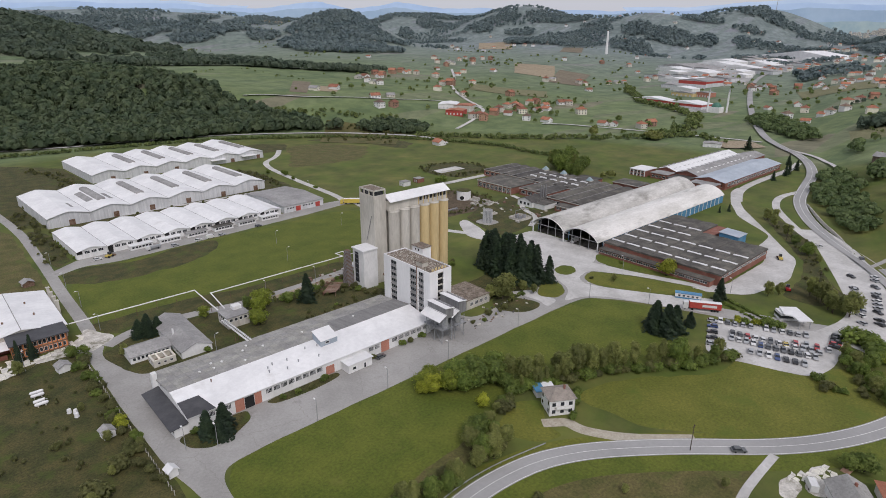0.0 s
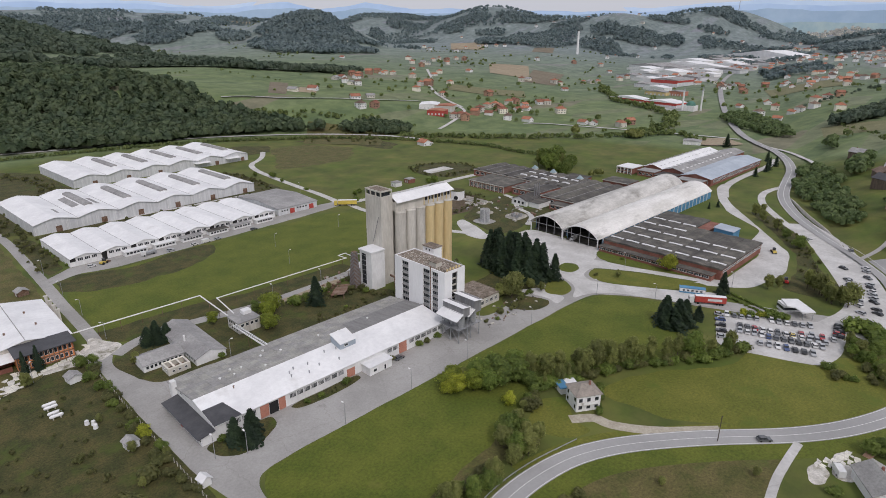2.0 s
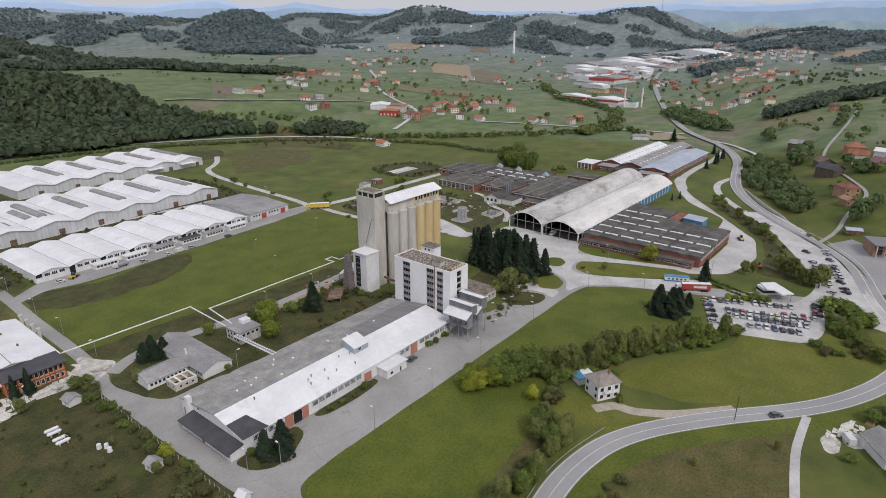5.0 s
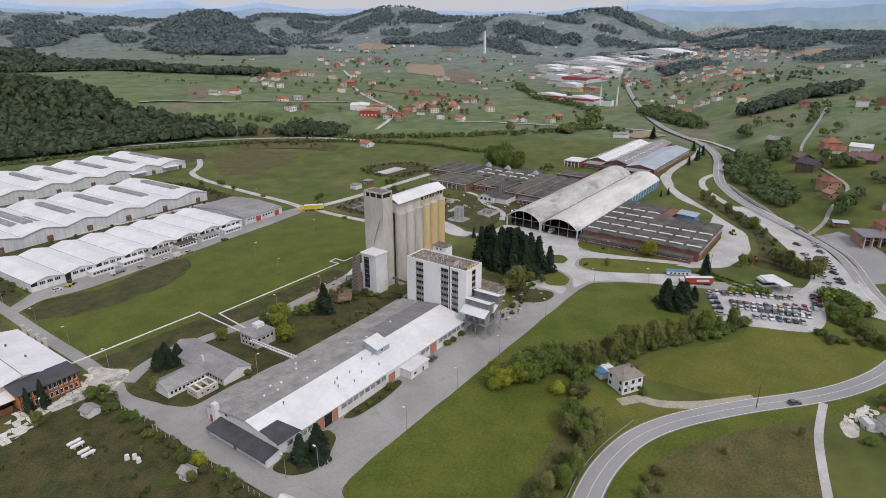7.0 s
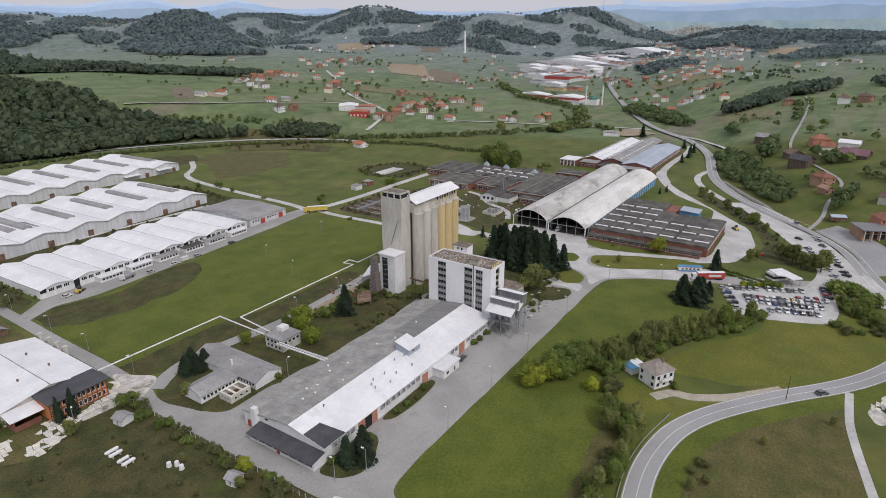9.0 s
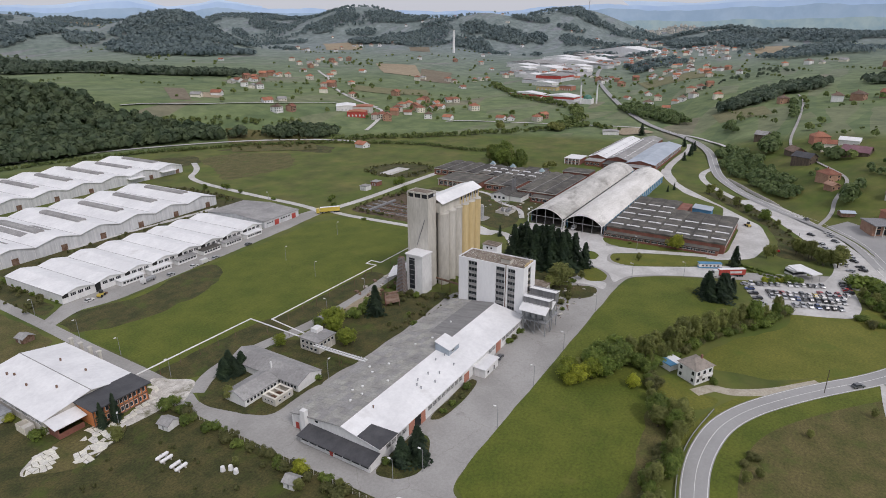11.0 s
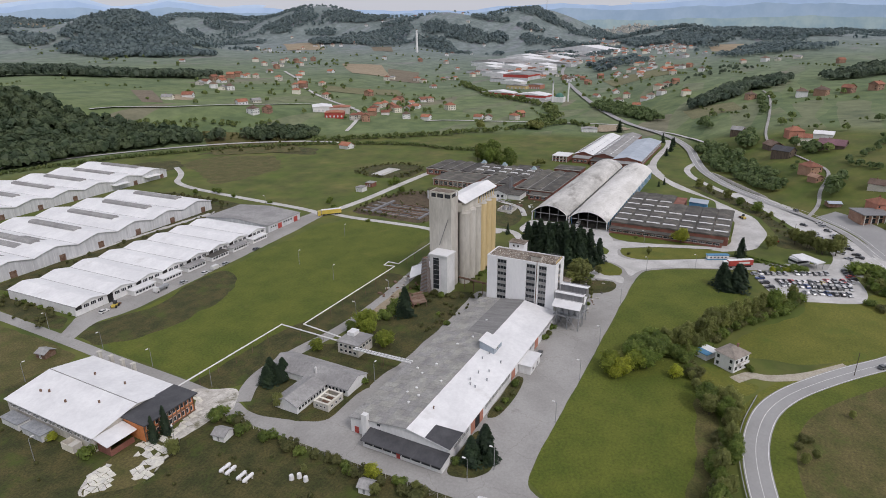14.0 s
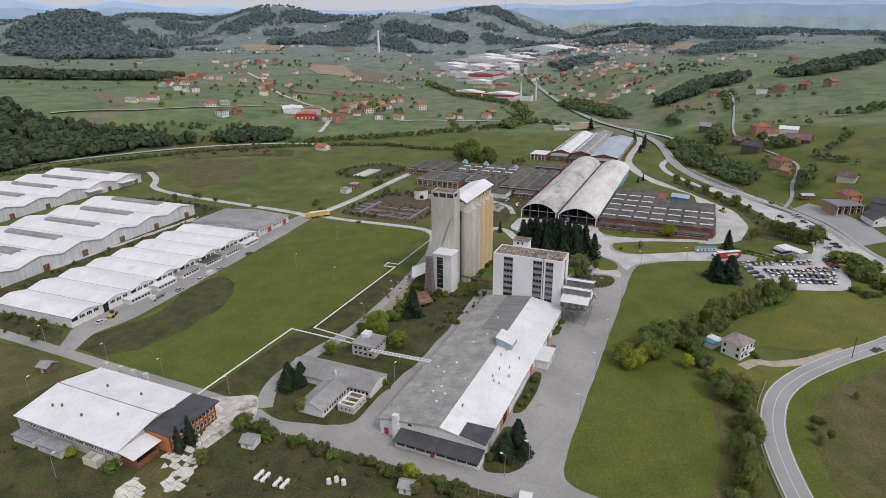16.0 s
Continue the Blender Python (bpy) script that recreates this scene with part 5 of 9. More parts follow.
sheet_roof(wh_, "roof", [(268, 91.6, 4.1), (288.4, 91.6, 4.1), (288.4, 98.5, 6.5), (268, 98.5, 6.5)], M_dark_roof)
sheet_roof(wh_, "roof", [(268, 98.52, 6.48), (288.4, 98.52, 6.48), (288.4, 105.4, 4.1), (268, 105.4, 4.1)], M_dark_roof)
slab(wh_, "wing", 270.5, 284, 82.5, 91.4, 0, 3.6, M_white_wall)
slab(wh_, "wing_roof", 270.2, 284.3, 82.2, 91.5, 3.6, 3.9, M_dark_roof)
windows(wh_, "x-", 268.5, 93.5, 103.5, 1.2, 3.2, 3, 0.6)
for k in range(3):
    part("flue", S().tube(281 + k * 2.6, 94.5, 4, 13.6, 0.42, n=10), M_dark_sheet, wh_)
stk = thing("storage_silo", ID, "small ribbed steel storage silo", "silo")
part("drum", S().tube(222, 90, 0, 8.2, 3.0, n=20), M_steel, stk)
for k in range(20):
    a = 2 * math.pi * k / 20
    part("rib", S().box(222 + 3.0 * math.cos(a) - 0.08, 222 + 3.0 * math.cos(a) + 0.08, 90 + 3.0 * math.sin(a) - 0.08, 90 + 3.0 * math.sin(a) + 0.08, 0, 8.3), M_grey_sheet, stk)
part("cap", S().tube(222, 90, 8.2, 8.9, 3.1, 0.6, n=20), M_grey_roof, stk)

# warehouses: scalloped gables, turned a little from the works
def warehouse(name, origin, turn, bays, pitch, depth, z_valley, z_peak, lantern, wall_mat, label):
    w = thing(name, pose(origin[0], origin[1], 0, 0, 0, turn), label, "warehouse", "white-roofed warehouses")
    L = bays * pitch
    for i in range(bays):
        x = i * pitch
        n = 8
        crown = [(x + pitch * (1 - k / n), z_valley + (z_peak - z_valley) * (1 - abs(2 * k / n - 1) ** 1.18)) for k in range(n + 1)]
        part("bay", S().profile_y([(x + 0.03, 0), (x + pitch - 0.03, 0)] + [(min(max(a, x + 0.03), x + pitch - 0.03), z - 0.25) for a, z in crown], 0.3, depth - 0.3), wall_mat, w, "sheet-clad bay")
        up = [(a, z) for a, z in crown]
        part("roof", S().profile_y([(a, z - 0.2) for a, z in crown[::-1]] + up, -0.5, depth + 0.4), M_white_roof, w, "white sheet roof")
        part("valley_gutter", S().box(x - 0.14, x + 0.14, -0.45, depth + 0.35, z_valley - 0.05, z_valley + 0.05), M_grey_roof, w)
        if lantern and 0 < i < bays - (1 if lantern == 1 else 2) + 1:
            xm = x + pitch * 0.5
            part("roof_lantern", S().profile_y([(xm - 2.6, z_peak - 0.5), (xm + 2.6, z_peak - 0.5), (xm + 2.3, z_peak + 0.7), (xm, z_peak + 1.25), (xm - 2.3, z_peak + 0.7)], depth * 0.22, depth * 0.76), M_grey_roof, w, "grey glazed roof lantern")
    return w


w1 = warehouse("front_warehouse", (8.6, 187.0), 2.6, 8, 15.3, 47, 4.4, 6.1, 0, M_white_wall, "white-roofed warehouse with eight shallow bays")
w2 = warehouse("middle_warehouse", (8.4, 257.6), 3.0, 6, 24.6, 75, 6.4, 9.2, 1, M_grey_sheet, "large white-roofed warehouse with grey sheet walls")
w3 = warehouse("rear_warehouse", (60, 369), 3.4, 6, 25.2, 79, 6.4, 9.2, 1, M_grey_sheet, "large white-roofed warehouse with grey sheet walls")
gb = thing("grey_store", pose(133.5, 193.4, 0, 0, 0, 2.6), "low grey-roofed store with red doors", "store building")
part("body", S().profile_x([(0, 0), (50, 0), (50, 4.2), (25, 6.0), (0, 4.6)], 0, 31), M_grey_sheet, gb)
sheet_roof(gb, "roof", [(-0.4, -0.5, 4.7), (31.5, -0.5, 4.7), (31.5, 25, 6.25), (-0.4, 25, 6.25)], M_grey_roof)
sheet_roof(gb, "roof", [(-0.4, 25.02, 6.24), (31.5, 25.02, 6.24), (31.5, 50.4, 4.4), (-0.4, 50.4, 4.4)], M_grey_roof)
for x in (9, 24.5):
    slab(gb, "gate_leaf", x, x + 3.6, -0.14, -0.02, 0.1, 3.4, M_red, "red door")
windows(gb, "y-", 0, 2, 8, 2.2, 3.4, 3, 0.7)
windows(gb, "y-", 0, 14, 23, 2.2, 3.4, 4, 0.7)

for x0, x1, a, b in ((29.0, 33.2, 22, 50), (42.4, 45.2, 20, 38), (17.6, 19.2, 14, 26)):
    u = abs(2 * (((x0 + x1) / 2) % 24.6) / 24.6 - 1)
    z0 = 6.4 + 2.8 * (1 - abs(2 * (x0 % 24.6) / 24.6 - 1) ** 1.18)
    z1 = 6.4 + 2.8 * (1 - abs(2 * (x1 % 24.6) / 24.6 - 1) ** 1.18)
    part("roof_patch", S().solid([(x0, a, z0 + 0.05), (x1, a, z1 + 0.05), (x1, b, z1 + 0.05), (x0, b, z0 + 0.05)], [(x0, a, z0 + 0.12), (x1, a, z1 + 0.12), (x1, b, z1 + 0.12), (x0, b, z0 + 0.12)]), M_grey_roof, w2, "grey-brown patch of missing sheets")

# orange office hall
oh = thing("orange_hall", ID, "wide white-roofed hall with an orange timber-framed office front", "factory hall")
part("body", S().profile_y([(-44.4, 0), (-14.9, 0), (-14.9, 5.0), (-29.6, 7.6), (-44.4, 5.0)], 95.6, 139.2), M_concrete, oh)
sheet_roof(oh, "roof", [(-45, 95, 5.2), (-29.6, 95, 8.0), (-29.6, 139.8, 8.0), (-45, 139.8, 5.2)], M_white_roof)
sheet_roof(oh, "roof", [(-29.58, 95, 7.98), (-14.4, 95, 5.2), (-14.4, 139.8, 5.2), (-29.58, 139.8, 7.98)], M_white_roof)
slab(oh, "ridge_cap", -29.72, -29.46, 95, 139.8, 7.95, 8.1, M_grey_roof)
windows(oh, "x-", -44.4, 97, 138, 2.8, 4.3, 10, 0.85, panes=5)
slab(oh, "office", -34.6, -16.6, 86.2, 95.4, 0, 6.4, M_orange, "orange painted office front")
slab(oh, "office_roof", -35.4, -15.8, 84.6, 95.5, 6.4, 6.8, M_slate, "dark overhanging flat roof")
for z0, z1 in ((0.9, 2.6), (3.9, 5.8)):
    windows(oh, "y-", 86.2, -34, -17.2, z0, z1, 11, 0.72)
for i in range(12):
    slab(oh, "stud", -34.7 + i * 1.62, -34.45 + i * 1.62, 85.9, 86.18, 0, 6.4, M_rust)
for z in (3.0, 0.2):
    slab(oh, "rail", -34.6, -16.6, 85.92, 86.16, z, z + 0.3, M_rust)
sheet_roof(oh, "lean_roof", [(-44.6, 89.2, 3.9), (-34.8, 89.2, 3.9), (-34.8, 95.4, 4.9), (-44.6, 95.4, 4.9)], M_white_roof, "white lean-to roof")
slab(oh, "lean_wall", -43.6, -43.3, 89.6, 95.5, 0, 3.8, M_brick)
slab(oh, "lean_wall", -43.3, -34.8, 94.8, 95.5, 0, 4.2, M_brick)
slab(oh, "lean_wall", -43.3, -36.0, 89.6, 89.9, 0, 1.8, M_brick)
for y in (138, 131.4, 125.3, 119.4):
    slab(oh, "vent_box", -13.7, -12.6, y - 0.55, y + 0.55, 0, 6.6, M_concrete, "square concrete vent shaft")
    slab(oh, "vent_cap", -13.9, -12.4, y - 0.75, y + 0.75, 6.6, 6.85, M_concrete)
for y0, y1, mm in ((126, 135, M_white_wall), (114, 124, M_grey_sheet)):
    slab(oh, "shed", -49.0, -45.2, y0, y1, 0, 2.4, mm)
    slab(oh, "shed_roof", -49.3, -45.1, y0 - 0.3, y1 + 0.3, 2.4, 2.6, M_steel)
for x, y in ((-38, 131), (-37, 128), (-24, 124), (-23, 110), (-38, 118), (-34, 107)):
    z = 5.2 + (x + 45) * 0.182 if x < -29.6 else 8 - (x + 29.6) * 0.182
    part("roof_vent", S().tube(x, y, z, z + 0.8, 0.35, n=8), M_rust, oh)

# chimney of the far plant
ch = thing("chimney", pose(1741, 1008, float(land(1741, 1008)) - 2), "tall pale concrete chimney stack", "chimney")
part("shaft", S().tube(0, 0, 0, 74, 4.6, 2.8, n=16), M_white_wall, ch)
part("cap", S().tube(0, 0, 74, 75.5, 3.0, n=16), M_rust, ch)
# ---- trees, hedges and woods ----
def quad_cloud(name, centres, normals, sizes, rng, aspect=0.7):
    """Many small leaf clumps: one bent quad each."""
    k = len(centres)
    up = rng.normal(size=(k, 3))
    n = normals / np.linalg.norm(normals, axis=1, keepdims=True)
    u = np.cross(n, up)
    u /= np.linalg.norm(u, axis=1, keepdims=True) + 1e-9
    v = np.cross(n, u)
    a, b = u * sizes[:, None] * 0.5, v * sizes[:, None] * 0.5 * aspect
    bend = n * sizes[:, None] * 0.12
    q = np.stack([centres - a - b - bend, centres + a - b, centres + a + b - bend, centres - a + b], 1)
    me = bpy.data.meshes.new(name)
    me.vertices.add(4 * k)
    me.vertices.foreach_set("co", q.reshape(-1))
    me.loops.add(4 * k)
    me.loops.foreach_set("vertex_index", np.arange(4 * k, dtype=np.int32))
    me.polygons.add(k)
    me.polygons.foreach_set("loop_start", np.arange(0, 4 * k, 4, dtype=np.int32))
    me.update(calc_edges=True)
    return me


def ball(rng, k):
    p = rng.normal(size=(k, 3))
    return p / np.linalg.norm(p, axis=1, keepdims=True)


def broadleaf(name, m, mtl, label, seed, height=8.0, spread=3.0, leaves=2900, clear=0.08, leaf=0.44):
    rng = np.random.default_rng(seed)
    t = thing(name, m, label, "tree")
    tr = S().tube(0, 0, -0.3, height * 0.55, 0.17, 0.08, n=7)
    for i in range(6):
        a, z = rng.uniform(0, 6.28), height * rng.uniform(0.22, 0.5)
        r = spread * rng.uniform(0.45, 0.8)
        tr.rod((0, 0, z), (r * math.cos(a), r * math.sin(a), z + height * rng.uniform(0.15, 0.3)), 0.05, 5)
    part("trunk", tr, M_bark, t)
    # the crown is a heap of uneven lobes, each a shell of small leaf clumps, with sky between them
    lobes = 34
    f = (np.arange(lobes) + rng.uniform(0, 1, lobes)) / lobes
    a = np.arange(lobes) * 2.4 + rng.uniform(-0.6, 0.6, lobes)
    girth = np.sin(np.pi * (0.16 + 0.72 * f)) ** 0.8
    far = spread * girth * rng.uniform(0.15, 0.92, lobes)
    size = spread * rng.uniform(0.20, 0.46, lobes) * (0.55 + 0.5 * girth)
    low = np.stack([np.cos(a) * far, np.sin(a) * far, height * (clear + 0.10 + (0.78 - clear) * f)], 1)
    share = (size ** 2 / (size ** 2).sum() * leaves).astype(int) + 8
    c, nn = [], []
    for o, r, k in zip(low, size, share):
        d = ball(rng, k)
        d[:, 2] = np.where(d[:, 2] < -0.35, -d[:, 2], d[:, 2])
        rough = 1 + 0.22 * np.sin(d[:, 0] * 5 + o[2] * 3) * np.cos(d[:, 1] * 6 + o[0]) + rng.normal(size=k) * 0.24
        c.append(o + d * (r * rough)[:, None] * np.array([1, 1, 0.95 * height / (2.6 * spread)]) ** np.array([1, 1, 0.5]))
        nn.append(d * 0.9 + (o - np.array([0, 0, height * 0.5])) / spread * 0.5 + np.array([0, 0, 0.25]) + rng.normal(size=d.shape) * 0.34)
    c, nn = np.concatenate(c), np.concatenate(nn)
    c[:, 2] = np.clip(c[:, 2], 0.15, None)
    part("crown", quad_cloud("crown", c, nn, rng.uniform(0.6, 1.3, len(c)) * leaf, rng), mtl, t)
    return t


def fir(name, m, label, seed, height=10.0, spread=2.7, leaves=2300):
    rng = np.random.default_rng(seed)
    t = thing(name, m, label, "fir tree")
    part("trunk", S().tube(0, 0, -0.3, height * 0.95, 0.2, 0.03, n=7), M_bark, t)
    tiers = 16
    tier = rng.integers(0, tiers, leaves)
    f = np.clip((tier / tiers) ** 1.08 + rng.normal(size=leaves) * 0.008, 0, 1)
    branch = rng.integers(0, 9, leaves)
    a = branch * 0.698 + tier * 0.41 + rng.normal(size=leaves) * 0.15
    long_ = 0.86 + 0.28 * np.sin(branch * 2.1 + tier * 1.7)
    t_ = rng.uniform(0.12, 1.0, leaves) ** 0.65
    r = spread * (1 - f) ** 0.9 * long_ * t_ + 0.08
    z = height * (0.05 + 0.93 * f) - r * 0.30 + rng.normal(size=leaves) * 0.10
    c = np.stack([r * np.cos(a), r * np.sin(a), z], 1)
    nn = np.stack([np.cos(a) * 0.6, np.sin(a) * 0.6, np.full(leaves, 0.85)], 1) + rng.normal(size=(leaves, 3)) * 0.22
    part("crown", quad_cloud("crown", c, nn, rng.uniform(0.5, 1.0, leaves) * 0.66, rng, 0.55), M_fir, t)
    return t


def bush(name, m, mtl, label, seed, spread=2.2, height=2.6, leaves=760):
    rng = np.random.default_rng(seed)
    t = thing(name, m, label, "bush")
    st = S()
    for i in range(5):
        a = rng.uniform(0, 6.28)
        st.rod((0, 0, -0.1), (spread * 0.5 * math.cos(a), spread * 0.5 * math.sin(a), height * 0.6), 0.04, 5)
    part("stem", st, M_bark, t)
    c, nn = [], []
    for i in range(7):
        a, q = rng.uniform(0, 6.28), rng.uniform(0, 0.65)
        o = np.array([spread * q * math.cos(a), spread * q * math.sin(a), height * rng.uniform(0.35, 0.62)])
        d = ball(rng, leaves // 7)
        c.append(o + d * np.array([spread * 0.5, spread * 0.5, height * 0.42]) * rng.uniform(0.6, 1.05, (len(d), 1)))
        nn.append(d + np.array([0, 0, 0.4]) + rng.normal(size=d.shape) * 0.25)
    c, nn = np.concatenate(c), np.concatenate(nn)
    c[:, 2] = np.clip(c[:, 2], 0.08, None)
    part("foliage", quad_cloud("foliage", c, nn, rng.uniform(0.6, 1.3, len(c)) * 0.38, rng), mtl, t)
    return t


KINDS = {
    "green": (lambda m, s: broadleaf("broadleaf_tree", m, M_leaf, "green broadleaf tree with a loose crown", s), 8.0, 3),
    "olive": (lambda m, s: broadleaf("broadleaf_tree", m, M_leaf_olive, "thinning olive-brown broadleaf tree in autumn", s, leaves=2200, spread=2.4, clear=0.1, leaf=0.40), 8.0, 3),
    "yellow": (lambda m, s: broadleaf("broadleaf_tree", m, M_leaf_yellow, "bright yellow-green autumn tree", s, spread=3.4), 8.0, 2),
    "lime": (lambda m, s: broadleaf("broadleaf_tree", m, M_leaf_lime, "lime-green tree turning yellow in autumn", s, spread=3.3), 8.0, 2),
    "poplar": (lambda m, s: broadleaf("broadleaf_tree", m, M_leaf_olive, "slender pale olive poplar losing its leaves", s, spread=1.7, leaves=1700, clear=0.14, leaf=0.38), 9.0, 3),
    "fir": (lambda m, s: fir("fir_tree", m, "dark green conical fir tree", s), 10.0, 3),
    "bush": (lambda m, s: bush("bush", m, M_leaf, "rounded green bush in rough grass", s), 2.6, 3),
    "bush_olive": (lambda m, s: bush("bush", m, M_leaf_scrub, "dry olive-brown bush in rough grass", s), 2.6, 3),
}
protos, plant_rng = {}, random.Random(4)


def plant(kind, x, y, height, wide=1.0, group=""):
    build, base, variants = KINDS[kind]
    v = plant_rng.randrange(variants)
    k = height / base
    m = Matrix.Translation((x, y, float(land(x, y)))) @ Matrix.Rotation(plant_rng.uniform(0, 6.28), 4, "Z") @ Matrix.Diagonal((k * wide, k * wide, k, 1))
    if (kind, v) not in protos:
        protos[kind, v] = ob = build(ID, 11 + 7 * v + len(kind))
        ob.matrix_basis = m
    else:
        src = protos[kind, v]
        keep = src.matrix_basis.copy()
        src.matrix_basis = ID
        ob = copy_thing(src, m)
        ob.matrix_basis = m
        src.matrix_basis = keep
    if group:
        tagged(ob, group=group)
    return ob


def row_of(kinds, pts, count, h0, h1, jitter, group, wide=1.0):
    """Trees or bushes strung along a line."""
    segs = [math.hypot(b[0] - a[0], b[1] - a[1]) for a, b in zip(pts, pts[1:])]
    for i in range(count):
        d = (i + plant_rng.uniform(0.2, 0.8)) / count * sum(segs)
        for s_, a, b in zip(segs, pts, pts[1:]):
            if d <= s_:
                x, y = a[0] + (b[0] - a[0]) * d / s_, a[1] + (b[1] - a[1]) * d / s_
                break
            d -= s_
        plant(plant_rng.choice(kinds), x + plant_rng.uniform(-jitter, jitter), y + plant_rng.uniform(-jitter, jitter), plant_rng.uniform(h0, h1), wide * plant_rng.uniform(0.85, 1.25), group)


# firs and trees inside the works
for x, y, h in ((1.3, -4.2, 9.6), (5.6, -6.6, 11.6), (3.6, -9.0, 6.4)):
    plant("fir", x, y, h, 1.5, "firs by the hall")
plant("fir", 73.4, 60.6, 14.5, 1.3)
for x, y, h in ((169, 40, 16), (166, 32, 19), (165, 25, 18), (164, 18, 19.5), (163, 11, 18), (168, 6, 17), (171, 12, 17), (172, 20, 18), (171, 29, 17), (160, 24, 16), (173, 2, 12), (160, 15, 16), (168, 36, 17), (163, 29, 17), (167, 15, 18), (168, 24, 18), (164, 37, 15), (161, 9, 14), (166, 21, 19), (170, 16, 16), (162, 20.5, 17), (169, 33, 16), (166, 9, 17)):
    plant("fir", x, y, h * 1.22, 1.2, "dark firs in the works garden")
plant("fir", 196, 62, 7.5, 0.9)
plant("fir", 190, 47, 6.5, 0.9)
for x, y, h in ((141, 3, 13), (147, 6, 11), (137, 7, 8), (157, -2, 5), (155, 3, 6)):
    plant("olive", x, y, h, 1.15, "birches in the works garden")
for x, y, h in ((166, -64, 14), (168, -58, 13), (170.5, -65, 12.5), (164, -60, 11), (180, -67, 7)):
    plant("fir", x, y, h, 1.7, "firs by the car park")
plant("fir", 214, -64, 12.0, 1.2)
plant("yellow", 224.6, -32.5, 9.0, 1.15)
plant("olive", 197, -19.5, 5, 0.9)
plant("olive", 236, -77, 8, 0.9)
plant("olive", 241, -80, 7, 0.9)
for x, y, k, h in ((-1, 0, "bush", 2.0), (33, -1.6, "bush", 1.8), (38, -2.4, "bush_olive", 1.6), (44, -1.4, "bush", 2.2), (28, -1.5, "bush", 1.6), (66, -0.4, "bush_olive", 1.8), (80, 0.2, "bush", 2.2), (84, 0.0, "bush_olive", 2.4), (90, 0.3, "bush", 2.2), (222, -8, "bush", 1.6), (192, -10, "bush_olive", 1.6)):
    plant(k, x, y, h)
for x, y, h in ((6, 76, 8.0), (10, 78, 8.6), (13, 75, 7.6), (9, 73.5, 7.0)):
    plant("fir", x, y, h, 1.8, "dark spruces by the offices")
plant("lime", 32, 75, 5.6, 1.1)
plant("lime", 55, 68, 9.2, 1.3)
plant("lime", 52, 65, 7.2, 1.2)
plant("lime", 46, 53.5, 7.6, 1.15)
plant("green", 50, 72, 6.0, 1.0)
plant("olive", -3, 63, 5.6, 1.1)
plant("bush", 22, 46.5, 2.4)
for x, y, k, h in ((-18, 75, "green", 5.2), (-14, 77, "bush", 2.8), (-35, 74, "olive", 6.0), (-33.2, 84.6, "fir", 9.5), (-28.9, 84.6, "fir", 10.5), (-46.5, 96, "bush", 3.2), (-47, 112, "yellow", 3.2), (-17, 17, "yellow", 5.0), (-22, 13, "olive", 4.2), (-15.5, 4, "olive", 3.6), (-24, 35, "olive", 3.4), (-34, 20, "bush_olive", 2.0)):
    plant(k, x, y, h, 0.8 if k == "fir" else 1.1)
row_of(("bush_olive", "bush_olive", "bush_olive", "bush"), [(-17, 74), (-16.5, 40), (-16.5, 8), (-17, -16)], 34, 1.4, 3.2, 1.8, "scrub along the fence", 0.95)
row_of(("olive", "bush_olive", "poplar"), [(-30, 5), (-24, -8), (-40, -20), (-60, 0)], 12, 2.5, 5.0, 5, "young trees in the rough grass")
row_of(("bush_olive", "bush"), [(70, 42), (100, 50), (92, 66), (66, 70)], 14, 1.2, 2.6, 3, "scrub in the silo yard")
row_of(("bush", "bush_olive"), [(118, 50), (150, 48.5), (158, 56)], 9, 1.2, 2.6, 1.2, "scrub at the silo's foot")
row_of(("bush",), [(9, 186), (7, 215), (8, 240)], 8, 1.5, 2.6, 0.8, "scrub by the warehouse")
for x, y, h in ((189, 294, 4.5), (186, 276, 3.4), (190, 300, 4), (186, 240, 2.2), (209, 204, 3.6), (196, 191, 2.4), (253, 171, 5), (181, 310, 4)):
    plant("green" if h > 3 else "bush", x, y, h, 1.3)

# field edge: the big bushes, the hedge and the garden trees
for x, y, k, h, w in ((66.5, -28.5, "lime", 7.0, 1.1), (67, -32.5, "yellow", 7.6, 1.15), (70, -27.5, "lime", 7.4, 1.1), (64.5, -30.5, "yellow", 5.0, 1.2), (72, -35.5, "lime", 8.2, 1.1), (77, -34.5, "green", 10.4, 1.15), (81, -39.5, "green", 11.0, 1.2), (76, -39.5, "green", 8.6, 1.15), (84, -35.5, "green", 9.6, 1.15), (87, -42, "green", 10.0, 1.15), (91, -38, "green", 9.4, 1.1), (94, -43, "olive", 9.0, 1.1), (88, -47, "green", 6.0, 1.2), (96, -48, "olive", 10.5, 1.0), (73, -30, "olive", 6.6, 1.0)):
    plant(k, x, y, h, w, "big bushes in the field")
row_of(("poplar", "olive", "poplar", "olive", "green"), [(88, -50), (104, -56), (122, -63), (136, -71), (150, -81), (164, -89)], 18, 7.0, 13.0, 1.0, "hedge between the fields", 0.72)
row_of(("bush", "bush_olive", "bush"), [(86, -50), (104, -57.5), (122, -65), (136, -74), (150, -84), (170, -93)], 36, 2.4, 4.4, 1.2, "hedge between the fields", 1.0)
row_of(("green", "olive", "bush_olive"), [(82, -53), (70, -57), (64, -65)], 8, 2.5, 5.0, 1.5, "garden hedge")
row_of(("olive", "olive", "green"), [(66, -66), (50, -69), (36, -68.5), (20, -69), (4, -66), (-8, -64)], 20, 5.0, 9.5, 2.2, "thicket beside the road", 0.8)
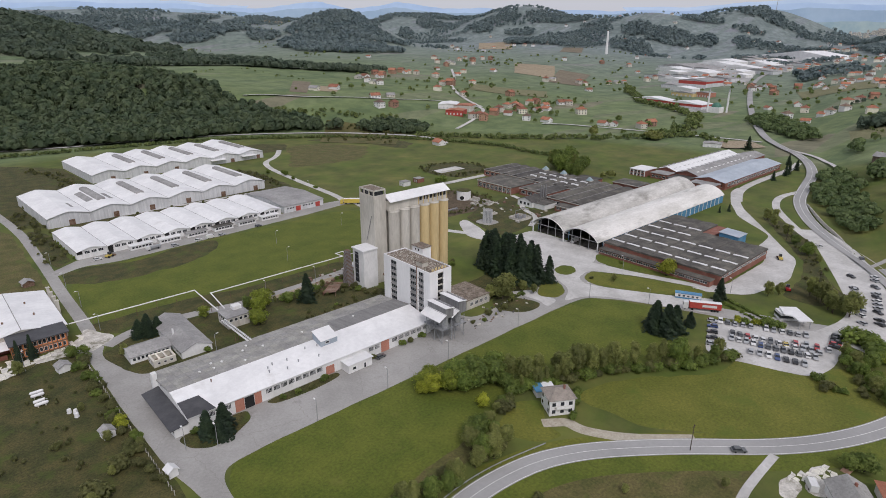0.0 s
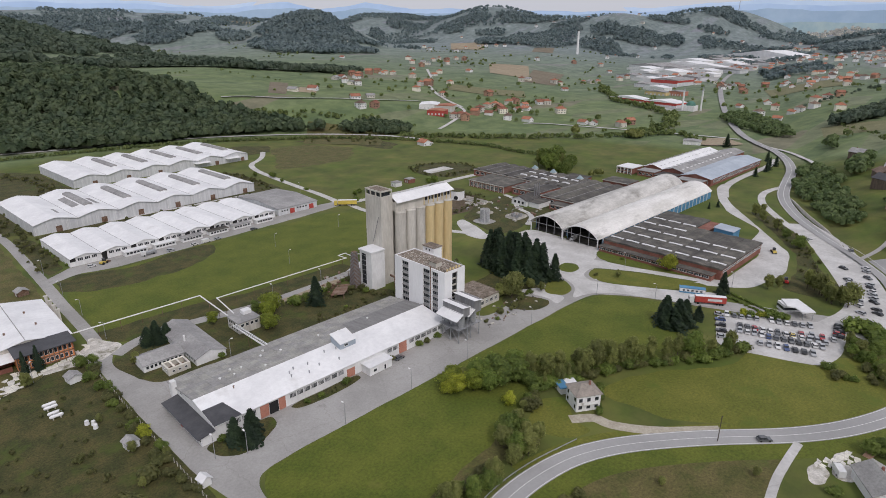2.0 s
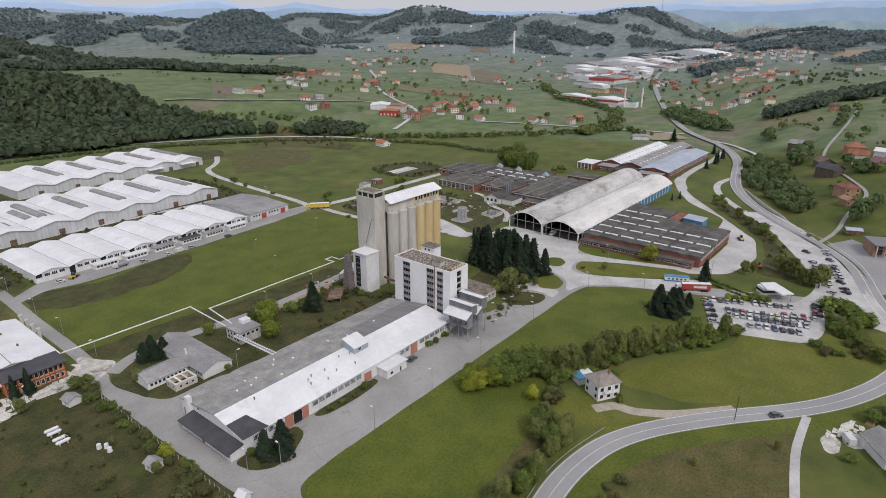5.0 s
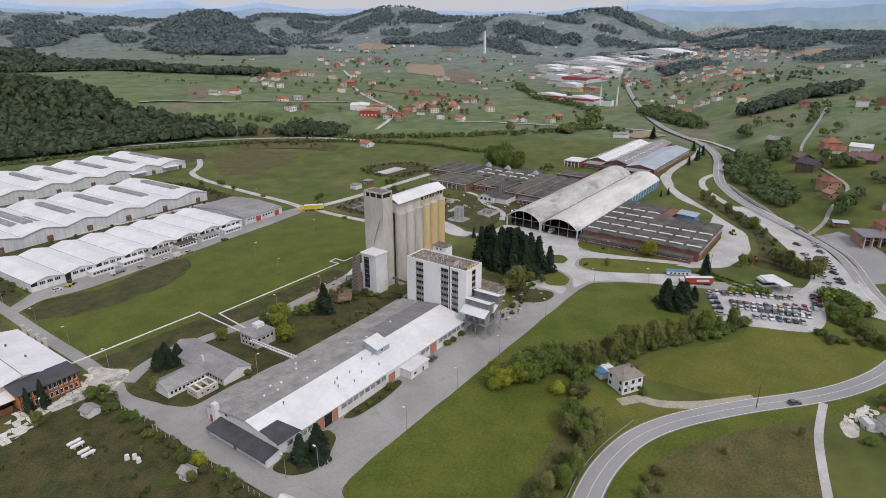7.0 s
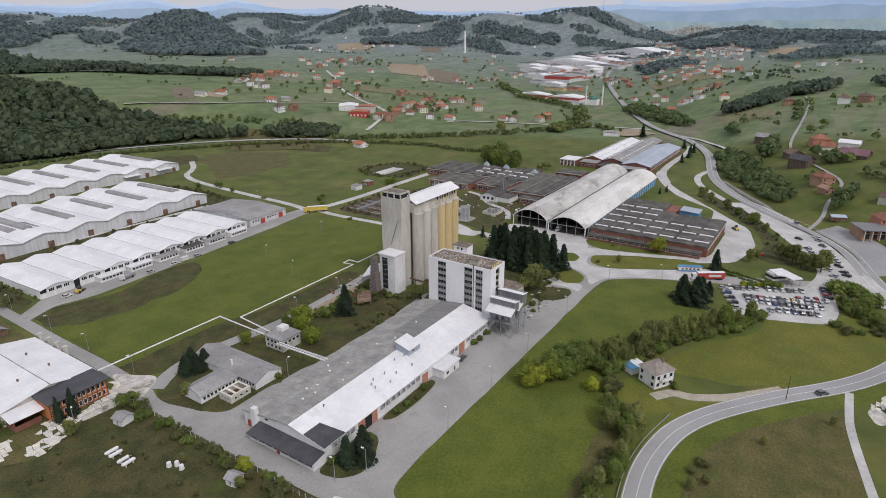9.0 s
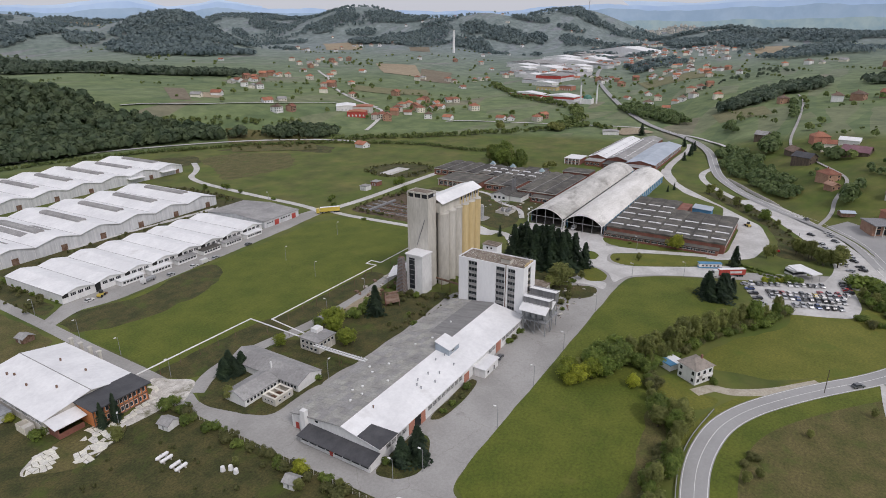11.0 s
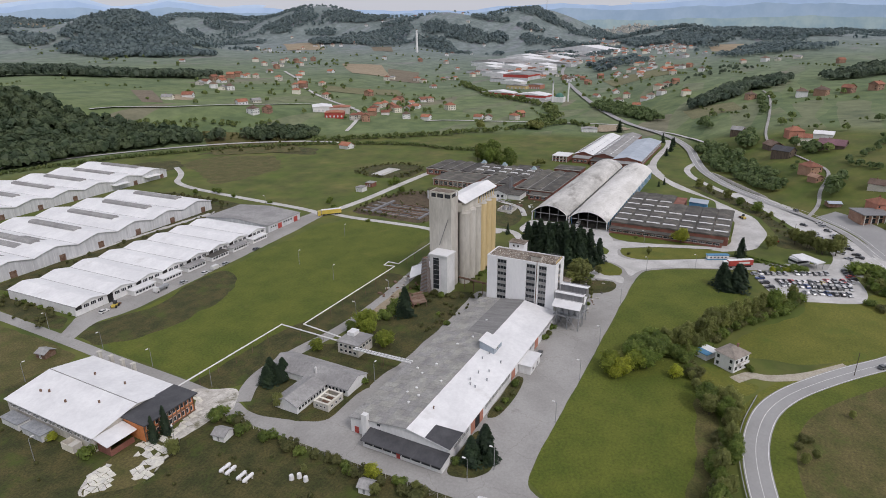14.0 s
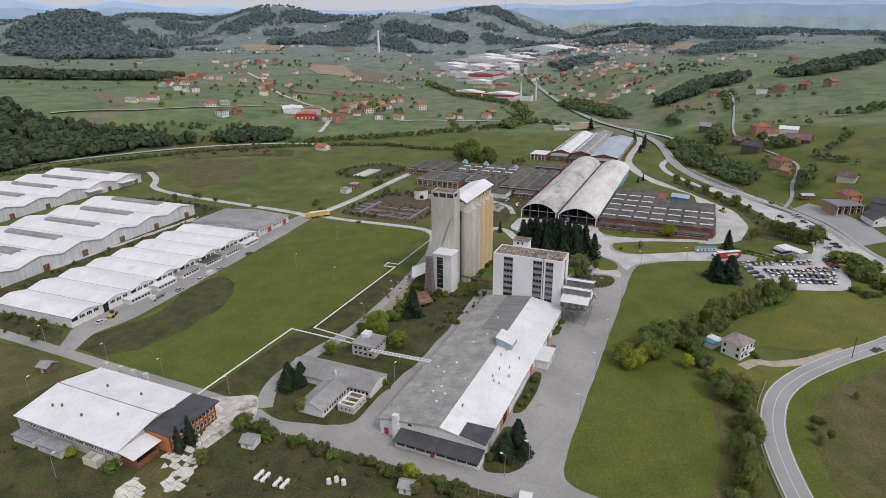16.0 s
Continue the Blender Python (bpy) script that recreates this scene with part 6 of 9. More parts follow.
row_of(("bush_olive", "bush"), [(68, -64), (50, -67), (36, -66.5), (20, -67), (0, -64)], 26, 2.0, 4.0, 2.2, "thicket beside the road")
row_of(("bush",), [(90, -73.5), (100, -67.5), (106, -64)], 9, 1.4, 2.2, 0.5, "clipped garden hedge")
for x, y, k, h in ((74, -49.5, "yellow", 5.0), (79, -53.5, "green", 4.4), (60, -60.7, "green", 9), (56, -62, "olive", 8), (66, -67, "olive", 6.5), (43, -88, "olive", 4), (55, -89, "bush_olive", 2.4), (96, -119, "olive", 3.4), (74, -102, "olive", 3.2), (50, -87, "bush_olive", 2.2), (47, -91, "olive", 3.6)):
    plant(k, x, y, h, 1.1)
row_of(("green", "green", "olive"), [(200, -118), (192, -124), (186, -131), (180, -137), (172, -136)], 16, 4.0, 6.5, 2.6, "thicket by the car park", 0.95)
row_of(("bush", "bush_olive"), [(198, -117), (186, -126), (176, -134), (168, -120), (178, -118)], 18, 2.0, 3.2, 2.4, "thicket by the car park")
row_of(("olive", "poplar"), [(243, -100), (247, -92), (252, -96), (262, -88), (238, -110)], 9, 6.0, 9.5, 2.4, "trees by the gate lawn")
row_of(("bush", "yellow", "olive"), [(197, -78), (203, -88), (207, -94)], 7, 2.2, 4.2, 0.6, "shrubs along the car park")
for i in range(2):
    row_of(("bush",), [(214 + i * 4, -64 - i * 1.2), (205 + i * 4, -86 - i * 1.2)], 16, 1.0, 1.3, 0.2, "clipped hedges by the gate")
row_of(("olive", "olive", "green"), [(292, -84), (330, -56), (368, -26), (384, -30)], 7, 4.5, 8.5, 2.0, "young trees on the road bank", 1.1)
row_of(("fir",), [(477, 13), (518, 12), (543, 15), (564, 31)], 5, 8, 13, 1.0, "firs along the blue-roofed hall")
row_of(("green", "poplar", "green"), [(372, 128), (378, 146), (388, 168), (400, 160), (404, 138)], 24, 9, 19, 3.5, "poplars behind the old halls", 0.95)
plant("fir", 608, 84, 15, 1.3)
plant("fir", 364, -3, 6, 0.9)
plant("fir", 356, 0, 5, 0.9)


# woods, far hedges and thickets, in single clouds of crowns
def crowns(name, spots, mtl, label, seed, per=30, ruffle=0.26):
    """spots: rows of x, y, height."""
    rng = np.random.default_rng(seed)
    s_ = np.array(spots)
    k = len(s_)
    z = land(s_[:, 0], s_[:, 1])
    d = ball(rng, k * per).reshape(k, per, 3)
    d[..., 2] = np.abs(d[..., 2]) * 1.15 - 0.25
    h = s_[:, 2][:, None, None]
    wide = h * rng.uniform(0.34, 0.52, (k, 1, 1))
    size = np.concatenate([wide, wide, h * 0.46], 2)
    c = np.stack([s_[:, 0], s_[:, 1], z + s_[:, 2] * 0.5], 1)[:, None] + d * size * rng.uniform(0.75, 1.1, (k, per, 1))
    nn = (d + rng.normal(size=d.shape) * ruffle).reshape(-1, 3)
    sizes = (wide[..., 0] * rng.uniform(0.65, 1.15, (k, per)) * (30 / max(per, 30)) ** 0.5).reshape(-1)
    ob = part(name, quad_cloud(name, c.reshape(-1, 3), nn, sizes, rng, 0.8), mtl, None, label)
    return tagged(ob, "", "woods", kind="stuff")


wood_rng = np.random.default_rng(8)


def fill(cx, cy, rx, ry, turn, gap, h0, h1):
    """Tree places in an uneven oval."""
    out, c, s_ = [], math.cos(radians(turn)), math.sin(radians(turn))
    for u in np.arange(-rx * 1.2, rx * 1.2, gap):
        for v in np.arange(-ry * 1.2, ry * 1.2, gap):
            a, b = u + wood_rng.uniform(-0.5, 0.5) * gap, v + wood_rng.uniform(-0.5, 0.5) * gap
            edge = (a / rx) ** 2 + (b / ry) ** 2 + 0.75 * noise.noise(Vector((a / 75, b / 75, cx / 100))) + 0.4 * noise.noise(Vector((a / 24, b / 24, cx / 60)))
            if edge < 0.9:
                out.append((cx + a * c - b * s_, cy + a * s_ + b * c, wood_rng.uniform(h0, h1)))
    return out


def line(pts, gap, h0, h1, jitter):
    out = []
    for a, b in zip(pts, pts[1:]):
        d = math.hypot(b[0] - a[0], b[1] - a[1])
        for i in range(max(1, int(d / gap))):
            t = (i + wood_rng.uniform(0, 1)) / max(1, int(d / gap))
            out.append((a[0] + (b[0] - a[0]) * t + wood_rng.uniform(-jitter, jitter), a[1] + (b[1] - a[1]) * t + wood_rng.uniform(-jitter, jitter), wood_rng.uniform(h0, h1)))
    return out


hill_wood = []
edge_low = ((-400, 640), (-150, 610), (0, 572), (82, 560), (129, 540), (184, 528), (247, 522), (305, 494), (352, 462))
edge_high = ((-400, 900), (-150, 880), (0, 850), (80, 830), (150, 815), (215, 760), (262, 660), (305, 545), (352, 480))
for u in range(0, 760, 7):
    x = -400 + u
    lo, hi = np.interp(x, *zip(*edge_low)), np.interp(x, *zip(*edge_high))
    for y in np.arange(lo, hi, 7.2):
        if wood_rng.random() < 0.93:
            hill_wood.append((x + wood_rng.uniform(-3, 3), y + wood_rng.uniform(-3, 3), wood_rng.uniform(9, 16)))
hill_wood += fill(405, 425, 42, 22, -50, 6.5, 8, 13)
crowns("forest_hill", hill_wood, M_forest, "dark mixed autumn forest on the hillside", 3, 46)
ridge = fill(480, 880, 170, 30, -28, 8, 10, 16) + fill(330, 960, 120, 30, -30, 8, 10, 16) + fill(640, 830, 50, 18, -20, 8, 9, 13)
ridge += fill(*at(65.5, 1290), 130, 26, 155, 8, 9, 14) + fill(*at(86, 1400), 430, 260, 176, 11, 11, 18)
crowns("forest_ridge", ridge, M_mid_forest, "dark mixed forest along the ridge and the wooded hill", 5, 22, 0.18)
stream = line([(-60, 560), (28, 533), (118, 522), (184, 509), (242, 487), (332, 428), (384, 366), (415, 310), (430, 265), (424, 215), (436, 180)], 0.9, 1.6, 4.0, 3.0) + line([(400, 380), (470, 300), (540, 230), (600, 185), (650, 160), (620, 120)], 1.6, 2.5, 6.5, 6) + line([(590, 185), (700, 190), (800, 235), (830, 276), (882, 369), (997, 459), (1090, 520)], 2.2, 4, 9, 9) + line([(300, 560), (360, 520), (420, 470), (450, 430)], 4, 3, 7, 8)
crowns("stream_thicket", stream, M_leaf_hedge, "thicket and hedges along the stream", 6, 30)
poplars = line([(391, 107), (373, 112)], 8, 6, 9, 2) + [(566, 246, 11), (563, 243, 9)] + fill(592, 182, 16, 11, 0, 5.5, 7, 10) + line([(300, 20), (330, 25)], 6, 3, 5, 2)
crowns("field_trees", poplars, M_leaf_olive, "round trees and poplars in the meadows", 7, 60)
bank = fill(428, -52, 70, 14, 27, 4.5, 4, 8) + fill(505, -29, 54, 13, 24, 4.5, 4, 8) + fill(790, 118, 95, 30, 35, 7, 6, 12) + fill(504, -56, 16, 9, 20, 5.5, 8, 12) + line([(474, -92), (462, -100), (440, -104)], 3.5, 6, 10, 4) + line([(343, -113), (352, -116)], 2.2, 10, 13, 3) + line([(420, -92), (398, -94)], 6, 3, 5, 3) + line([(640, -4), (626, -10), (604, -18)], 6, 7, 12, 4) + line([(521, -52), (540, -56)], 4, 10, 15, 2) + line([(361, -115), (372, -119)], 3, 7, 10, 2) + line([(375, -150), (402, -126), (450, -150), (480, -156)], 5, 3, 6, 4) + line([(559, -153), (581, -196), (620, -230)], 5, 5, 9, 8) + line([(640, -64), (700, -62), (760, -58)], 6, 4, 8, 3)
crowns("roadside_wood", bank, M_leaf_bank, "dense green thicket on the bank of the main road", 9, 60)
slope = fill(870, -45, 120, 27, -25, 7, 9, 14) + fill(760, 8, 34, 14, -30, 7, 9, 14) + fill(1010, -230, 130, 45, -50, 9, 9, 14) + line([(930, 100), (1022, 80), (1179, -30), (1240, 40)], 9, 4, 8, 14)
crowns("slope_woods", slope, M_mid_forest, "dark woods between sloping meadows", 10, 28)
# bearing, distance, half-width across and along the line of sight
MID_WOODS = ((55.6, 1830, 150, 120), (52.6, 1790, 110, 110), (58.0, 1900, 70, 60), (55.7, 2120, 165, 190), (52.6, 2060, 120, 90), (66.9, 2160, 95, 80), (63.6, 2210, 60, 42), (61.4, 2130, 55, 60), (39.5, 2520, 52, 110), (36.0, 2560, 100, 100), (38.2, 2480, 90, 40), (29.4, 2440, 72, 80), (29.4, 2640, 62, 70), (26.7, 2590, 88, 90), (23.8, 2620, 52, 55), (9.6, 2450, 125, 110), (12.0, 2560, 70, 60), (6.9, 2250, 52, 200), (5.2, 2150, 60, 40), (3.2, 2300, 105, 45), (-0.4, 2280, 110, 40), (14.2, 1760, 70, 34), (14.9, 1650, 34, 20))
FAR_WOODS = ((9.6, 2760, 220, 45), (5.0, 2580, 220, 40), (0.5, 2420, 200, 40), (12.6, 2900, 120, 60), (69.5, 2350, 130, 100), (74, 2250, 150, 80), (80, 2550, 260, 150), (72, 2750, 240, 80), (71, 3150, 260, 80), (77, 3100, 300, 110), (64.8, 2900, 120, 60), (49.8, 3080, 34, 120), (47.1, 3230, 110, 70), (54.0, 3330, 160, 60), (42.0, 3020, 140, 70), (36.3, 3010, 160, 95), (42.5, 2880, 62, 40), (19.2, 3010, 160, 95), (20.8, 2795, 66, 32), (17.0, 2600, 120, 32), (67.5, 3310, 90, 60), (61.7, 3440, 150, 50), (57.0, 3600, 200, 60), (33.0, 2840, 60, 40), (24.5, 2830, 90, 40), (45.0, 3420, 160, 50))
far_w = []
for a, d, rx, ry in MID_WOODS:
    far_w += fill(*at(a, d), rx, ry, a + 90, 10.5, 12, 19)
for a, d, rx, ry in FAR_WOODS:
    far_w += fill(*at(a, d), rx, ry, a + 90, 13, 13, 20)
def woodland(a0, a1, d0, d1, gap, cover, seed):
    """Irregular patches of wood scattered over far hills."""
    out = []
    for d in np.arange(d0, d1, gap):
        for a in np.arange(a0, a1, math.degrees(gap / d)):
            x, y = at(a + wood_rng.uniform(-0.5, 0.5) * math.degrees(gap / d), d + wood_rng.uniform(-0.5, 0.5) * gap)
            if noise.noise(Vector((x / 260, y / 260, seed))) + 0.5 * noise.noise(Vector((x / 90, y / 90, seed + 4))) > cover:
                out.append((x, y, wood_rng.uniform(11, 17)))
    return out


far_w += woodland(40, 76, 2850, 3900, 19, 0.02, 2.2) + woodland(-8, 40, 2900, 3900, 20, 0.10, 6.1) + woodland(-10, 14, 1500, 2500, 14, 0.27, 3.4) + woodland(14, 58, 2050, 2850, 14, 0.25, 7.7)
crowns("far_woods", far_w, M_far_forest, "far woods on the hills in haze-blue leaf colour", 12, 11, 0.12)
hedges = []
for i in range(64):
    a, d = wood_rng.uniform(-6, 70), wood_rng.uniform(560, 2400)
    x, y = at(a, d)
    if math.hypot(x - 120, y - 60) < 470:
        continue
    u = wood_rng.choice((0.5, 2.07)) + wood_rng.uniform(-0.15, 0.15)
    L = wood_rng.uniform(40, 130) * (0.7 + d / 1800)
    hedges += line([(x, y), (x + L * math.cos(u), y + L * math.sin(u))], 5 + d / 180, 1.6, 4.0 + d / 450, 1.5)
    if i % 4 == 1:
        hedges += [(x + wood_rng.uniform(-40, 40), y + wood_rng.uniform(-40, 40), wood_rng.uniform(5, 10)) for _ in range(5)]
crowns("field_hedges", hedges, M_leaf_hedge, "field hedges and single trees", 14, 14)
gardens = []
for cx, cy, rx, ry, count in ((620, 410, 110, 70, 60), (560, 650, 110, 110, 36), (690, 620, 110, 110, 30), (1050, 580, 160, 60, 34), (1050, 950, 260, 120, 60), (1000, 120, 170, 90, 40), (1250, 200, 150, 120, 34), (520, -90, 110, 50, 16), (760, -100, 60, 60, 18), (930, 300, 60, 60, 26), (1250, 320, 120, 60, 30), (640, 255, 60, 40, 14), (1500, 500, 300, 140, 60)):
    for _ in range(int(count * 0.6)):
        gardens.append((cx + wood_rng.normal() * rx * 0.6, cy + wood_rng.normal() * ry * 0.6, wood_rng.uniform(4, 9)))
crowns("garden_trees", gardens, M_leaf_hedge, "garden trees and orchards among the village houses", 17, 40)
row_of(("bush_olive", "bush", "olive"), [(114, -5), (132, -6), (150, 0), (150, 8), (136, 10)], 16, 1.0, 3.0, 2.0, "weeds on the broken yard")
scrub = []
for way, count, h0, h1, wide in (
        ([(-70, 20), (-30, 30), (-20, 50), (-50, 62), (-60, 40), (-30, 0), (-20, 60)], 46, 0.8, 2.0, 9),
        ([(0, 190), (2, 250), (0, 300), (20, 345), (40, 360), (48, 400), (30, 450)], 132, 1.4, 3.6, 6),
        ([(166, 262), (172, 300), (164, 340)], 35, 1.5, 3.2, 3),
        ([(12, 246), (70, 256), (130, 252), (160, 262)], 26, 1.2, 2.4, 2),
):
    total = sum(math.hypot(b[0] - a[0], b[1] - a[1]) for a, b in zip(way, way[1:]))
    scrub += line(way, total / count, h0, h1, wide)
for way, count, h0, h1, wide in (
        ([(193, 120), (230, 116), (262, 130), (250, 165), (230, 174), (195, 174), (194, 140)], 101, 1.0, 2.4, 2.5),
        ([(62, 46), (104, 40), (100, 54), (64, 74)], 57, 0.9, 2.2, 4.0),
        ([(290, 236), (288, 214), (298, 196), (328, 194), (342, 212), (336, 234), (312, 246), (290, 236)], 90, 1.0, 3.0, 4.0),
        ([(200, 130), (226, 158), (226, 130), (200, 158)], 50, 0.5, 1.3, 6.0),
):
    total = sum(math.hypot(b[0] - a[0], b[1] - a[1]) for a, b in zip(way, way[1:]))
    scrub += line(way, total / count, h0, h1, wide)
for way, count, h0, h1, wide in (
        ([(236, 176), (262, 160), (266, 136), (256, 120)], 40, 1.0, 2.6, 4.0),
        ([(-60, 60), (-110, 120), (-60, 150), (-50, 100)], 26, 0.8, 2.0, 9.0),
):
    total = sum(math.hypot(b[0] - a[0], b[1] - a[1]) for a, b in zip(way, way[1:]))
    scrub += line(way, total / count, h0, h1, wide)
scrub += line([(262, -90), (300, -78), (330, -57), (352, -42)], 2.2, 0.8, 2.2, 5)
scrub += line([at(53, 660), at(50, 700), at(47, 660), at(47, 740), at(53, 750)], 4.5, 1.5, 4.0, 16)
crowns("rough_scrub", scrub, M_leaf_scrub, "dry scrub and brambles in the rough grass", 19, 60)
row_of(("olive", "poplar", "olive"), [(100.6, -49), (110, -54), (121.4, -59.2)], 4, 11, 13.5, 0.8, "tall thinning trees in the hedge", 1.0)
row_of(("olive", "poplar", "poplar"), [(249, -89), (246, -96), (236, -104), (239, -109)], 7, 10, 13.0, 2.0, "trees by the gate lawn", 1.1)
row_of(("green", "bush", "lime"), [(214, -116), (213, -122), (209, -129), (198, -126)], 16, 4.0, 6.5, 2.0, "thicket by the car park", 1.2)
row_of(("bush", "bush_olive"), [(97, 55), (100, 70), (98, 76)], 8, 1.4, 3.0, 1.2, "scrub at the silo's foot")
row_of(("bush", "olive"), [(60, 72), (70, 66), (82, 70), (92, 74)], 7, 2.0, 4.5, 2.0, "young trees in the silo yard")
for x, y, h in ((202.4, 200.9, 4.2), (194, 187.5, 2.4), (272.5, 187.9, 6.5), (180, 152, 1.8), (268, 190, 5.0)):
    plant("green" if h > 4 else "bush", x, y, h, 1.2)
# ---- warehouse details ----
for i in range(8):
    x = i * 15.3
    part("arched_vent", S().profile_y([(x + 0.3, 2.7), (x + 3.0, 2.7), (x + 3.0, 4.3), (x + 2.2, 4.65), (x + 0.3, 4.4)], 0.05, 0.32), M_dark, w1, "dark louvred vent")
    for k in range(3):
        windows(w1, "y-", 0.3, x + 4.0 + k * 3.4, x + 6.6 + k * 3.4, 2.5, 4.1, 1, 1.0, panes=3)
    if i in (1, 2, 5, 6, 7):
        # bays 1 and 2: flat near-black panel for the shade of an open gate
        slab(w1, "gateway", x + 0.4, x + 2.9, 0.12, 0.34, 0.05, 2.8, M_red if i > 4 else M_dark, "red gate" if i > 4 else "open gate as a shade-dark panel")
for i, x in enumerate((25.5, 41.5, 57.5, 74, 89.5, 105.5)):
    p_ = thing("porch_annex", pose(8.6, 187.0, 0, 0, 0, 2.6) @ pose(x, -4.6, 0), "small white office annex with a window band" if i != 3 else "small white office annex with a dark flat roof", "annex", "office annexes of the warehouse")
    slab(p_, "body", 0, 12.0, 0, 4.5, 0, 2.5, M_white_wall)
    slab(p_, "roof", -0.4, 12.4, -0.4, 4.6, 2.5, 2.75, M_dark_roof if i == 3 else M_grey_roof if i in (2, 4) else M_white_roof)
    windows(p_, "y-", 0, 0.6, 11.4, 0.9, 2.1, 6, 0.85)
for w, doors in ((w2, (12, 38, 61, 86, 112, 138)), (w3, (14, 40, 66, 118, 144))):
    for x in doors:
        slab(w, "gate_leaf", x, x + 3.4, 0.1, 0.34, 0.05, 3.6, M_rust, "rusty brown gate")
    for i in range(26):
        slab(w, "cladding_rib", i * 5.7 + 1, i * 5.7 + 1.18, 0.2, 0.32, 0, 6.0, M_white_wall)
for x in (98, 128):
    part("canopy", S().solid([(x, -4, 4.2), (x + 14, -4, 4.2), (x + 14, 0.3, 4.6), (x, 0.3, 4.6)], [(x, -4, 4.4), (x + 14, -4, 4.4), (x + 14, 0.3, 4.8), (x, 0.3, 4.8)]), M_white_roof, w3, "white loading canopy")

# ---- offices, pump house, pipes and tanks beside the long hall ----
def gable_y(t, x0, x1, y0, y1, eave, top, wall, roof):
    xm = (x0 + x1) / 2
    part("body", S().profile_y([(x0, 0), (x1, 0), (x1, eave), (xm, top), (x0, eave)], y0, y1), wall, t)
    sheet_roof(t, "roof", [(x0 - 0.4, y0 - 0.4, eave - 0.05), (xm, y0 - 0.4, top + 0.2), (xm, y1 + 0.4, top + 0.2), (x0 - 0.4, y1 + 0.4, eave - 0.05)], roof)
    sheet_roof(t, "roof", [(xm + 0.01, y0 - 0.4, top + 0.19), (x1 + 0.4, y0 - 0.4, eave - 0.05), (x1 + 0.4, y1 + 0.4, eave - 0.05), (xm + 0.01, y1 + 0.4, top + 0.19)], roof)


def gable_x(t, x0, x1, y0, y1, eave, top, wall, roof):
    ym = (y0 + y1) / 2
    part("body", S().profile_x([(y0, 0), (y1, 0), (y1, eave), (ym, top), (y0, eave)], x0, x1), wall, t)
    sheet_roof(t, "roof", [(x0 - 0.4, y0 - 0.4, eave - 0.05), (x1 + 0.4, y0 - 0.4, eave - 0.05), (x1 + 0.4, ym, top + 0.2), (x0 - 0.4, ym, top + 0.2)], roof)
    sheet_roof(t, "roof", [(x0 - 0.4, ym + 0.01, top + 0.19), (x1 + 0.4, ym + 0.01, top + 0.19), (x1 + 0.4, y1 + 0.4, eave - 0.05), (x0 - 0.4, y1 + 0.4, eave - 0.05)], roof)


o1 = thing("office_wing", ID, "low white office wing with a grey gable roof", "office", "works offices")
gable_x(o1, -3.2, 11.2, 55.0, 64.4, 2.9, 4.7, M_white_wall, M_grey_roof)
windows(o1, "y-", 55.0, -2.6, 10.6, 1.0, 2.3, 9, 0.75)
o2 = thing("office_wing", ID, "long low white office wing with a grey gable roof", "office", "works offices")
gable_y(o2, 12.2, 23.6, 46.4, 80.0, 2.9, 5.0, M_white_wall, M_grey_roof)
windows(o2, "x-", 12.2, 47, 56, 1.0, 2.3, 6, 0.75)
part("chimney", S().box(14.2, 14.8, 61.0, 61.6, 3, 6.2), M_white_wall, o2)
pk = thing("open_shed", ID, "small pale shed with three openings in its roof", "shed")
walls(pk, 2.2, 10.2, 46.8, 52.8, 0, 2.5, M_house_wall)
for a, b in ((46.8, 47.5), (52.1, 52.8)):
    slab(pk, "roof_strip", 2.2, 10.2, a, b, 2.5, 2.75, M_house_wall)
for a in (2.2, 4.4, 6.9, 9.5):
    slab(pk, "roof_strip", a, a + 0.7, 47.5, 52.1, 2.5, 2.75, M_house_wall)
slab(pk, "floor", 2.5, 9.9, 47.1, 52.5, 0, 0.4, M_rust)
windows(pk, "x-", 2.2, 47.5, 52, 1.0, 1.9, 3, 0.6, name="opening", material=M_dark)
windows(pk, "y-", 46.8, 3, 9.6, 1.0, 1.9, 3, 0.5, name="opening", material=M_dark)
ph = thing("pump_house", ID, "two-storey grey pump house with a flat roof", "pump house")
slab(ph, "body", 35.0, 44.4, 58.0, 67.4, 0, 4.8, M_concrete)
slab(ph, "roof", 34.6, 44.8, 57.6, 67.8, 4.8, 5.1, M_grey_roof)
slab(ph, "roof_house", 40.2, 43.8, 63.5, 66.6, 5.1, 6.6, M_white_wall)
windows(ph, "x-", 35.0, 58.6, 66.8, 0.9, 2.1, 4, 0.7)
windows(ph, "x-", 35.0, 58.6, 66.8, 2.9, 4.2, 4, 0.7)
windows(ph, "y-", 58.0, 35.6, 43.8, 2.9, 4.2, 4, 0.7)


def pipeline(pts, r, label, support=8.0):
    p_ = thing("heating_pipe", ID, label, "pipe", "lagged heating pipes")
    for a, b in zip(pts, pts[1:]):
        d = (Vector(b) - Vector(a)).normalized() * r * 0.9
        part("pipe_run", S().rod(Vector(a) - d, Vector(b) + d, r, 8), M_white_wall, p_)
        L = (Vector(b) - Vector(a)).length
        for k in range(1, max(2, int(L / support))):
            c = Vector(a).lerp(Vector(b), k / max(2, int(L / support)))
            part("support", S().rod((c.x, c.y, 0), (c.x, c.y, c.z - r), 0.09, 5), M_rust, p_)
    return p_


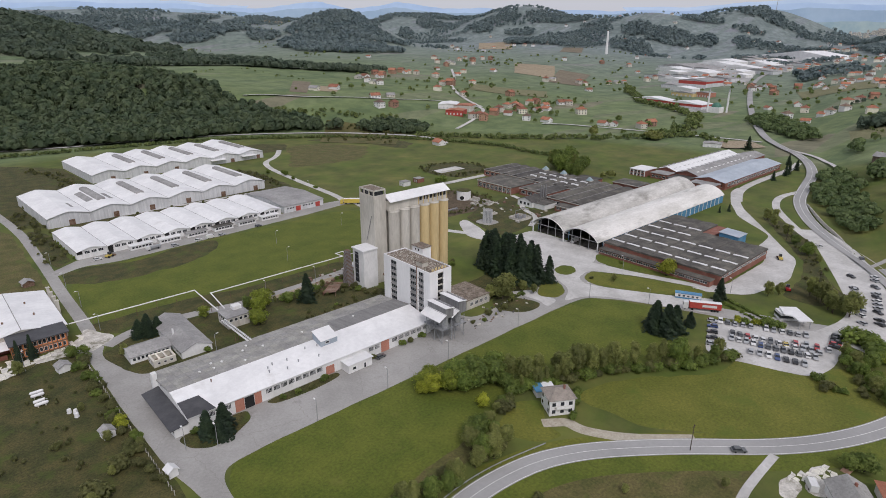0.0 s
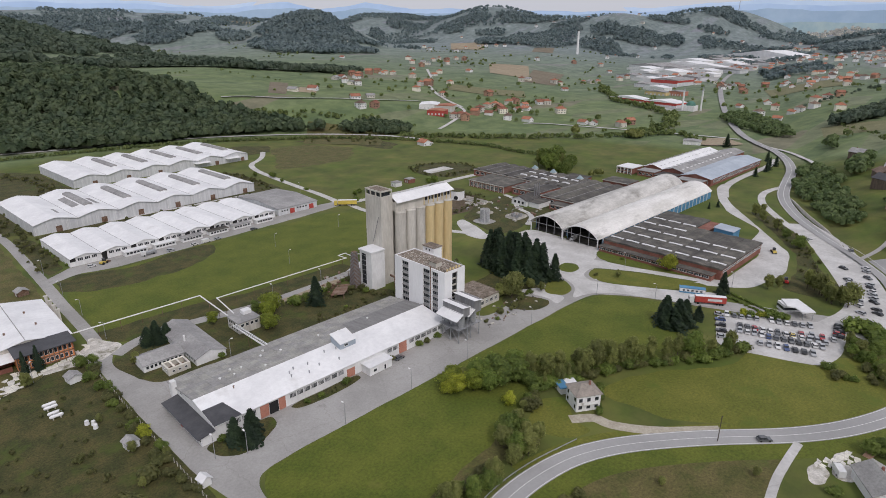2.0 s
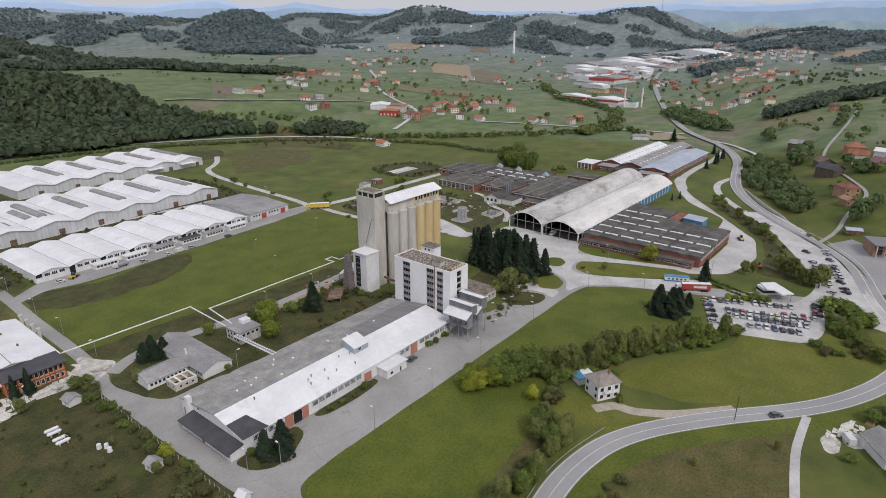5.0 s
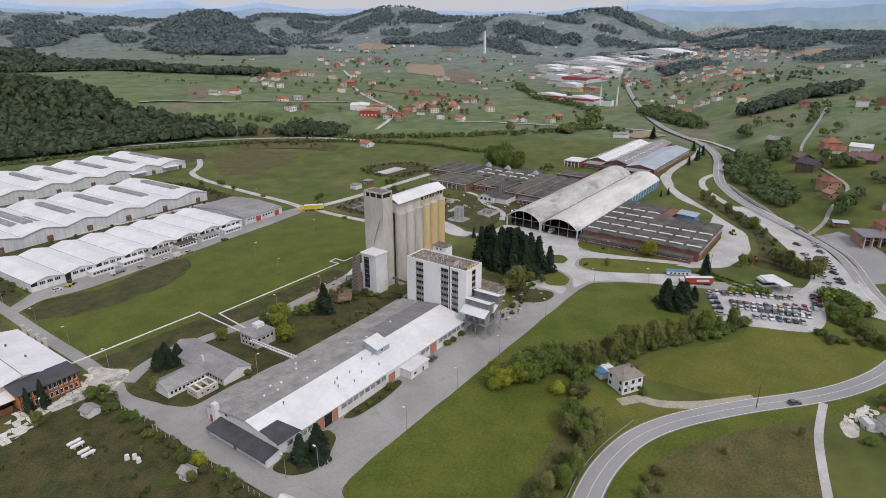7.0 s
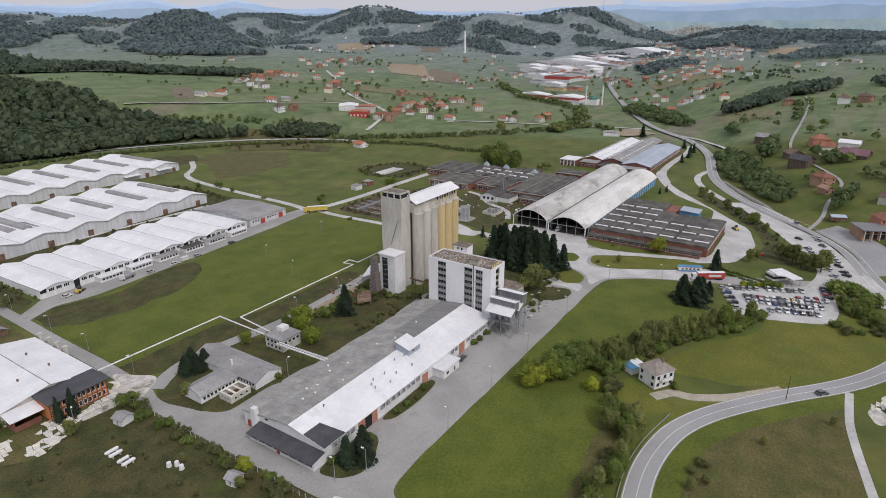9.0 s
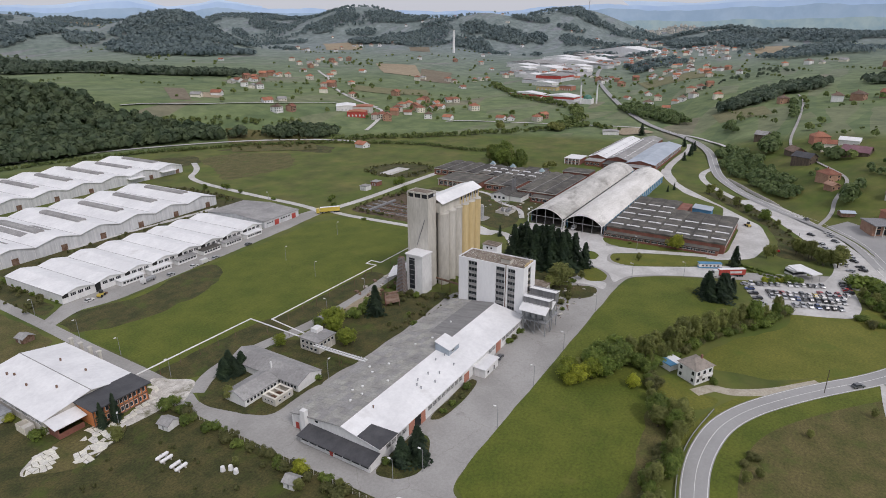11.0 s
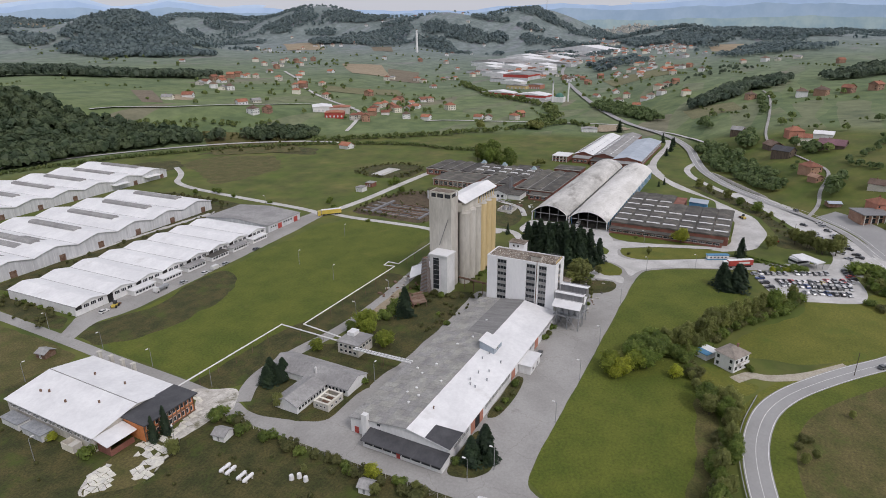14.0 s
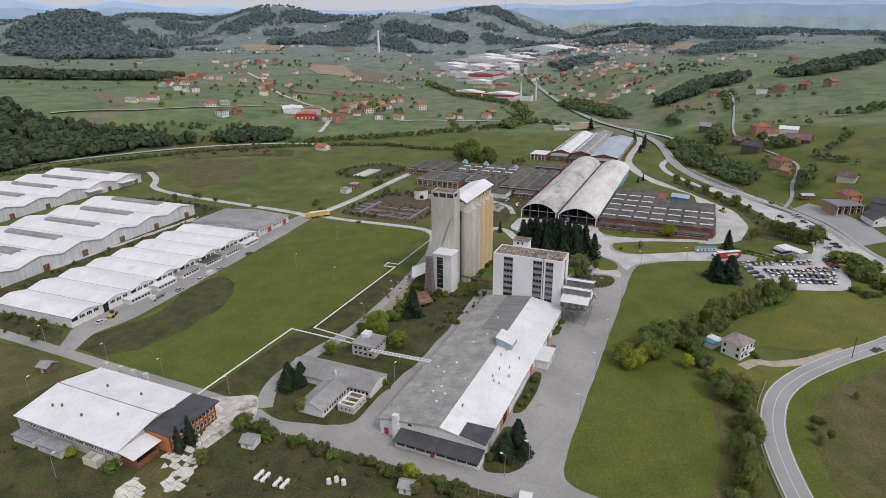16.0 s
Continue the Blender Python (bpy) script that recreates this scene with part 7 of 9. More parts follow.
pipeline([(-13.6, 96.4, 4.6), (36.4, 96.2, 4.6), (35.9, 67.8, 4.4)], 0.27, "white lagged heating pipe on thin steel posts")
pipeline([(38.6, 67.8, 4.4), (40.6, 88.4, 4.6), (111.2, 89.2, 4.4), (110.6, 95.0, 4.4), (115.2, 95.4, 4.4), (115.2, 89.4, 4.4), (158, 90.6, 4.2)], 0.26, "white lagged heating pipe with an expansion loop")
pipeline([(33.0, 58.2, 4.6), (32.6, 34.0, 5.6)], 0.34, "white lagged pipe to the hall roof", 12)
pipeline([(34.2, 58.2, 4.6), (33.8, 34.0, 5.6)], 0.34, "white lagged pipe to the hall roof", 12)
for k in range(16):
    y = 35 + k * 1.45
    z = 5.6 - (y - 34) * 0.041
    part("tie", S().box(32.5, 34.3, y, y + 0.14, z + 0.2, z + 0.42), M_steel, [o for o in scene.objects if o.name.startswith("heating_pipe")][-1])
for y, L in ((55.8, 4.1), (53.6, 4.0), (49.4, 4.2), (47.1, 4.0)):
    t_ = thing("gas_tank", pose(-34.8, y, 0), "white horizontal gas tank on two saddles", "tank", "white gas tanks")
    tank = S()
    prof = [(0.0, 0.22), (0.2, 0.45), (0.45, 0.54), (L - 0.45, 0.54), (L - 0.2, 0.45), (L, 0.22)]
    n = 12
    rings_ = [[(x, r * math.cos(6.2832 * i / n), 0.95 + r * math.sin(6.2832 * i / n)) for i in range(n)] for x, r in prof]
    for a, b in zip(rings_, rings_[1:]):
        for i in range(n):
            tank.face(a[i], a[(i + 1) % n], b[(i + 1) % n], b[i])
    tank.face(*rings_[0][::-1]).face(*rings_[-1])
    part("drum", tank, M_white_roof, t_)
    for x in (0.8, L - 1.1):
        slab(t_, "saddle", x, x + 0.3, -0.6, 0.6, 0, 0.7, M_concrete)
    part("valve_dome", S().tube(L / 2, 0, 1.45, 1.7, 0.16, n=8), M_steel, t_)
for x, y in ((-27.1, 36.8), (-25.6, 35.3), (-25.8, 32.9)):
    solo("drum", S().tube(0, 0, 0, 1.4, 0.75, 0.6, n=12), M_white_wall, "pale weathered drum standing in the grass", "drum", "drums in the grass", m=pose(x, y, 0))
for x, y, s_, mm, rr, la in ((-22.4, 67.4, 4.2, M_white_wall, M_grey_roof, "small white hut with a grey gable roof"), (-21.2, 16, 3.4, M_white_wall, M_grey_roof, "small weathered hut under a tree"), (-17.4, 165.2, 4.6, M_rust, M_grey_roof, "old brown shed in the meadow"), (-13, -14.5, 2.6, M_white_wall, M_white_roof, "small white booth by the works road")):
    h_ = thing("hut", pose(x, y, 0, 0, 0, 8), la, "hut")
    gable_y(h_, -s_ / 2, s_ / 2, -s_ / 2, s_ / 2, 2.2, 3.2, mm, rr)
    windows(h_, "x-", -s_ / 2, -0.5, 0.5, 0.1, 1.9, 1, 0.9, name="door", material=M_steel)
cb = thing("container", pose(-48, 100.6, 0, 0, 0, 0), "pale open container box beside the hall", "container")
walls(cb, 0, 3.0, 0, 5.4, 0, 2.4, M_house_wall, 0.15)
slab(cb, "floor", 0.15, 2.85, 0.15, 5.25, 0, 0.3, M_rust)
slab(cb, "roof_strip", 0, 3.0, 0, 2.2, 2.4, 2.5, M_house_wall)

# filter beds and basins behind the silo
fb = thing("filter_beds", ID, "old concrete filter beds with long narrow channels", "filter beds")
slab(fb, "floor", 196, 229, 124, 172, 0.0, 0.12, M_bed)
beds = random.Random(9)
for i in range(9):
    y = 126.0
    while y < 159:
        n_ = min(160, y + beds.uniform(4, 12))
        x, h_ = 199 + i * 3.0 + beds.uniform(-0.35, 0.35), beds.uniform(0.35, 1.0)
        part("channel_wall", S().solid([(x, y, 0.1), (x + 0.6, y, 0.1), (x + 0.6, n_, 0.1), (x, n_, 0.1)], [(x, y, h_), (x + 0.5, y, h_ * 0.9), (x + 0.5, n_, h_), (x, n_, h_ * 0.85)]), (M_grey_roof, M_dark_sheet, M_rust)[i % 3], fb)
        y = n_ + beds.choice((0.3, 0.3, 1.5, 3.0))
    slab(fb, "channel_bed", 199.9 + i * 3.0, 201.6 + i * 3.0, 126, 160, 0.12, 0.2, M_rust if i % 3 == 0 else M_bed)
slab(fb, "gangway", 197, 228, 161, 163, 0.1, 1.2, M_dark_sheet)
slab(fb, "gangway", 197, 228, 124, 125.6, 0.1, 1.0, M_dark_sheet)
for i in range(4):
    slab(fb, "basin_wall", 199 + i * 7, 199.6 + i * 7, 163.5, 171, 0.1, 1.0, M_grey_roof)
bs = thing("round_basin", pose(250, 141, 0), "round pale concrete water basin", "basin")
part("wall", S().tube(0, 0, 0, 6.6, 5.2, n=24), M_white_wall, bs)
part("lid", S().tube(0, 0, 6.6, 6.9, 5.45, 5.1, n=24), M_rough, bs, "mossy concrete lid")
door_ = part("door", S().tube(0, 0, -0.1, 0.15, 1.5, n=16), M_dark, bs)
door_.matrix_basis = pose(-4.4, -2.75, 1.9) @ pose(0, 0, 0, 0, -90, 0) @ pose(0, 0, 0, 32, 0, 0)
for x, y, w, d, h, mm, la in ((240, 198, 6.5, 6, 3.4, M_white_wall, "small white transformer hut"), (256, 200, 6.5, 6, 3.2, M_brick, "small red brick hut with a flat roof")):
    t_ = thing("works_hut", pose(x, y, 0), la, "hut")
    slab(t_, "body", 0, w, 0, d, 0, h, mm)
    slab(t_, "roof", -0.3, w + 0.3, -0.3, d + 0.3, h, h + 0.25, M_grey_roof)
    windows(t_, "x-", 0, 1, d - 1, 0.3, 2.2, 2, 0.5, name="door", material=M_steel)
tr_ = thing("transformer_station", ID, "grey outdoor transformers on a slab behind a low wall", "transformer station")
walls(tr_, 238.5, 249.5, 76.5, 86.5, 0, 1.5, M_concrete, 0.25)
for x, y in ((241.5, 79.5), (245.8, 79.8), (243.4, 83.6)):
    part("tank", S().box(x - 1.1, x + 1.1, y - 0.8, y + 0.8, 0.2, 2.6), M_steel, tr_)
    for q in (-1.35, 1.15):
        part("radiator", S().box(x + q, x + q + 0.2, y - 0.7, y + 0.7, 0.5, 2.3), M_grey_roof, tr_)
    for q in (-0.6, 0, 0.6):
        part("bushing", S().tube(x + q, y, 2.6, 3.4, 0.12, 0.05, n=6), M_rust, tr_)
for x in (239.2, 248.8):
    part("gantry_post", S().rod((x, 81.5, 0), (x, 81.5, 6.2), 0.14), M_steel, tr_)
part("gantry_beam", S().rod((239.2, 81.5, 6.1), (248.8, 81.5, 6.1), 0.12), M_steel, tr_)
for k, (x0, x1, y0, y1) in enumerate(((250, 254, 116, 136), (256, 258, 118, 138), (244, 247, 118, 128), (232, 240, 98, 101), (232, 240, 104, 106))):
    fo_ = thing("foundation", ID, "long bare concrete foundation in the weeds", "foundation", "old foundations behind the silo")
    walls(fo_, x0, x1, y0, y1, 0, 0.9 + 0.3 * (k % 2), M_concrete, 0.4)
    slab(fo_, "slab", x0 + 0.4, x1 - 0.4, y0 + 0.4, y1 - 0.4, 0, 0.3, M_rust if k % 2 else M_grey_roof)
pad = thing("concrete_pad", ID, "bare concrete foundation pad in the meadow", "foundation")
slab(pad, "slab", 294, 322, 214, 226, 0.0, 0.3, M_concrete_road)
slab(pad, "kerb", 296, 320, 216, 216.4, 0.3, 0.8, M_concrete)
rs = thing("ruined_shed", pose(88.5, 63, 0, 0, 0, 40), "collapsed low shed with a rusty red roof", "shed")
for k in range(5):
    part("roof_strip", S().solid([(-6 + k * 2.4, -3.2, 2.2 - 0.3 * (k % 3)), (-3.8 + k * 2.4, -3.2, 2.3 - 0.25 * (k % 2)), (-3.8 + k * 2.4, 3, 1.4), (-6 + k * 2.4, 3, 1.0 + 0.4 * (k % 2))], [(-6 + k * 2.4, -3.2, 2.3 - 0.3 * (k % 3)), (-3.8 + k * 2.4, -3.2, 2.4 - 0.25 * (k % 2)), (-3.8 + k * 2.4, 3, 1.5), (-6 + k * 2.4, 3, 1.1 + 0.4 * (k % 2))]), M_tile_brown if k % 2 else M_rust, rs)
for x, y in ((-6, -3), (6, -3), (-6, 3), (6, 3), (0, -3)):
    part("post", S().box(x - 0.15, x + 0.15, y - 0.15, y + 0.15, 0, 2.0), M_rust, rs)
part("wall", S().box(-6, 3, 2.9, 3.2, 0, 1.3), M_brick, rs)
sc = thing("scrap_heap", ID, "low heap of broken masonry and rusted steel", "rubble")
heap = random.Random(6)
for i in range(40):
    a, b = heap.uniform(84, 112), heap.uniform(64, 84)
    r_ = heap.uniform(0.3, 1.1)
    o_ = part("block", S().box(-r_, r_, -r_ * 0.6, r_ * 0.6, 0, r_ * 0.7), M_rust if i % 3 else M_concrete, sc)
    o_.matrix_basis = pose(a, b, 0.05, heap.uniform(-15, 15), heap.uniform(-10, 10), heap.uniform(0, 180))
pw = thing("conveyor_bridge", ID, "rusty pipe bridge between silo and mill", "conveyor")
part("beam", S().rod((111, 53.2, 5.4), (108, 33, 5.8), 0.5, 6), M_rust, pw)
for k in range(4):
    part("leg", S().rod((110.6 - k * 0.8, 50 - k * 5, 0), (110.6 - k * 0.8, 50 - k * 5, 5.2), 0.16), M_rust, pw)

db = thing("yard_debris", ID, "broken slabs and rubble on the old yard beside the mill", "rubble")
for i in range(46):
    a, b = heap.uniform(110, 150), heap.uniform(-9, 3)
    r_ = heap.uniform(0.2, 0.8)
    o_ = part("block", S().box(-r_, r_, -r_ * 0.5, r_ * 0.5, 0, r_ * 0.5), (M_rust, M_concrete, M_dark_roof)[i % 3], db)
    o_.matrix_basis = pose(a, b, 0.05, heap.uniform(-15, 15), heap.uniform(-10, 10), heap.uniform(0, 180))
sh = thing("pipe_yard", ID, "rusted pipes and concrete blocks stacked in the yard", "scrap")
for i in range(44):
    a, b = heap.uniform(234, 282), heap.uniform(64, 122)
    if 268 < a and 82 < b < 106:
        continue
    r_ = heap.uniform(0.4, 1.5)
    o_ = part("block", S().box(-r_, r_, -r_ * 0.5, r_ * 0.5, 0, r_ * 0.7), (M_rust, M_concrete, M_grey_roof, M_white_wall)[i % 4], sh)
    o_.matrix_basis = pose(a, b, 0.05, 0, 0, heap.uniform(0, 180))
# gate house, booth, fence, lamps
gh = thing("gate_house", ID, "white flat-roofed gate house with a canopy", "gate house")
part("body", S().prism([(217.5, -86.6), (223.5, -92.4), (219.4, -96.4), (213.6, -90.6)], 0, 3.4), M_white_wall, gh)
part("window_band", S().prism([(217.6, -86.4), (223.7, -92.4), (219.4, -96.7), (213.3, -90.6)], 1.2, 2.3), M_glass, gh)
part("roof", S().prism([(218.8, -87.6), (223.8, -92.8), (214.2, -102.6), (210.0, -98.6), (213.4, -94.8), (212.4, -92.0)], 3.5, 4.0), M_white_roof, gh)
for x, y in ((213.8, -101.8), (210.8, -98.8), (217.6, -98.4)):
    part("post", S().rod((x, y, 0), (x, y, 3.6), 0.15), M_steel, gh)
bt = thing("booth", pose(203.4, -48.2, 0, 0, 0, -63), "long blue and white container booth", "booth")
slab(bt, "body", 0, 11.2, -1.3, 1.3, 0.1, 2.5, M_white_wall)
slab(bt, "band", -0.03, 11.23, -1.33, 1.33, 0.1, 0.8, M_blue)
slab(bt, "roof", -0.2, 11.4, -1.5, 1.5, 2.5, 2.75, M_blue)
windows(bt, "y-", -1.3, 0.8, 10.4, 1.0, 2.0, 5, 0.6)


def lamp(x, y, h=8.0, turn=0.0, label="slim grey street lamp"):
    t_ = thing("street_lamp", pose(x, y, float(land(x, y)), 0, 0, turn), label, "street lamp", "works street lamps")
    part("pole", S().tube(0, 0, 0, h, 0.11, 0.07, n=6), M_steel, t_)
    part("arm", S().rod((0, 0, h - 0.05), (0.9, 0, h + 0.15), 0.05, 5), M_steel, t_)
    part("head", S().box(0.6, 1.5, -0.22, 0.22, h + 0.1, h + 0.3), M_white_wall, t_)


for x, y, r_ in ((-31.7, 153.5, 0), (-4.3, 150.5, 180), (-4.3, 122.1, 180), (-3.6, 186.6, 180), (-32.8, 75.6, 60), (-4.2, 92, 180), (-54.8, 108, 0), (-6.2, -6.5, 90), (1.4, -11.2, 90), (29.8, -19.9, 90), (57.6, -19.9, 90), (86, -19.9, 90), (126, -19.4, 90), (172, -22.7, 120), (186.7, -44.3, 120), (100.6, 141.7, 0), (91.8, 112.6, 0), (148.1, 147, 0), (178, 237, 90), (62, 78, 90), (88, 78, 90), (24, 43.5, 0), (214, -14, 90), (226, -64, 90)):
    lamp(x, y, 7.5, r_)
pole_spots = ((103.8, -105.4), (262, -90), (330, -52))
for x, y in pole_spots:
    t_ = thing("utility_pole", pose(x, y, float(land(x, y))), "dark wooden utility pole", "utility pole", "utility poles along the road")
    part("pole", S().tube(0, 0, 0, 9, 0.14, 0.1, n=6), M_bark, t_)
    part("crossarm", S().box(-0.9, 0.9, -0.06, 0.06, 8.3, 8.45), M_bark, t_)
fn = thing("wire_fence", ID, "wire fence on pale concrete posts", "fence")
for i in range(44):
    y = 76 - i * 2.3
    part("post", S().box(-15.3, -15.15, y - 0.08, y + 0.08, 0, 1.7), M_concrete, fn)
for z in (0.5, 1.0, 1.5):
    part("wire", S().rod((-15.22, 76, z), (-15.22, -23, z), 0.012, 4), M_steel, fn)

# ---- vehicles ----
def paint(name, c):
    m = mat(name, c, tuple(v * 1.12 for v in c), 2.0, 0.28, grain=0.04, fine=0.6)
    m.node_tree.nodes["Principled BSDF"].inputs["Coat Weight"].default_value = 0.6
    return m


CAR_PAINT = {"white": paint("car_white", (0.62, 0.62, 0.61)), "silver": paint("car_silver", (0.36, 0.37, 0.38)), "dark_grey": paint("car_grey", (0.09, 0.095, 0.10)), "black": paint("car_black", (0.018, 0.018, 0.02)), "red": paint("car_red", (0.36, 0.02, 0.02)), "blue": paint("car_blue", (0.03, 0.06, 0.17)), "yellow": paint("car_yellow", (0.58, 0.44, 0.09))}
M_tyre = mat("tyre_rubber", (0.015, 0.015, 0.015), (0.025, 0.025, 0.025), 0.5, 0.9)
car_protos, car_rng = {}, random.Random(12)


def car(x, y, turn, colour, van=False):
    m = pose(x, y, float(land(x, y)) + 0.08, 0, 0, turn)
    key = (colour, van)
    if key in car_protos:
        return copy_thing(car_protos[key], m)
    words = colour.replace("_", " ")
    t_ = thing("van" if van else "car", m, f"parked {words} {'delivery van' if van else 'passenger car'}", "van" if van else "car", "parked vehicles")
    L, W, H = (5.2, 1.0, 2.3) if van else (4.3, 0.88, 1.45)
    b = S()
    sill = [(-L / 2, 0.28), (L / 2, 0.28), (L / 2, 0.62), (L / 2 - 0.15, 0.78), (L * 0.24, 0.9), (-L / 2 + 0.1, 0.95), (-L / 2, 0.7)]
    if van:
        sill = [(-L / 2, 0.3), (L / 2, 0.3), (L / 2, 0.8), (L / 2 - 0.7, 1.15), (L / 2 - 1.3, H), (-L / 2 + 0.05, H)]
    b.profile_y(sill, -W, W)
    part("body", b, CAR_PAINT[colour], t_)
    if not van:
        cab = S()
        cab.solid([(-L / 2 + 0.15, -W + 0.04, 0.93), (L * 0.2, -W + 0.04, 0.9), (L * 0.2, W - 0.04, 0.9), (-L / 2 + 0.15, W - 0.04, 0.93)], [(-L / 2 + 0.65, -W + 0.2, H), (L * 0.03, -W + 0.2, H), (L * 0.03, W - 0.2, H), (-L / 2 + 0.65, W - 0.2, H)])
        part("glasshouse", cab, M_glass, t_)
        part("roof", S().box(-L / 2 + 0.62, L * 0.04, -W + 0.18, W - 0.18, H - 0.02, H + 0.04), CAR_PAINT[colour], t_)
    else:
        part("windscreen", S().box(L / 2 - 1.25, L / 2 - 0.75, -W + 0.1, W - 0.1, 1.3, 2.0), M_glass, t_)
    for sx in (-L * 0.3, L * 0.31):
        for sy in (-W + 0.06, W - 0.06):
            part("wheel", S().rod((sx, sy - 0.1, 0.31), (sx, sy + 0.1, 0.31), 0.31, 10), M_tyre, t_)
    car_protos[key] = t_
    return t_


def car_row(a, b, count, turn, skip=0.05):
    for i in range(count):
        f = i / (count - 1)
        if car_rng.random() > skip:
            car(a[0] + (b[0] - a[0]) * f + car_rng.uniform(-0.25, 0.25), a[1] + (b[1] - a[1]) * f, turn + car_rng.uniform(-4, 4) + (180 if car_rng.random() < 0.4 else 0), car_rng.choice(("white", "silver", "silver", "dark_grey", "black", "silver", "white", "blue", "white", "dark_grey", "silver", "red", "black")))


car_row((193.2, -74), (206.2, -103), 12, 24)
car_row((181.7, -83.7), (189.7, -111.6), 12, 24)
car_row((186.6, -82.0), (195.2, -111.4), 12, 24)
car_row((196.2, -102.5), (199.8, -113), 4, 24)
car_row((175.6, -90.5), (181.6, -110.6), 8, 24, 0.3)
car_row((190.8, -71.8), (171, -80.6), 5, -66)
car_row((214, -111.9), (204, -114), 5, -80)
car(192.2, -100.3, 24, "yellow")
car_row((291, -96), (236, -115), 8, 62, 0.3)
car_row((296, -104.6), (240, -120.4), 14, 62, 0.1)
car_row((274, -102), (250, -112), 4, 20, 0.3)
for x, y, c, v in ((69.1, 176.0, "white", False), (76, 176.2, "white", True), (83.2, 176.6, "silver", False), (107.4, 178.5, "dark_grey", False), (55.5, 176, "silver", False), (16.9, 180.6, "white", False), (231.5, 29, "white", True), (228, 8.4, "silver", False), (68, -1.8, "dark_grey", False)):
    car(x, y, 5 if x < 200 else 180, c, v)


car(113.9, -115.2, -44, "dark_grey")
car(322, -92.5, 28, "dark_grey")
car(330, -70, 30, "white")


def truck(m, cab_paint, load_paint, band, label):
    t_ = thing("articulated_truck", m, label, "truck")
    part("trailer", S().box(-13.4, -0.2, -1.25, 1.25, 1.1, 3.9), load_paint, t_)
    part("trailer_roof", S().box(-13.4, -0.2, -1.26, 1.26, 3.9, 4.0), M_white_roof, t_)
    if band:
        part("side_band", S().box(-11.5, -5.5, -1.28, 1.28, 1.9, 3.0), band, t_)
    part("cab", S().profile_y([(0.2, 0.5), (2.4, 0.5), (2.4, 1.9), (2.2, 3.4), (0.2, 3.6)], -1.22, 1.22), cab_paint, t_)
    part("windscreen", S().box(2.28, 2.42, -1.05, 1.05, 1.9, 2.9), M_glass, t_)
    part("chassis", S().box(-13.2, 2.2, -0.9, 0.9, 0.75, 1.1), M_dark, t_)
    for x in (-12, -10.8, -9.6, -1.6, 1.5):
        for y in (-1.05, 1.05):
            part("wheel", S().rod((x, y - 0.16, 0.5), (x, y + 0.16, 0.5), 0.5, 10), M_tyre, t_)


truck(pose(195.4, -58.6, 0.05, 0, 0, 124), CAR_PAINT["white"], M_red, CAR_PAINT["white"], "white truck with a red and white trailer")
truck(pose(176.5, 187.0, 0.12, 0, 0, 139), CAR_PAINT["yellow"], CAR_PAINT["yellow"], None, "yellow articulated truck on the works road")
lor = thing("flatbed_lorry", pose(44.4, 178.4, 0.05, 0, 0, 8), "white lorry with a grey open bed", "lorry")
part("cab", S().profile_y([(-3.6, 0.5), (-1.8, 0.5), (-1.8, 2.6), (-3.3, 2.6), (-3.6, 1.6)], -1.1, 1.1), CAR_PAINT["white"], lor)
part("bed", S().box(-1.6, 4.2, -1.2, 1.2, 1.0, 1.9), M_steel, lor)
for x in (-2.8, 2.6):
    for y in (-1.0, 1.0):
        part("wheel", S().rod((x, y - 0.15, 0.45), (x, y + 0.15, 0.45), 0.45, 10), M_tyre, lor)
for x, y, c, la in ((23.0, 181.4, "yellow", "yellow wheel loader on the yard"), (292, -62, "yellow", "yellow wheel loader on the yard"), (250.4, -80.4, "red", "red dump truck beside the lawn")):
    t_ = thing("wheel_loader", pose(x, y, 0.05, 0, 0, 30), la, "loader")
    part("body", S().profile_y([(-2.4, 0.7), (1.2, 0.7), (1.4, 1.3), (-0.4, 1.6), (-2.4, 1.7)], -0.9, 0.9), CAR_PAINT[c], t_)
    part("cabin", S().box(-0.6, 0.7, -0.7, 0.7, 1.4, 2.9), M_glass, t_)
    part("bucket", S().profile_y([(2.0, 0.1), (3.2, 0.1), (3.0, 0.9), (2.2, 1.0)], -1.2, 1.2), M_rust, t_)
    part("arm", S().rod((0.9, 0, 1.2), (2.3, 0, 0.7), 0.16), CAR_PAINT[c], t_)
    for sx in (-1.6, 0.9):
        for sy in (-0.95, 0.95):
            part("wheel", S().rod((sx, sy - 0.25, 0.65), (sx, sy + 0.25, 0.65), 0.65, 10), M_tyre, t_)

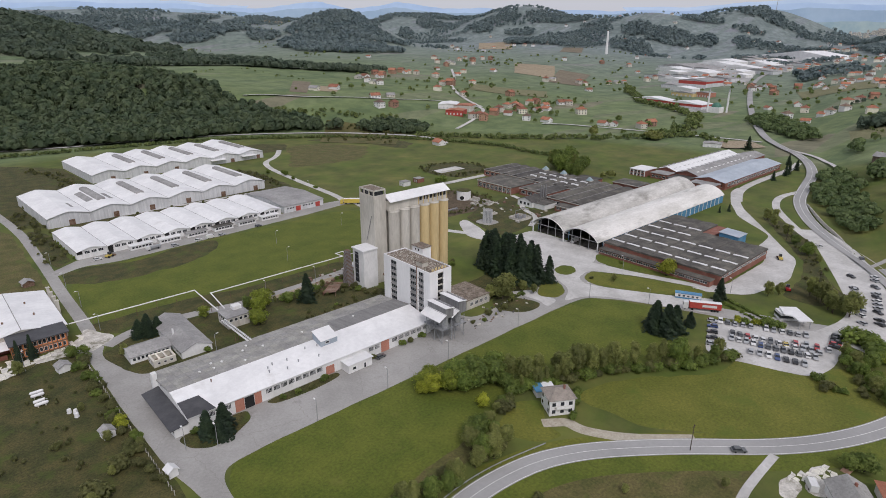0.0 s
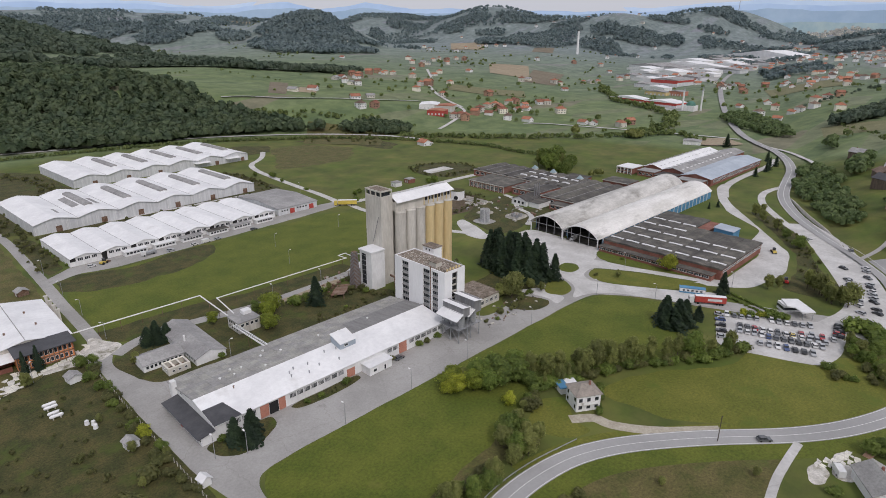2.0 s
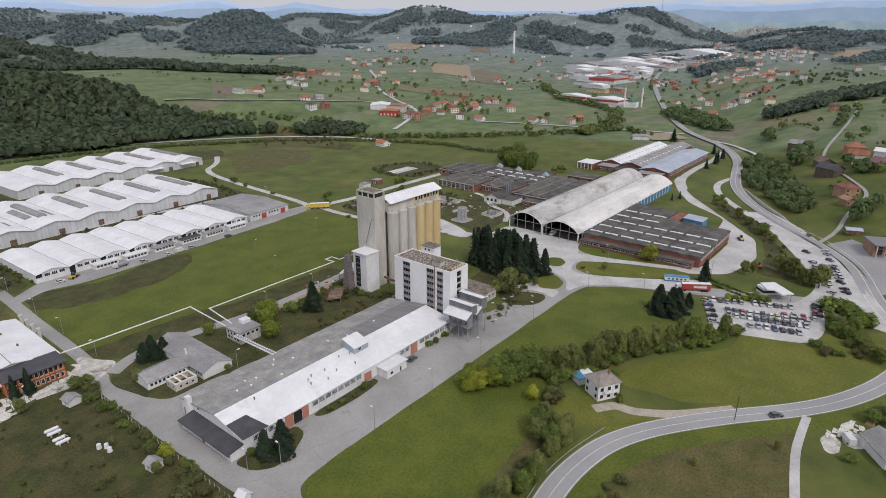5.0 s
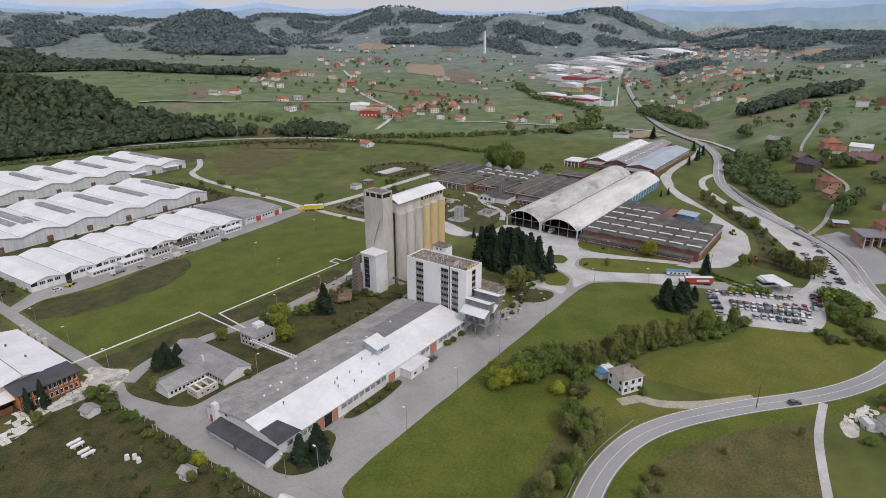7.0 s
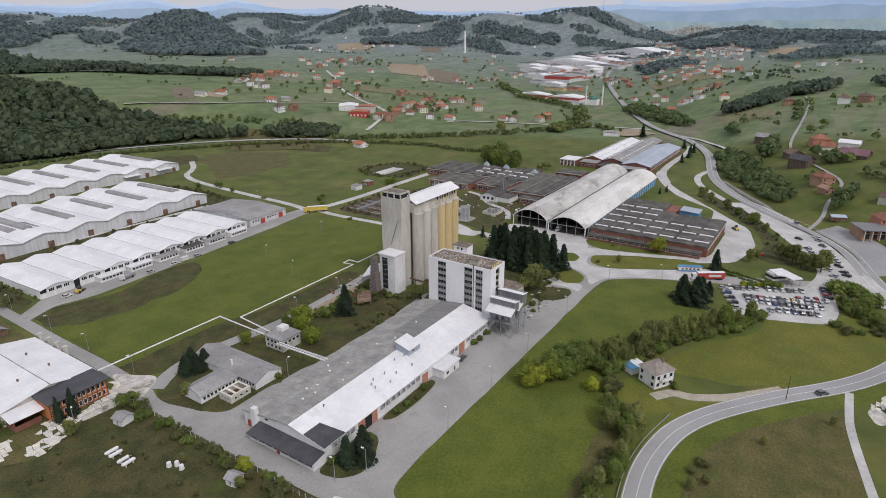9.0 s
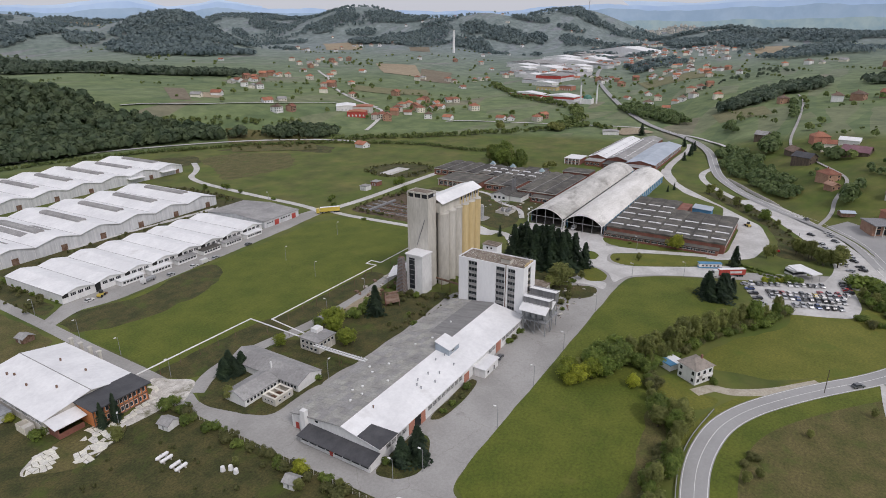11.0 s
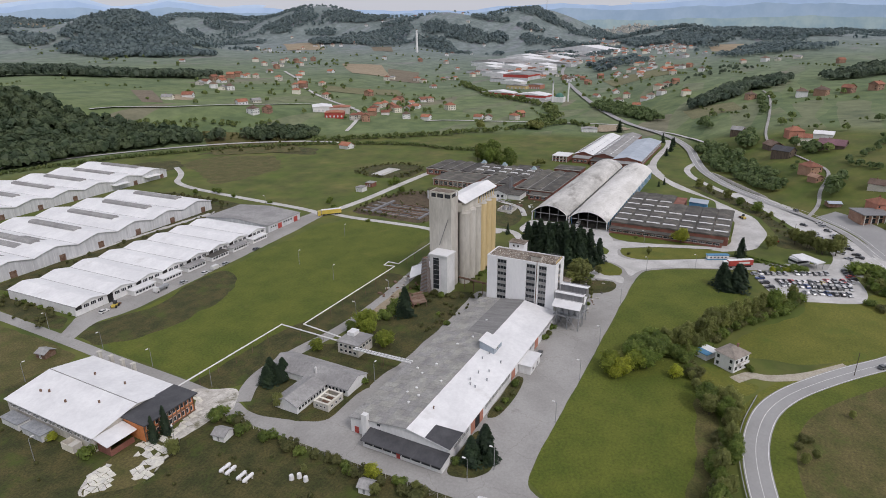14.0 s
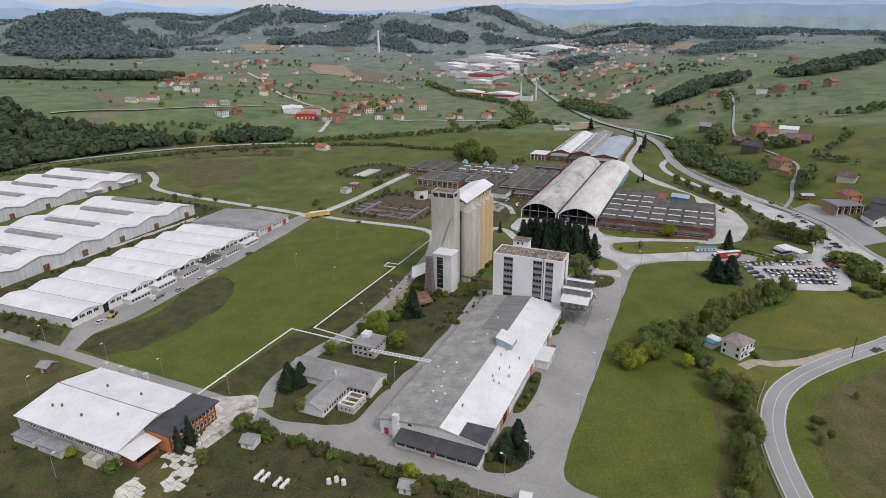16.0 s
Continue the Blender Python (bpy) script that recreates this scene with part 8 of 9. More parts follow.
# ---- houses ----
def house(m, w, d, storeys, wall, roof, label, hip=False, balcony=False, group="village houses", panes=3):
    t_ = thing("house", m, label, "house", group)
    e = 0.6 + storeys * 2.6
    part("wall", S().box(-w / 2, w / 2, -d / 2, d / 2, -2.5, e), wall, t_)
    o, rise = 0.6, min(w, d) * 0.30
    if hip:
        c = max(w, d) / 2 - min(w, d) * 0.42
        low_ = [(-w / 2 - o, -d / 2 - o, e), (w / 2 + o, -d / 2 - o, e), (w / 2 + o, d / 2 + o, e), (-w / 2 - o, d / 2 + o, e)]
        a, b = ((-c, 0, e + rise), (c, 0, e + rise)) if w >= d else ((0, -c, e + rise), (0, c, e + rise))
        r_ = S()
        if w >= d:
            r_.face(low_[0], low_[1], b, a).face(low_[2], low_[3], a, b).face(low_[1], low_[2], b).face(low_[3], low_[0], a)
        else:
            r_.face(low_[1], low_[2], b, a).face(low_[3], low_[0], a, b).face(low_[0], low_[1], a).face(low_[2], low_[3], b)
        r_.face(*low_[::-1])
        roof_ob = part("roof", r_, roof, t_)
    else:
        part("gable", S().profile_x([(-d / 2, e), (d / 2, e), (0, e + rise)], -w / 2 + 0.1, w / 2 - 0.1), wall, t_)
        roof_ob = part("roof", S().profile_x([(-d / 2 - o, e - 0.1), (0, e + rise + 0.05), (d / 2 + o, e - 0.1), (d / 2 + o, e + 0.12), (0, e + rise + 0.3), (-d / 2 - o, e + 0.12)], -w / 2 - o, w / 2 + o), roof, t_)
    part("chimney", S().box(w * 0.15, w * 0.15 + 0.6, -0.9, -0.3, e, e + rise + 0.9), M_brick, roof_ob)
    for s_ in range(storeys):
        z = 0.9 + s_ * 2.6
        for k in range(panes):
            x = -w / 2 + w * (k + 0.5) / panes
            y = -d / 2 + d * (k + 0.5) / panes
            part("window", S().box(x - 0.6, x + 0.6, -d / 2 - 0.05, -d / 2 + 0.1, z, z + 1.3), M_glass, t_)
            if k != 1:
                part("window", S().box(-w / 2 - 0.05, -w / 2 + 0.1, y - 0.5, y + 0.5, z, z + 1.3), M_glass, t_)
    if balcony:
        part("balcony", S().box(-w * 0.3, w * 0.3, -d / 2 - 1.4, -d / 2, 3.0, 3.2), M_concrete, t_)
        part("railing", S().box(-w * 0.3, w * 0.3, -d / 2 - 1.42, -d / 2 - 1.34, 3.2, 4.1), M_white_wall, t_)
    return t_


rh = house(pose(91.6, -66.2, 0, 0, 0, -31.2), 8.4, 7.6, 2, M_white_wall, mat("faded_grey_tiles", (0.24, 0.21, 0.18), (0.32, 0.28, 0.24), 2, 0.9, grain=0.2, fine=0.4), "white two-storey house with a faded hipped roof and balcony", True, True, "houses by the bend")
ba = thing("house_annex", pose(95.4, -57.6, 0, 0, 0, -31.2), "low annex with a bright blue sheet roof", "annex")
slab(ba, "body", -3.5, 3.0, -2.6, 2.4, 0, 2.4, M_white_wall)
slab(ba, "roof", -3.9, -0.6, -3.0, 2.8, 2.4, 2.6, M_blue)
slab(ba, "roof", -0.55, 3.4, -3.0, 2.8, 2.4, 2.6, M_white_roof)
house(pose(112.5, -144.5, 0, 0, 0, 35), 11.5, 9, 1, M_white_wall, M_roof_sheet, "white house with a worn grey gable roof", group="houses by the bend")
house(pose(122.5, -153, 0, 0, 0, 30), 10, 9, 1, M_house_wall, M_tile, "house with an orange tiled roof", True, group="houses by the bend")
house(pose(101, -152, 0, 0, 0, 35), 8, 7, 1, M_white_wall, M_slate, "white outbuilding with a dark roof", group="houses by the bend")
car(113.6, -134.6, 35, "white", True)
plant("green", 131.4, -142.5, 6.0, 1.5)
plant("green", 129.0, -139.6, 5.2, 1.4)
plant("bush", 104, -136, 2.2, 1.3)
broken_slabs("rubble by the houses", [(112, -129), (118, -130), (127, -135), (124, -138), (115, -134)], 1.3, 11, "pale rubble and broken concrete round the house")
solo("brick_pile", S().solid([(126.6, -140.2, 0), (129.2, -140.4, 0), (129.6, -138.0, 0), (126.9, -137.8, 0)], [(127.2, -139.6, 1.1), (128.6, -139.8, 1.3), (128.9, -138.6, 1.2), (127.4, -138.4, 1.0)]), M_raw_block, "low pile of orange clay blocks", "bricks")

STYLES = (
    (10.5, 9, 2, M_house_wall, M_tile, "pale two-storey house with an orange tiled roof", True),
    (11, 9, 1, M_white_wall, M_tile, "white house with a red tiled gable roof", False),
    (10, 10, 2, M_white_wall, M_tile_brown, "white two-storey house with a brown hipped roof", True),
    (12, 8.5, 1, M_house_wall, M_grey_roof, "pale house with a grey gable roof", False),
    (10.5, 9.5, 2, M_raw_block, M_tile, "unplastered brick house with an orange roof", False),
    (11, 9.5, 2, M_raw_block, M_tile_brown, "unplastered brick house with a dark roof", True),
    (11, 9, 2, M_white_wall, M_slate, "white house with a dark slate-grey gable roof", False),
)
house_protos, house_rng = {}, random.Random(21)


def village(spots, styles, group):
    for x, y in spots:
        k = house_rng.choice(styles)
        s_ = house_rng.uniform(0.98, 1.28) if math.hypot(x, y) > 700 else house_rng.uniform(0.9, 1.15)
        m = pose(x, y, float(land(x, y)), 0, 0, house_rng.choice((0, 25, 90, 115, 60, -30)) + house_rng.uniform(-10, 10)) @ Matrix.Diagonal((s_, s_, s_, 1))
        key = (k, (math.hypot(x, y) > 800) + (math.hypot(x, y) > 1400))
        if key in house_protos:
            src = house_protos[key]
            keep = src.matrix_basis.copy()
            src.matrix_basis = ID
            ob = copy_thing(src, m)
            ob.matrix_basis = m
            src.matrix_basis = keep
        else:
            w, d, st, wa, ro, la, hip = STYLES[k]
            ob = house_protos[key] = house(m, w, d, st, wa, ro, la, hip, panes=3 - key[1])
        tagged(ob, group=group)


village([(411, 614), (449, 621), (571, 736), (562, 696), (558, 673), (563, 663), (619, 739), (464, 541), (495, 546), (442, 501)], (2, 3, 3, 1), "houses on the terrace")
village([(461, 495), (743, 727), (816, 743), (864, 775), (668, 625), (614, 577), (686, 624), (628, 531), (751, 635), (937, 758), (733, 772), (929, 899), (715, 783)], (0, 1, 4, 0), "houses along the village lane")
village([(385, 318)], (1,), "houses by the stream")
village([(534, 404), (531, 393), (620, 432), (617, 408), (676, 437), (700, 444), (639, 391), (662, 393), (738, 424), (744, 415), (580, 361), (592, 337), (564, 405), (525, 408), (636, 431), (586, 416), (608, 393), (692, 420), (581, 395), (681, 346), (635, 279), (641, 267), (679, 236), (653, 234)], (0, 1, 1, 4, 0, 2), "houses in the hamlet")
village([(1037, 606), (1027, 584), (938, 513), (1112, 582), (1143, 583), (1158, 574), (1246, 570), (1316, 590), (958, 632), (994, 643), (1494, 770), (719, 515), (1478, 847), (632, 770), (638, 755), (681, 781), (716, 798), (722, 782), (1031, 1057), (949, 953), (998, 966), (1090, 1026), (1146, 1060), (1126, 1011), (1183, 1032), (1195, 1012), (590, 742), (862, 858), (972, 923), (1036, 920)], (0, 1, 3, 4, 0), "houses on the far terrace")
village([(1264, 330), (1226, 329), (1184, 273), (1266, 349), (962, 199), (889, 146), (968, 149), (857, 111), (911, 108), (913, 100), (925, 86), (988, 101), (999, 89), (1025, 79), (872, 43), (1253, 209), (1216, 172), (1168, 103), (1236, 117), (1261, 135), (1180, 53), (1847, 435), (1984, 493), (1038, 182), (1332, 340), (1279, 310), (1337, 284), (1348, 246), (1341, 221), (1324, 189), (1324, 173), (1298, 114), (1290, 87), (1272, 99), (1338, 165)], (0, 4, 1, 2, 0), "houses in the valley")
village([(758, -47), (753, -103), (757, -124)], (5, 6, 2), "houses up the slope")
village([(780, -181), (767, -152), (1145, -170)], (4, 0, 4), "houses up the slope")
M_timber = mat("dark_timber_boards", (0.10, 0.075, 0.055), (0.16, 0.12, 0.09), 3, 0.85, grain=0.2, fine=0.4, stretch=(3, 3, 0.4))
M_plum = mat("plum_sheet_roof", (0.17, 0.085, 0.10), (0.23, 0.12, 0.135), 5, 0.6, grain=0.12, fine=0.8)


def on_slope(x, y, turn, w, d, storeys, wall, roof, label, hip=False, balcony=False):
    return house(pose(x, y, float(land(x, y)), 0, 0, turn), w, d, storeys, wall, roof, label, hip, balcony, "houses above the road")


on_slope(556, -44, 75, 11, 10, 2, M_timber, M_grey_roof, "dark timber house with a weathered grey roof", balcony=True)
on_slope(482, -76, 30, 14, 11, 1, M_timber, M_tile_brown, "broad dark timber house with a faded brown roof")
on_slope(448, -84, 60, 15, 11, 2, M_timber, M_slate, "dark timber chalet with an anthracite roof", balcony=True)
on_slope(514, -92, 110, 13, 12, 2, M_salmon, M_tile, "red-plastered house with an orange hipped roof", True, True)
on_slope(482, -99, 95, 10, 9, 2, M_house_wall, M_tile, "pale house with an orange tiled roof")
on_slope(456, -118, 75, 19, 13, 1, M_timber, M_plum, "long dark barn under a plum-coloured roof")
on_slope(498, -114, 80, 15, 8, 1, M_white_wall, M_white_roof, "long white outbuilding with a white roof")
on_slope(393, -101, 40, 12, 10, 2, M_raw_block, M_tile, "unplastered clay-block house with an orange roof", True)
on_slope(374, -104, 40, 8, 6, 1, M_raw_block, M_raw_block, "unfinished clay-block outbuilding beside the lane")
on_slope(351, -139, 70, 11, 9, 1, M_house_wall, M_tile_brown, "stone-coloured house with a brown gable roof")
village([(478, 934), (484, 926), (462, 1045), (461, 1204), (1153, 2739), (1147, 2798), (1552, 1545), (1391, 1439), (1482, 1451), (1728, 1431), (1760, 1424), (1787, 1397), (1807, 1372), (1874, 1356), (1910, 1341), (2404, 809), (2419, 768), (2408, 740), (2493, 870), (2538, 839), (2560, 627), (2639, 627), (2667, 598), (1301, -13), (1315, -53), (1312, -76), (1324, -111), (2380, 682), (2431, 653)], (1, 3, 0, 2), "farmhouses on the hills")
village([(3455, 761), (3489, 756), (3396, 717), (3441, 715), (3471, 708), (3409, 678), (3435, 671), (3391, 645), (3444, 645), (3416, 624), (3462, 622), (3426, 599), (3397, 578), (3438, 575), (3410, 554), (3443, 549), (3414, 529), (3366, 506), (3403, 501), (3366, 480), (3392, 473), (3359, 454), (3333, 436), (3358, 428)], (1, 3, 0), "houses of the distant town")
town = random.Random(31)
village([(x, y) for x, y in ((1250 + town.uniform(0, 1100), 330 + town.uniform(-200, 260)) for _ in range(95)) if abs(-(x - 600) * 0.333 + (y - 30) * 0.943) > 25], (0, 1, 0, 2, 3, 1), "houses of the far town")
village([at(town.uniform(3, 60), town.uniform(1500, 3000)) for _ in range(30)], (0, 1, 3, 2), "scattered farmhouses")
village([at(town.uniform(12.5, 19.5), town.uniform(1750, 2750)) for _ in range(60)], (0, 1, 0, 2, 3), "houses of the far town")
village([at(town.uniform(7.5, 11.5), town.uniform(1900, 2150)) for _ in range(16)], (0, 1, 2), "houses of the far town")
shed = thing("field_shed", pose(327, -113, float(land(327, -113)), 0, 0, 20), "small shed with a pale blue roof", "shed")
gable_y(shed, -3, 3, -4, 4, 2.6, 3.4, M_rust, M_blue_roof)

# ---- halls of the far town ----
def big_hall(x, y, w, d, h, turn, wall, roof, label, band=None):
    z = float(land(x, y))
    t_ = thing("industrial_hall", pose(x, y, z, 0, 0, turn), label, "industrial hall", "halls of the far town")
    part("body", S().box(-w / 2, w / 2, -d / 2, d / 2, -4, h), wall, t_)
    part("roof", S().profile_x([(-d / 2 - 0.5, h), (d / 2 + 0.5, h), (0, h + d * 0.06)], -w / 2 - 0.5, w / 2 + 0.5), roof, t_)
    if band:
        part("fascia", S().box(-w / 2 - 0.1, -w / 2 + 0.3, -d / 2 - 0.15, d / 2 + 0.15, h * 0.45, h * 0.95), band, t_)
        part("fascia", S().box(-w / 2 - 0.1, w / 2 + 0.1, -d / 2 - 0.2, -d / 2 + 0.2, h * 0.6, h * 0.9), band, t_)
    for k in range(5):
        part("gate_leaf", S().box(-w / 2 - 0.12, -w / 2 + 0.1, -d / 2 + d * (k + 0.3) / 5, -d / 2 + d * (k + 0.7) / 5, 0, h * 0.4), M_grey_sheet, t_)


big_hall(912, 362, 24, 66, 6, -6, M_white_wall, M_white_roof, "long white hall with a red fascia", M_red)
big_hall(898, 292, 34, 58, 7, -6, M_grey_sheet, M_white_roof, "wide pale hall with red and blue bands", M_red)
big_hall(1250, 446, 70, 62, 13, -4, M_grey_sheet, M_grey_roof, "large grey hall with a bright red end", M_red)
big_hall(1050, 380, 18, 44, 6, -6, M_yellow, M_grey_roof, "low yellow commercial building with flat roof")
big_hall(1062, 345, 22, 26, 8, -6, M_salmon, M_grey_roof, "pink commercial building with a grey roof")
big_hall(1690, 600, 60, 130, 9, -10, M_white_wall, M_white_roof, "white factory hall with pale roof")
big_hall(1600, 660, 90, 110, 7, -10, M_grey_sheet, M_grey_roof, "low grey factory hall with flat roof")
big_hall(1480, 560, 60, 90, 7, -10, M_white_wall, M_white_roof, "white factory hall with pale roof")
big_hall(1780, 520, 50, 80, 8, -10, M_white_wall, M_white_roof, "white factory hall with pale roof")
big_hall(2060, 500, 90, 330, 6, -24, M_white_wall, M_white_roof, "very large white logistics hall roof")
for hx, hy, hw, hd, hh, hr in ((1340, 500, 40, 60, 7, 0), (1400, 470, 30, 70, 6, 1), (1560, 500, 50, 60, 8, 0), (1620, 470, 40, 90, 7, 1), (1720, 640, 50, 70, 7, 0), (1840, 560, 60, 90, 8, 0), (1880, 470, 40, 60, 7, 1), (1400, 560, 40, 50, 6, 1), (1520, 650, 50, 80, 6, 0), (1950, 560, 40, 80, 7, 0)):
    big_hall(hx, hy, hw, hd, hh, -10, M_grey_sheet if hr else M_white_wall, M_grey_roof if hr else M_white_roof, "grey factory hall with flat roof" if hr else "white factory hall with pale roof")
big_hall(2000, 640, 70, 90, 8, -24, M_house_wall, M_grey_roof, "pale factory hall with grey roof")
for hx, hy, hw, hd, hh, hr in ((1290, 520, 30, 80, 7, 0), (1180, 470, 30, 40, 6, 1), (1130, 420, 26, 50, 6, 0), (1440, 610, 40, 60, 7, 0), (1660, 540, 40, 120, 8, 0), (1580, 590, 60, 60, 8, 1), (1800, 640, 60, 110, 8, 0), (1900, 620, 50, 90, 7, 1), (1960, 470, 40, 110, 7, 0), (2120, 620, 60, 140, 7, 0), (1740, 470, 30, 60, 7, 1), (1500, 470, 30, 50, 6, 0), (2230, 560, 70, 120, 7, 0), (1350, 600, 30, 60, 6, 1)):
    big_hall(hx, hy, hw, hd, hh, -10, M_grey_sheet if hr else M_white_wall, M_grey_roof if hr else M_white_roof, "low grey workshop hall with flat roof" if hr else "low white workshop hall with pale roof")
big_hall(540, 470, 34, 26, 6, 40, M_white_wall, M_white_roof, "white village hall with a broad roof")
big_hall(520, 434, 20, 24, 6, 30, M_red, M_tile, "red-walled village store with tiled roof")
big_hall(548, 446, 22, 26, 7, 30, M_house_wall, M_tile, "long house with a red tiled roof")
big_hall(600, 118, 14, 18, 4, 20, M_white_wall, M_grey_roof, "low white filling-station building by the road")
ms = thing("mosque", pose(869, 238, float(land(869, 238))), "small mosque with a green dome and two white minarets", "mosque")
part("hall", S().box(-8, 8, -8, 8, -2, 8), M_white_wall, ms)
dome = S()
for i in range(6):
    a0, a1 = math.pi / 2 * i / 6, math.pi / 2 * (i + 1) / 6
    for j in range(16):
        b0, b1 = 6.2832 * j / 16, 6.2832 * (j + 1) / 16
        P = lambda a, b: (7 * math.cos(a) * math.cos(b), 7 * math.cos(a) * math.sin(b), 8 + 6.5 * math.sin(a))
        dome.face(P(a0, b0), P(a0, b1), P(a1, b1), P(a1, b0))
part("dome", dome, mat("green_copper", (0.05, 0.16, 0.12), (0.08, 0.22, 0.16), 3, 0.6), ms, smooth=True)
for x, y in ((-9, 9), (9, -12)):
    part("minaret", S().tube(x, y, -2, 30, 1.4, 1.2, n=10), M_white_wall, ms)
    part("minaret_cap", S().tube(x, y, 30, 36, 1.5, 0.1, n=10), M_steel, ms)
px, py = at(19.3, 3300)
pt = thing("radio_mast", pose(px, py, float(land(px, py)) - 3), "thin red and white radio mast on a hilltop", "mast")
part("mast", S().tube(0, 0, 0, 90, 1.4, 0.6, n=6), M_steel, pt)

# ---- far mountains at the edge of sight ----
SKYLINE = ((-30, 190), (0, 310), (2, 312), (5, 306), (9, 290), (13, 285), (17.5, 308), (20, 296), (23, 284), (27, 262), (31, 266), (35, 270), (38, 274), (41, 260), (44, 284), (47, 270), (51, 320), (53, 290), (55, 266), (57.5, 315), (60, 300), (63, 266), (66, 266), (70, 290), (100, 260))


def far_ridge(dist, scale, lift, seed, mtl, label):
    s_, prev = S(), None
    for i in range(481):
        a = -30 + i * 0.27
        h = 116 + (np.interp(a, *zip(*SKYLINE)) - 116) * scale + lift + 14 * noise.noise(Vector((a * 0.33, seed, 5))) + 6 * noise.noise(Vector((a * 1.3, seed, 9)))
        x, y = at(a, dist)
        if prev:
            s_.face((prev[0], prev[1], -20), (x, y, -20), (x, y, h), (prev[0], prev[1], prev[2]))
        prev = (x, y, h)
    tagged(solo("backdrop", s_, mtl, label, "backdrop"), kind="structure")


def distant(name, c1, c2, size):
    """Hills beyond reach: haze of miles of air painted as colour and glow."""
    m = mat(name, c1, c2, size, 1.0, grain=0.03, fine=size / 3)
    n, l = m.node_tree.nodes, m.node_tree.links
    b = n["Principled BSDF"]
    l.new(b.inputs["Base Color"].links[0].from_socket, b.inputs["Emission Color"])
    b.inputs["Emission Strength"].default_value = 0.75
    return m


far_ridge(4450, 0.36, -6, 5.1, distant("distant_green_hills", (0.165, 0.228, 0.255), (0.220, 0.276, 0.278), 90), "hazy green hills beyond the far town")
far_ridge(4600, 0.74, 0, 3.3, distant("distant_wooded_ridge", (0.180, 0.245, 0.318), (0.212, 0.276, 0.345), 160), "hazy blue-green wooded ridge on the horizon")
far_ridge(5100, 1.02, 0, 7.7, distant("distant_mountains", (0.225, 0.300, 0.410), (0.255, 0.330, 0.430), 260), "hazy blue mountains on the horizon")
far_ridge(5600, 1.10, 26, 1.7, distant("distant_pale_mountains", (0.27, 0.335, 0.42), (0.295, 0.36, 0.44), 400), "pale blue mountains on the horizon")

# ---- the far town on its slope, too far to count ----
far_walls, far_roofs = S(), S()
for _ in range(150):
    a, d = 11.9 + float(np.clip(wood_rng.normal() * 2.1, -3.6, 3.8)), wood_rng.uniform(3960, 4260)
    x, y = at(a, d)
    z, w, k, e = float(land(x, y)) - 1, wood_rng.uniform(5, 9), wood_rng.uniform(4, 7), wood_rng.choice((5.5, 8, 8, 14))
    far_walls.box(x - w, x + w, y - k, y + k, z, z + e)
    far_roofs.solid([(x - w - 0.5, y - k - 0.5, z + e), (x + w + 0.5, y - k - 0.5, z + e), (x + w + 0.5, y + k + 0.5, z + e), (x - w - 0.5, y + k + 0.5, z + e)],
                    [(x - w, y - 0.3, z + e + 3), (x + w, y - 0.3, z + e + 3), (x + w, y + 0.3, z + e + 3), (x - w, y + 0.3, z + e + 3)])
town = thing("far_town", ID, "pale houses of a far town on a hazy slope", "town")
tagged(town, kind="stuff")
part("walls", far_walls, M_house_wall, town)
part("roofs", far_roofs, M_town, town, "pale grey roofs")

# ---- shop and house at the junction, guard rail, bank wall, gate building ----
zj = float(land(302, -131))
jh = thing("roadside_shop", pose(303, -131, zj, 0, 0, 25), "clay-coloured roadside shop with a dark blue-grey roof and open bays", "shop")
slab(jh, "body", -4, 9, -9, 8, -1, 5.4, M_raw_block, "clay-coloured brick wall")
slab(jh, "roof", -6.5, 9.6, -9.6, 8.6, 5.4, 5.9, M_dark_sheet)
for k in range(5):
    slab(jh, "column", -6.0, -5.6, -9 + k * 4, -8.6 + k * 4, -1, 5.4, M_house_wall)
    if k < 4:
        slab(jh, "shop_bay", -4.1, -3.98, -8.2 + k * 4, -5.6 + k * 4, 0, 2.9, M_glass)
        slab(jh, "window", -4.1, -3.98, -8.0 + k * 4, -5.8 + k * 4, 3.5, 4.8, M_glass)
house(pose(318, -136, float(land(318, -136)), 0, 0, 25), 11, 10, 2, M_salmon, M_tile, "pink two-storey house with an orange tiled roof", True, group="houses by the junction")
house(pose(288, -146, float(land(288, -146)), 0, 0, 20), 13, 10, 1, M_white_wall, M_slate, "white house with a dark slate-grey gable roof", group="houses by the junction")
house(pose(304, -151, float(land(304, -151)), 0, 0, 65), 10, 8, 2, M_dark_sheet, M_slate, "dark modern house with an anthracite roof", balcony=True, group="houses by the junction")


def along(pts, offset, step):
    """Points and headings at even steps beside a line."""
    out, pts = [], soften([tuple(p) for p in pts], 3)
    run, want = 0.0, 0.0
    for a, b in zip(pts, pts[1:]):
        a, b = Vector(a), Vector(b)
        d = b - a
        L = d.length
        while want <= run + L:
            p = a + d * ((want - run) / L)
            n_ = Vector((-d.y, d.x)) / L
            out.append((p + n_ * offset, math.degrees(math.atan2(d.y, d.x))))
            want += step
        run += L
    return out


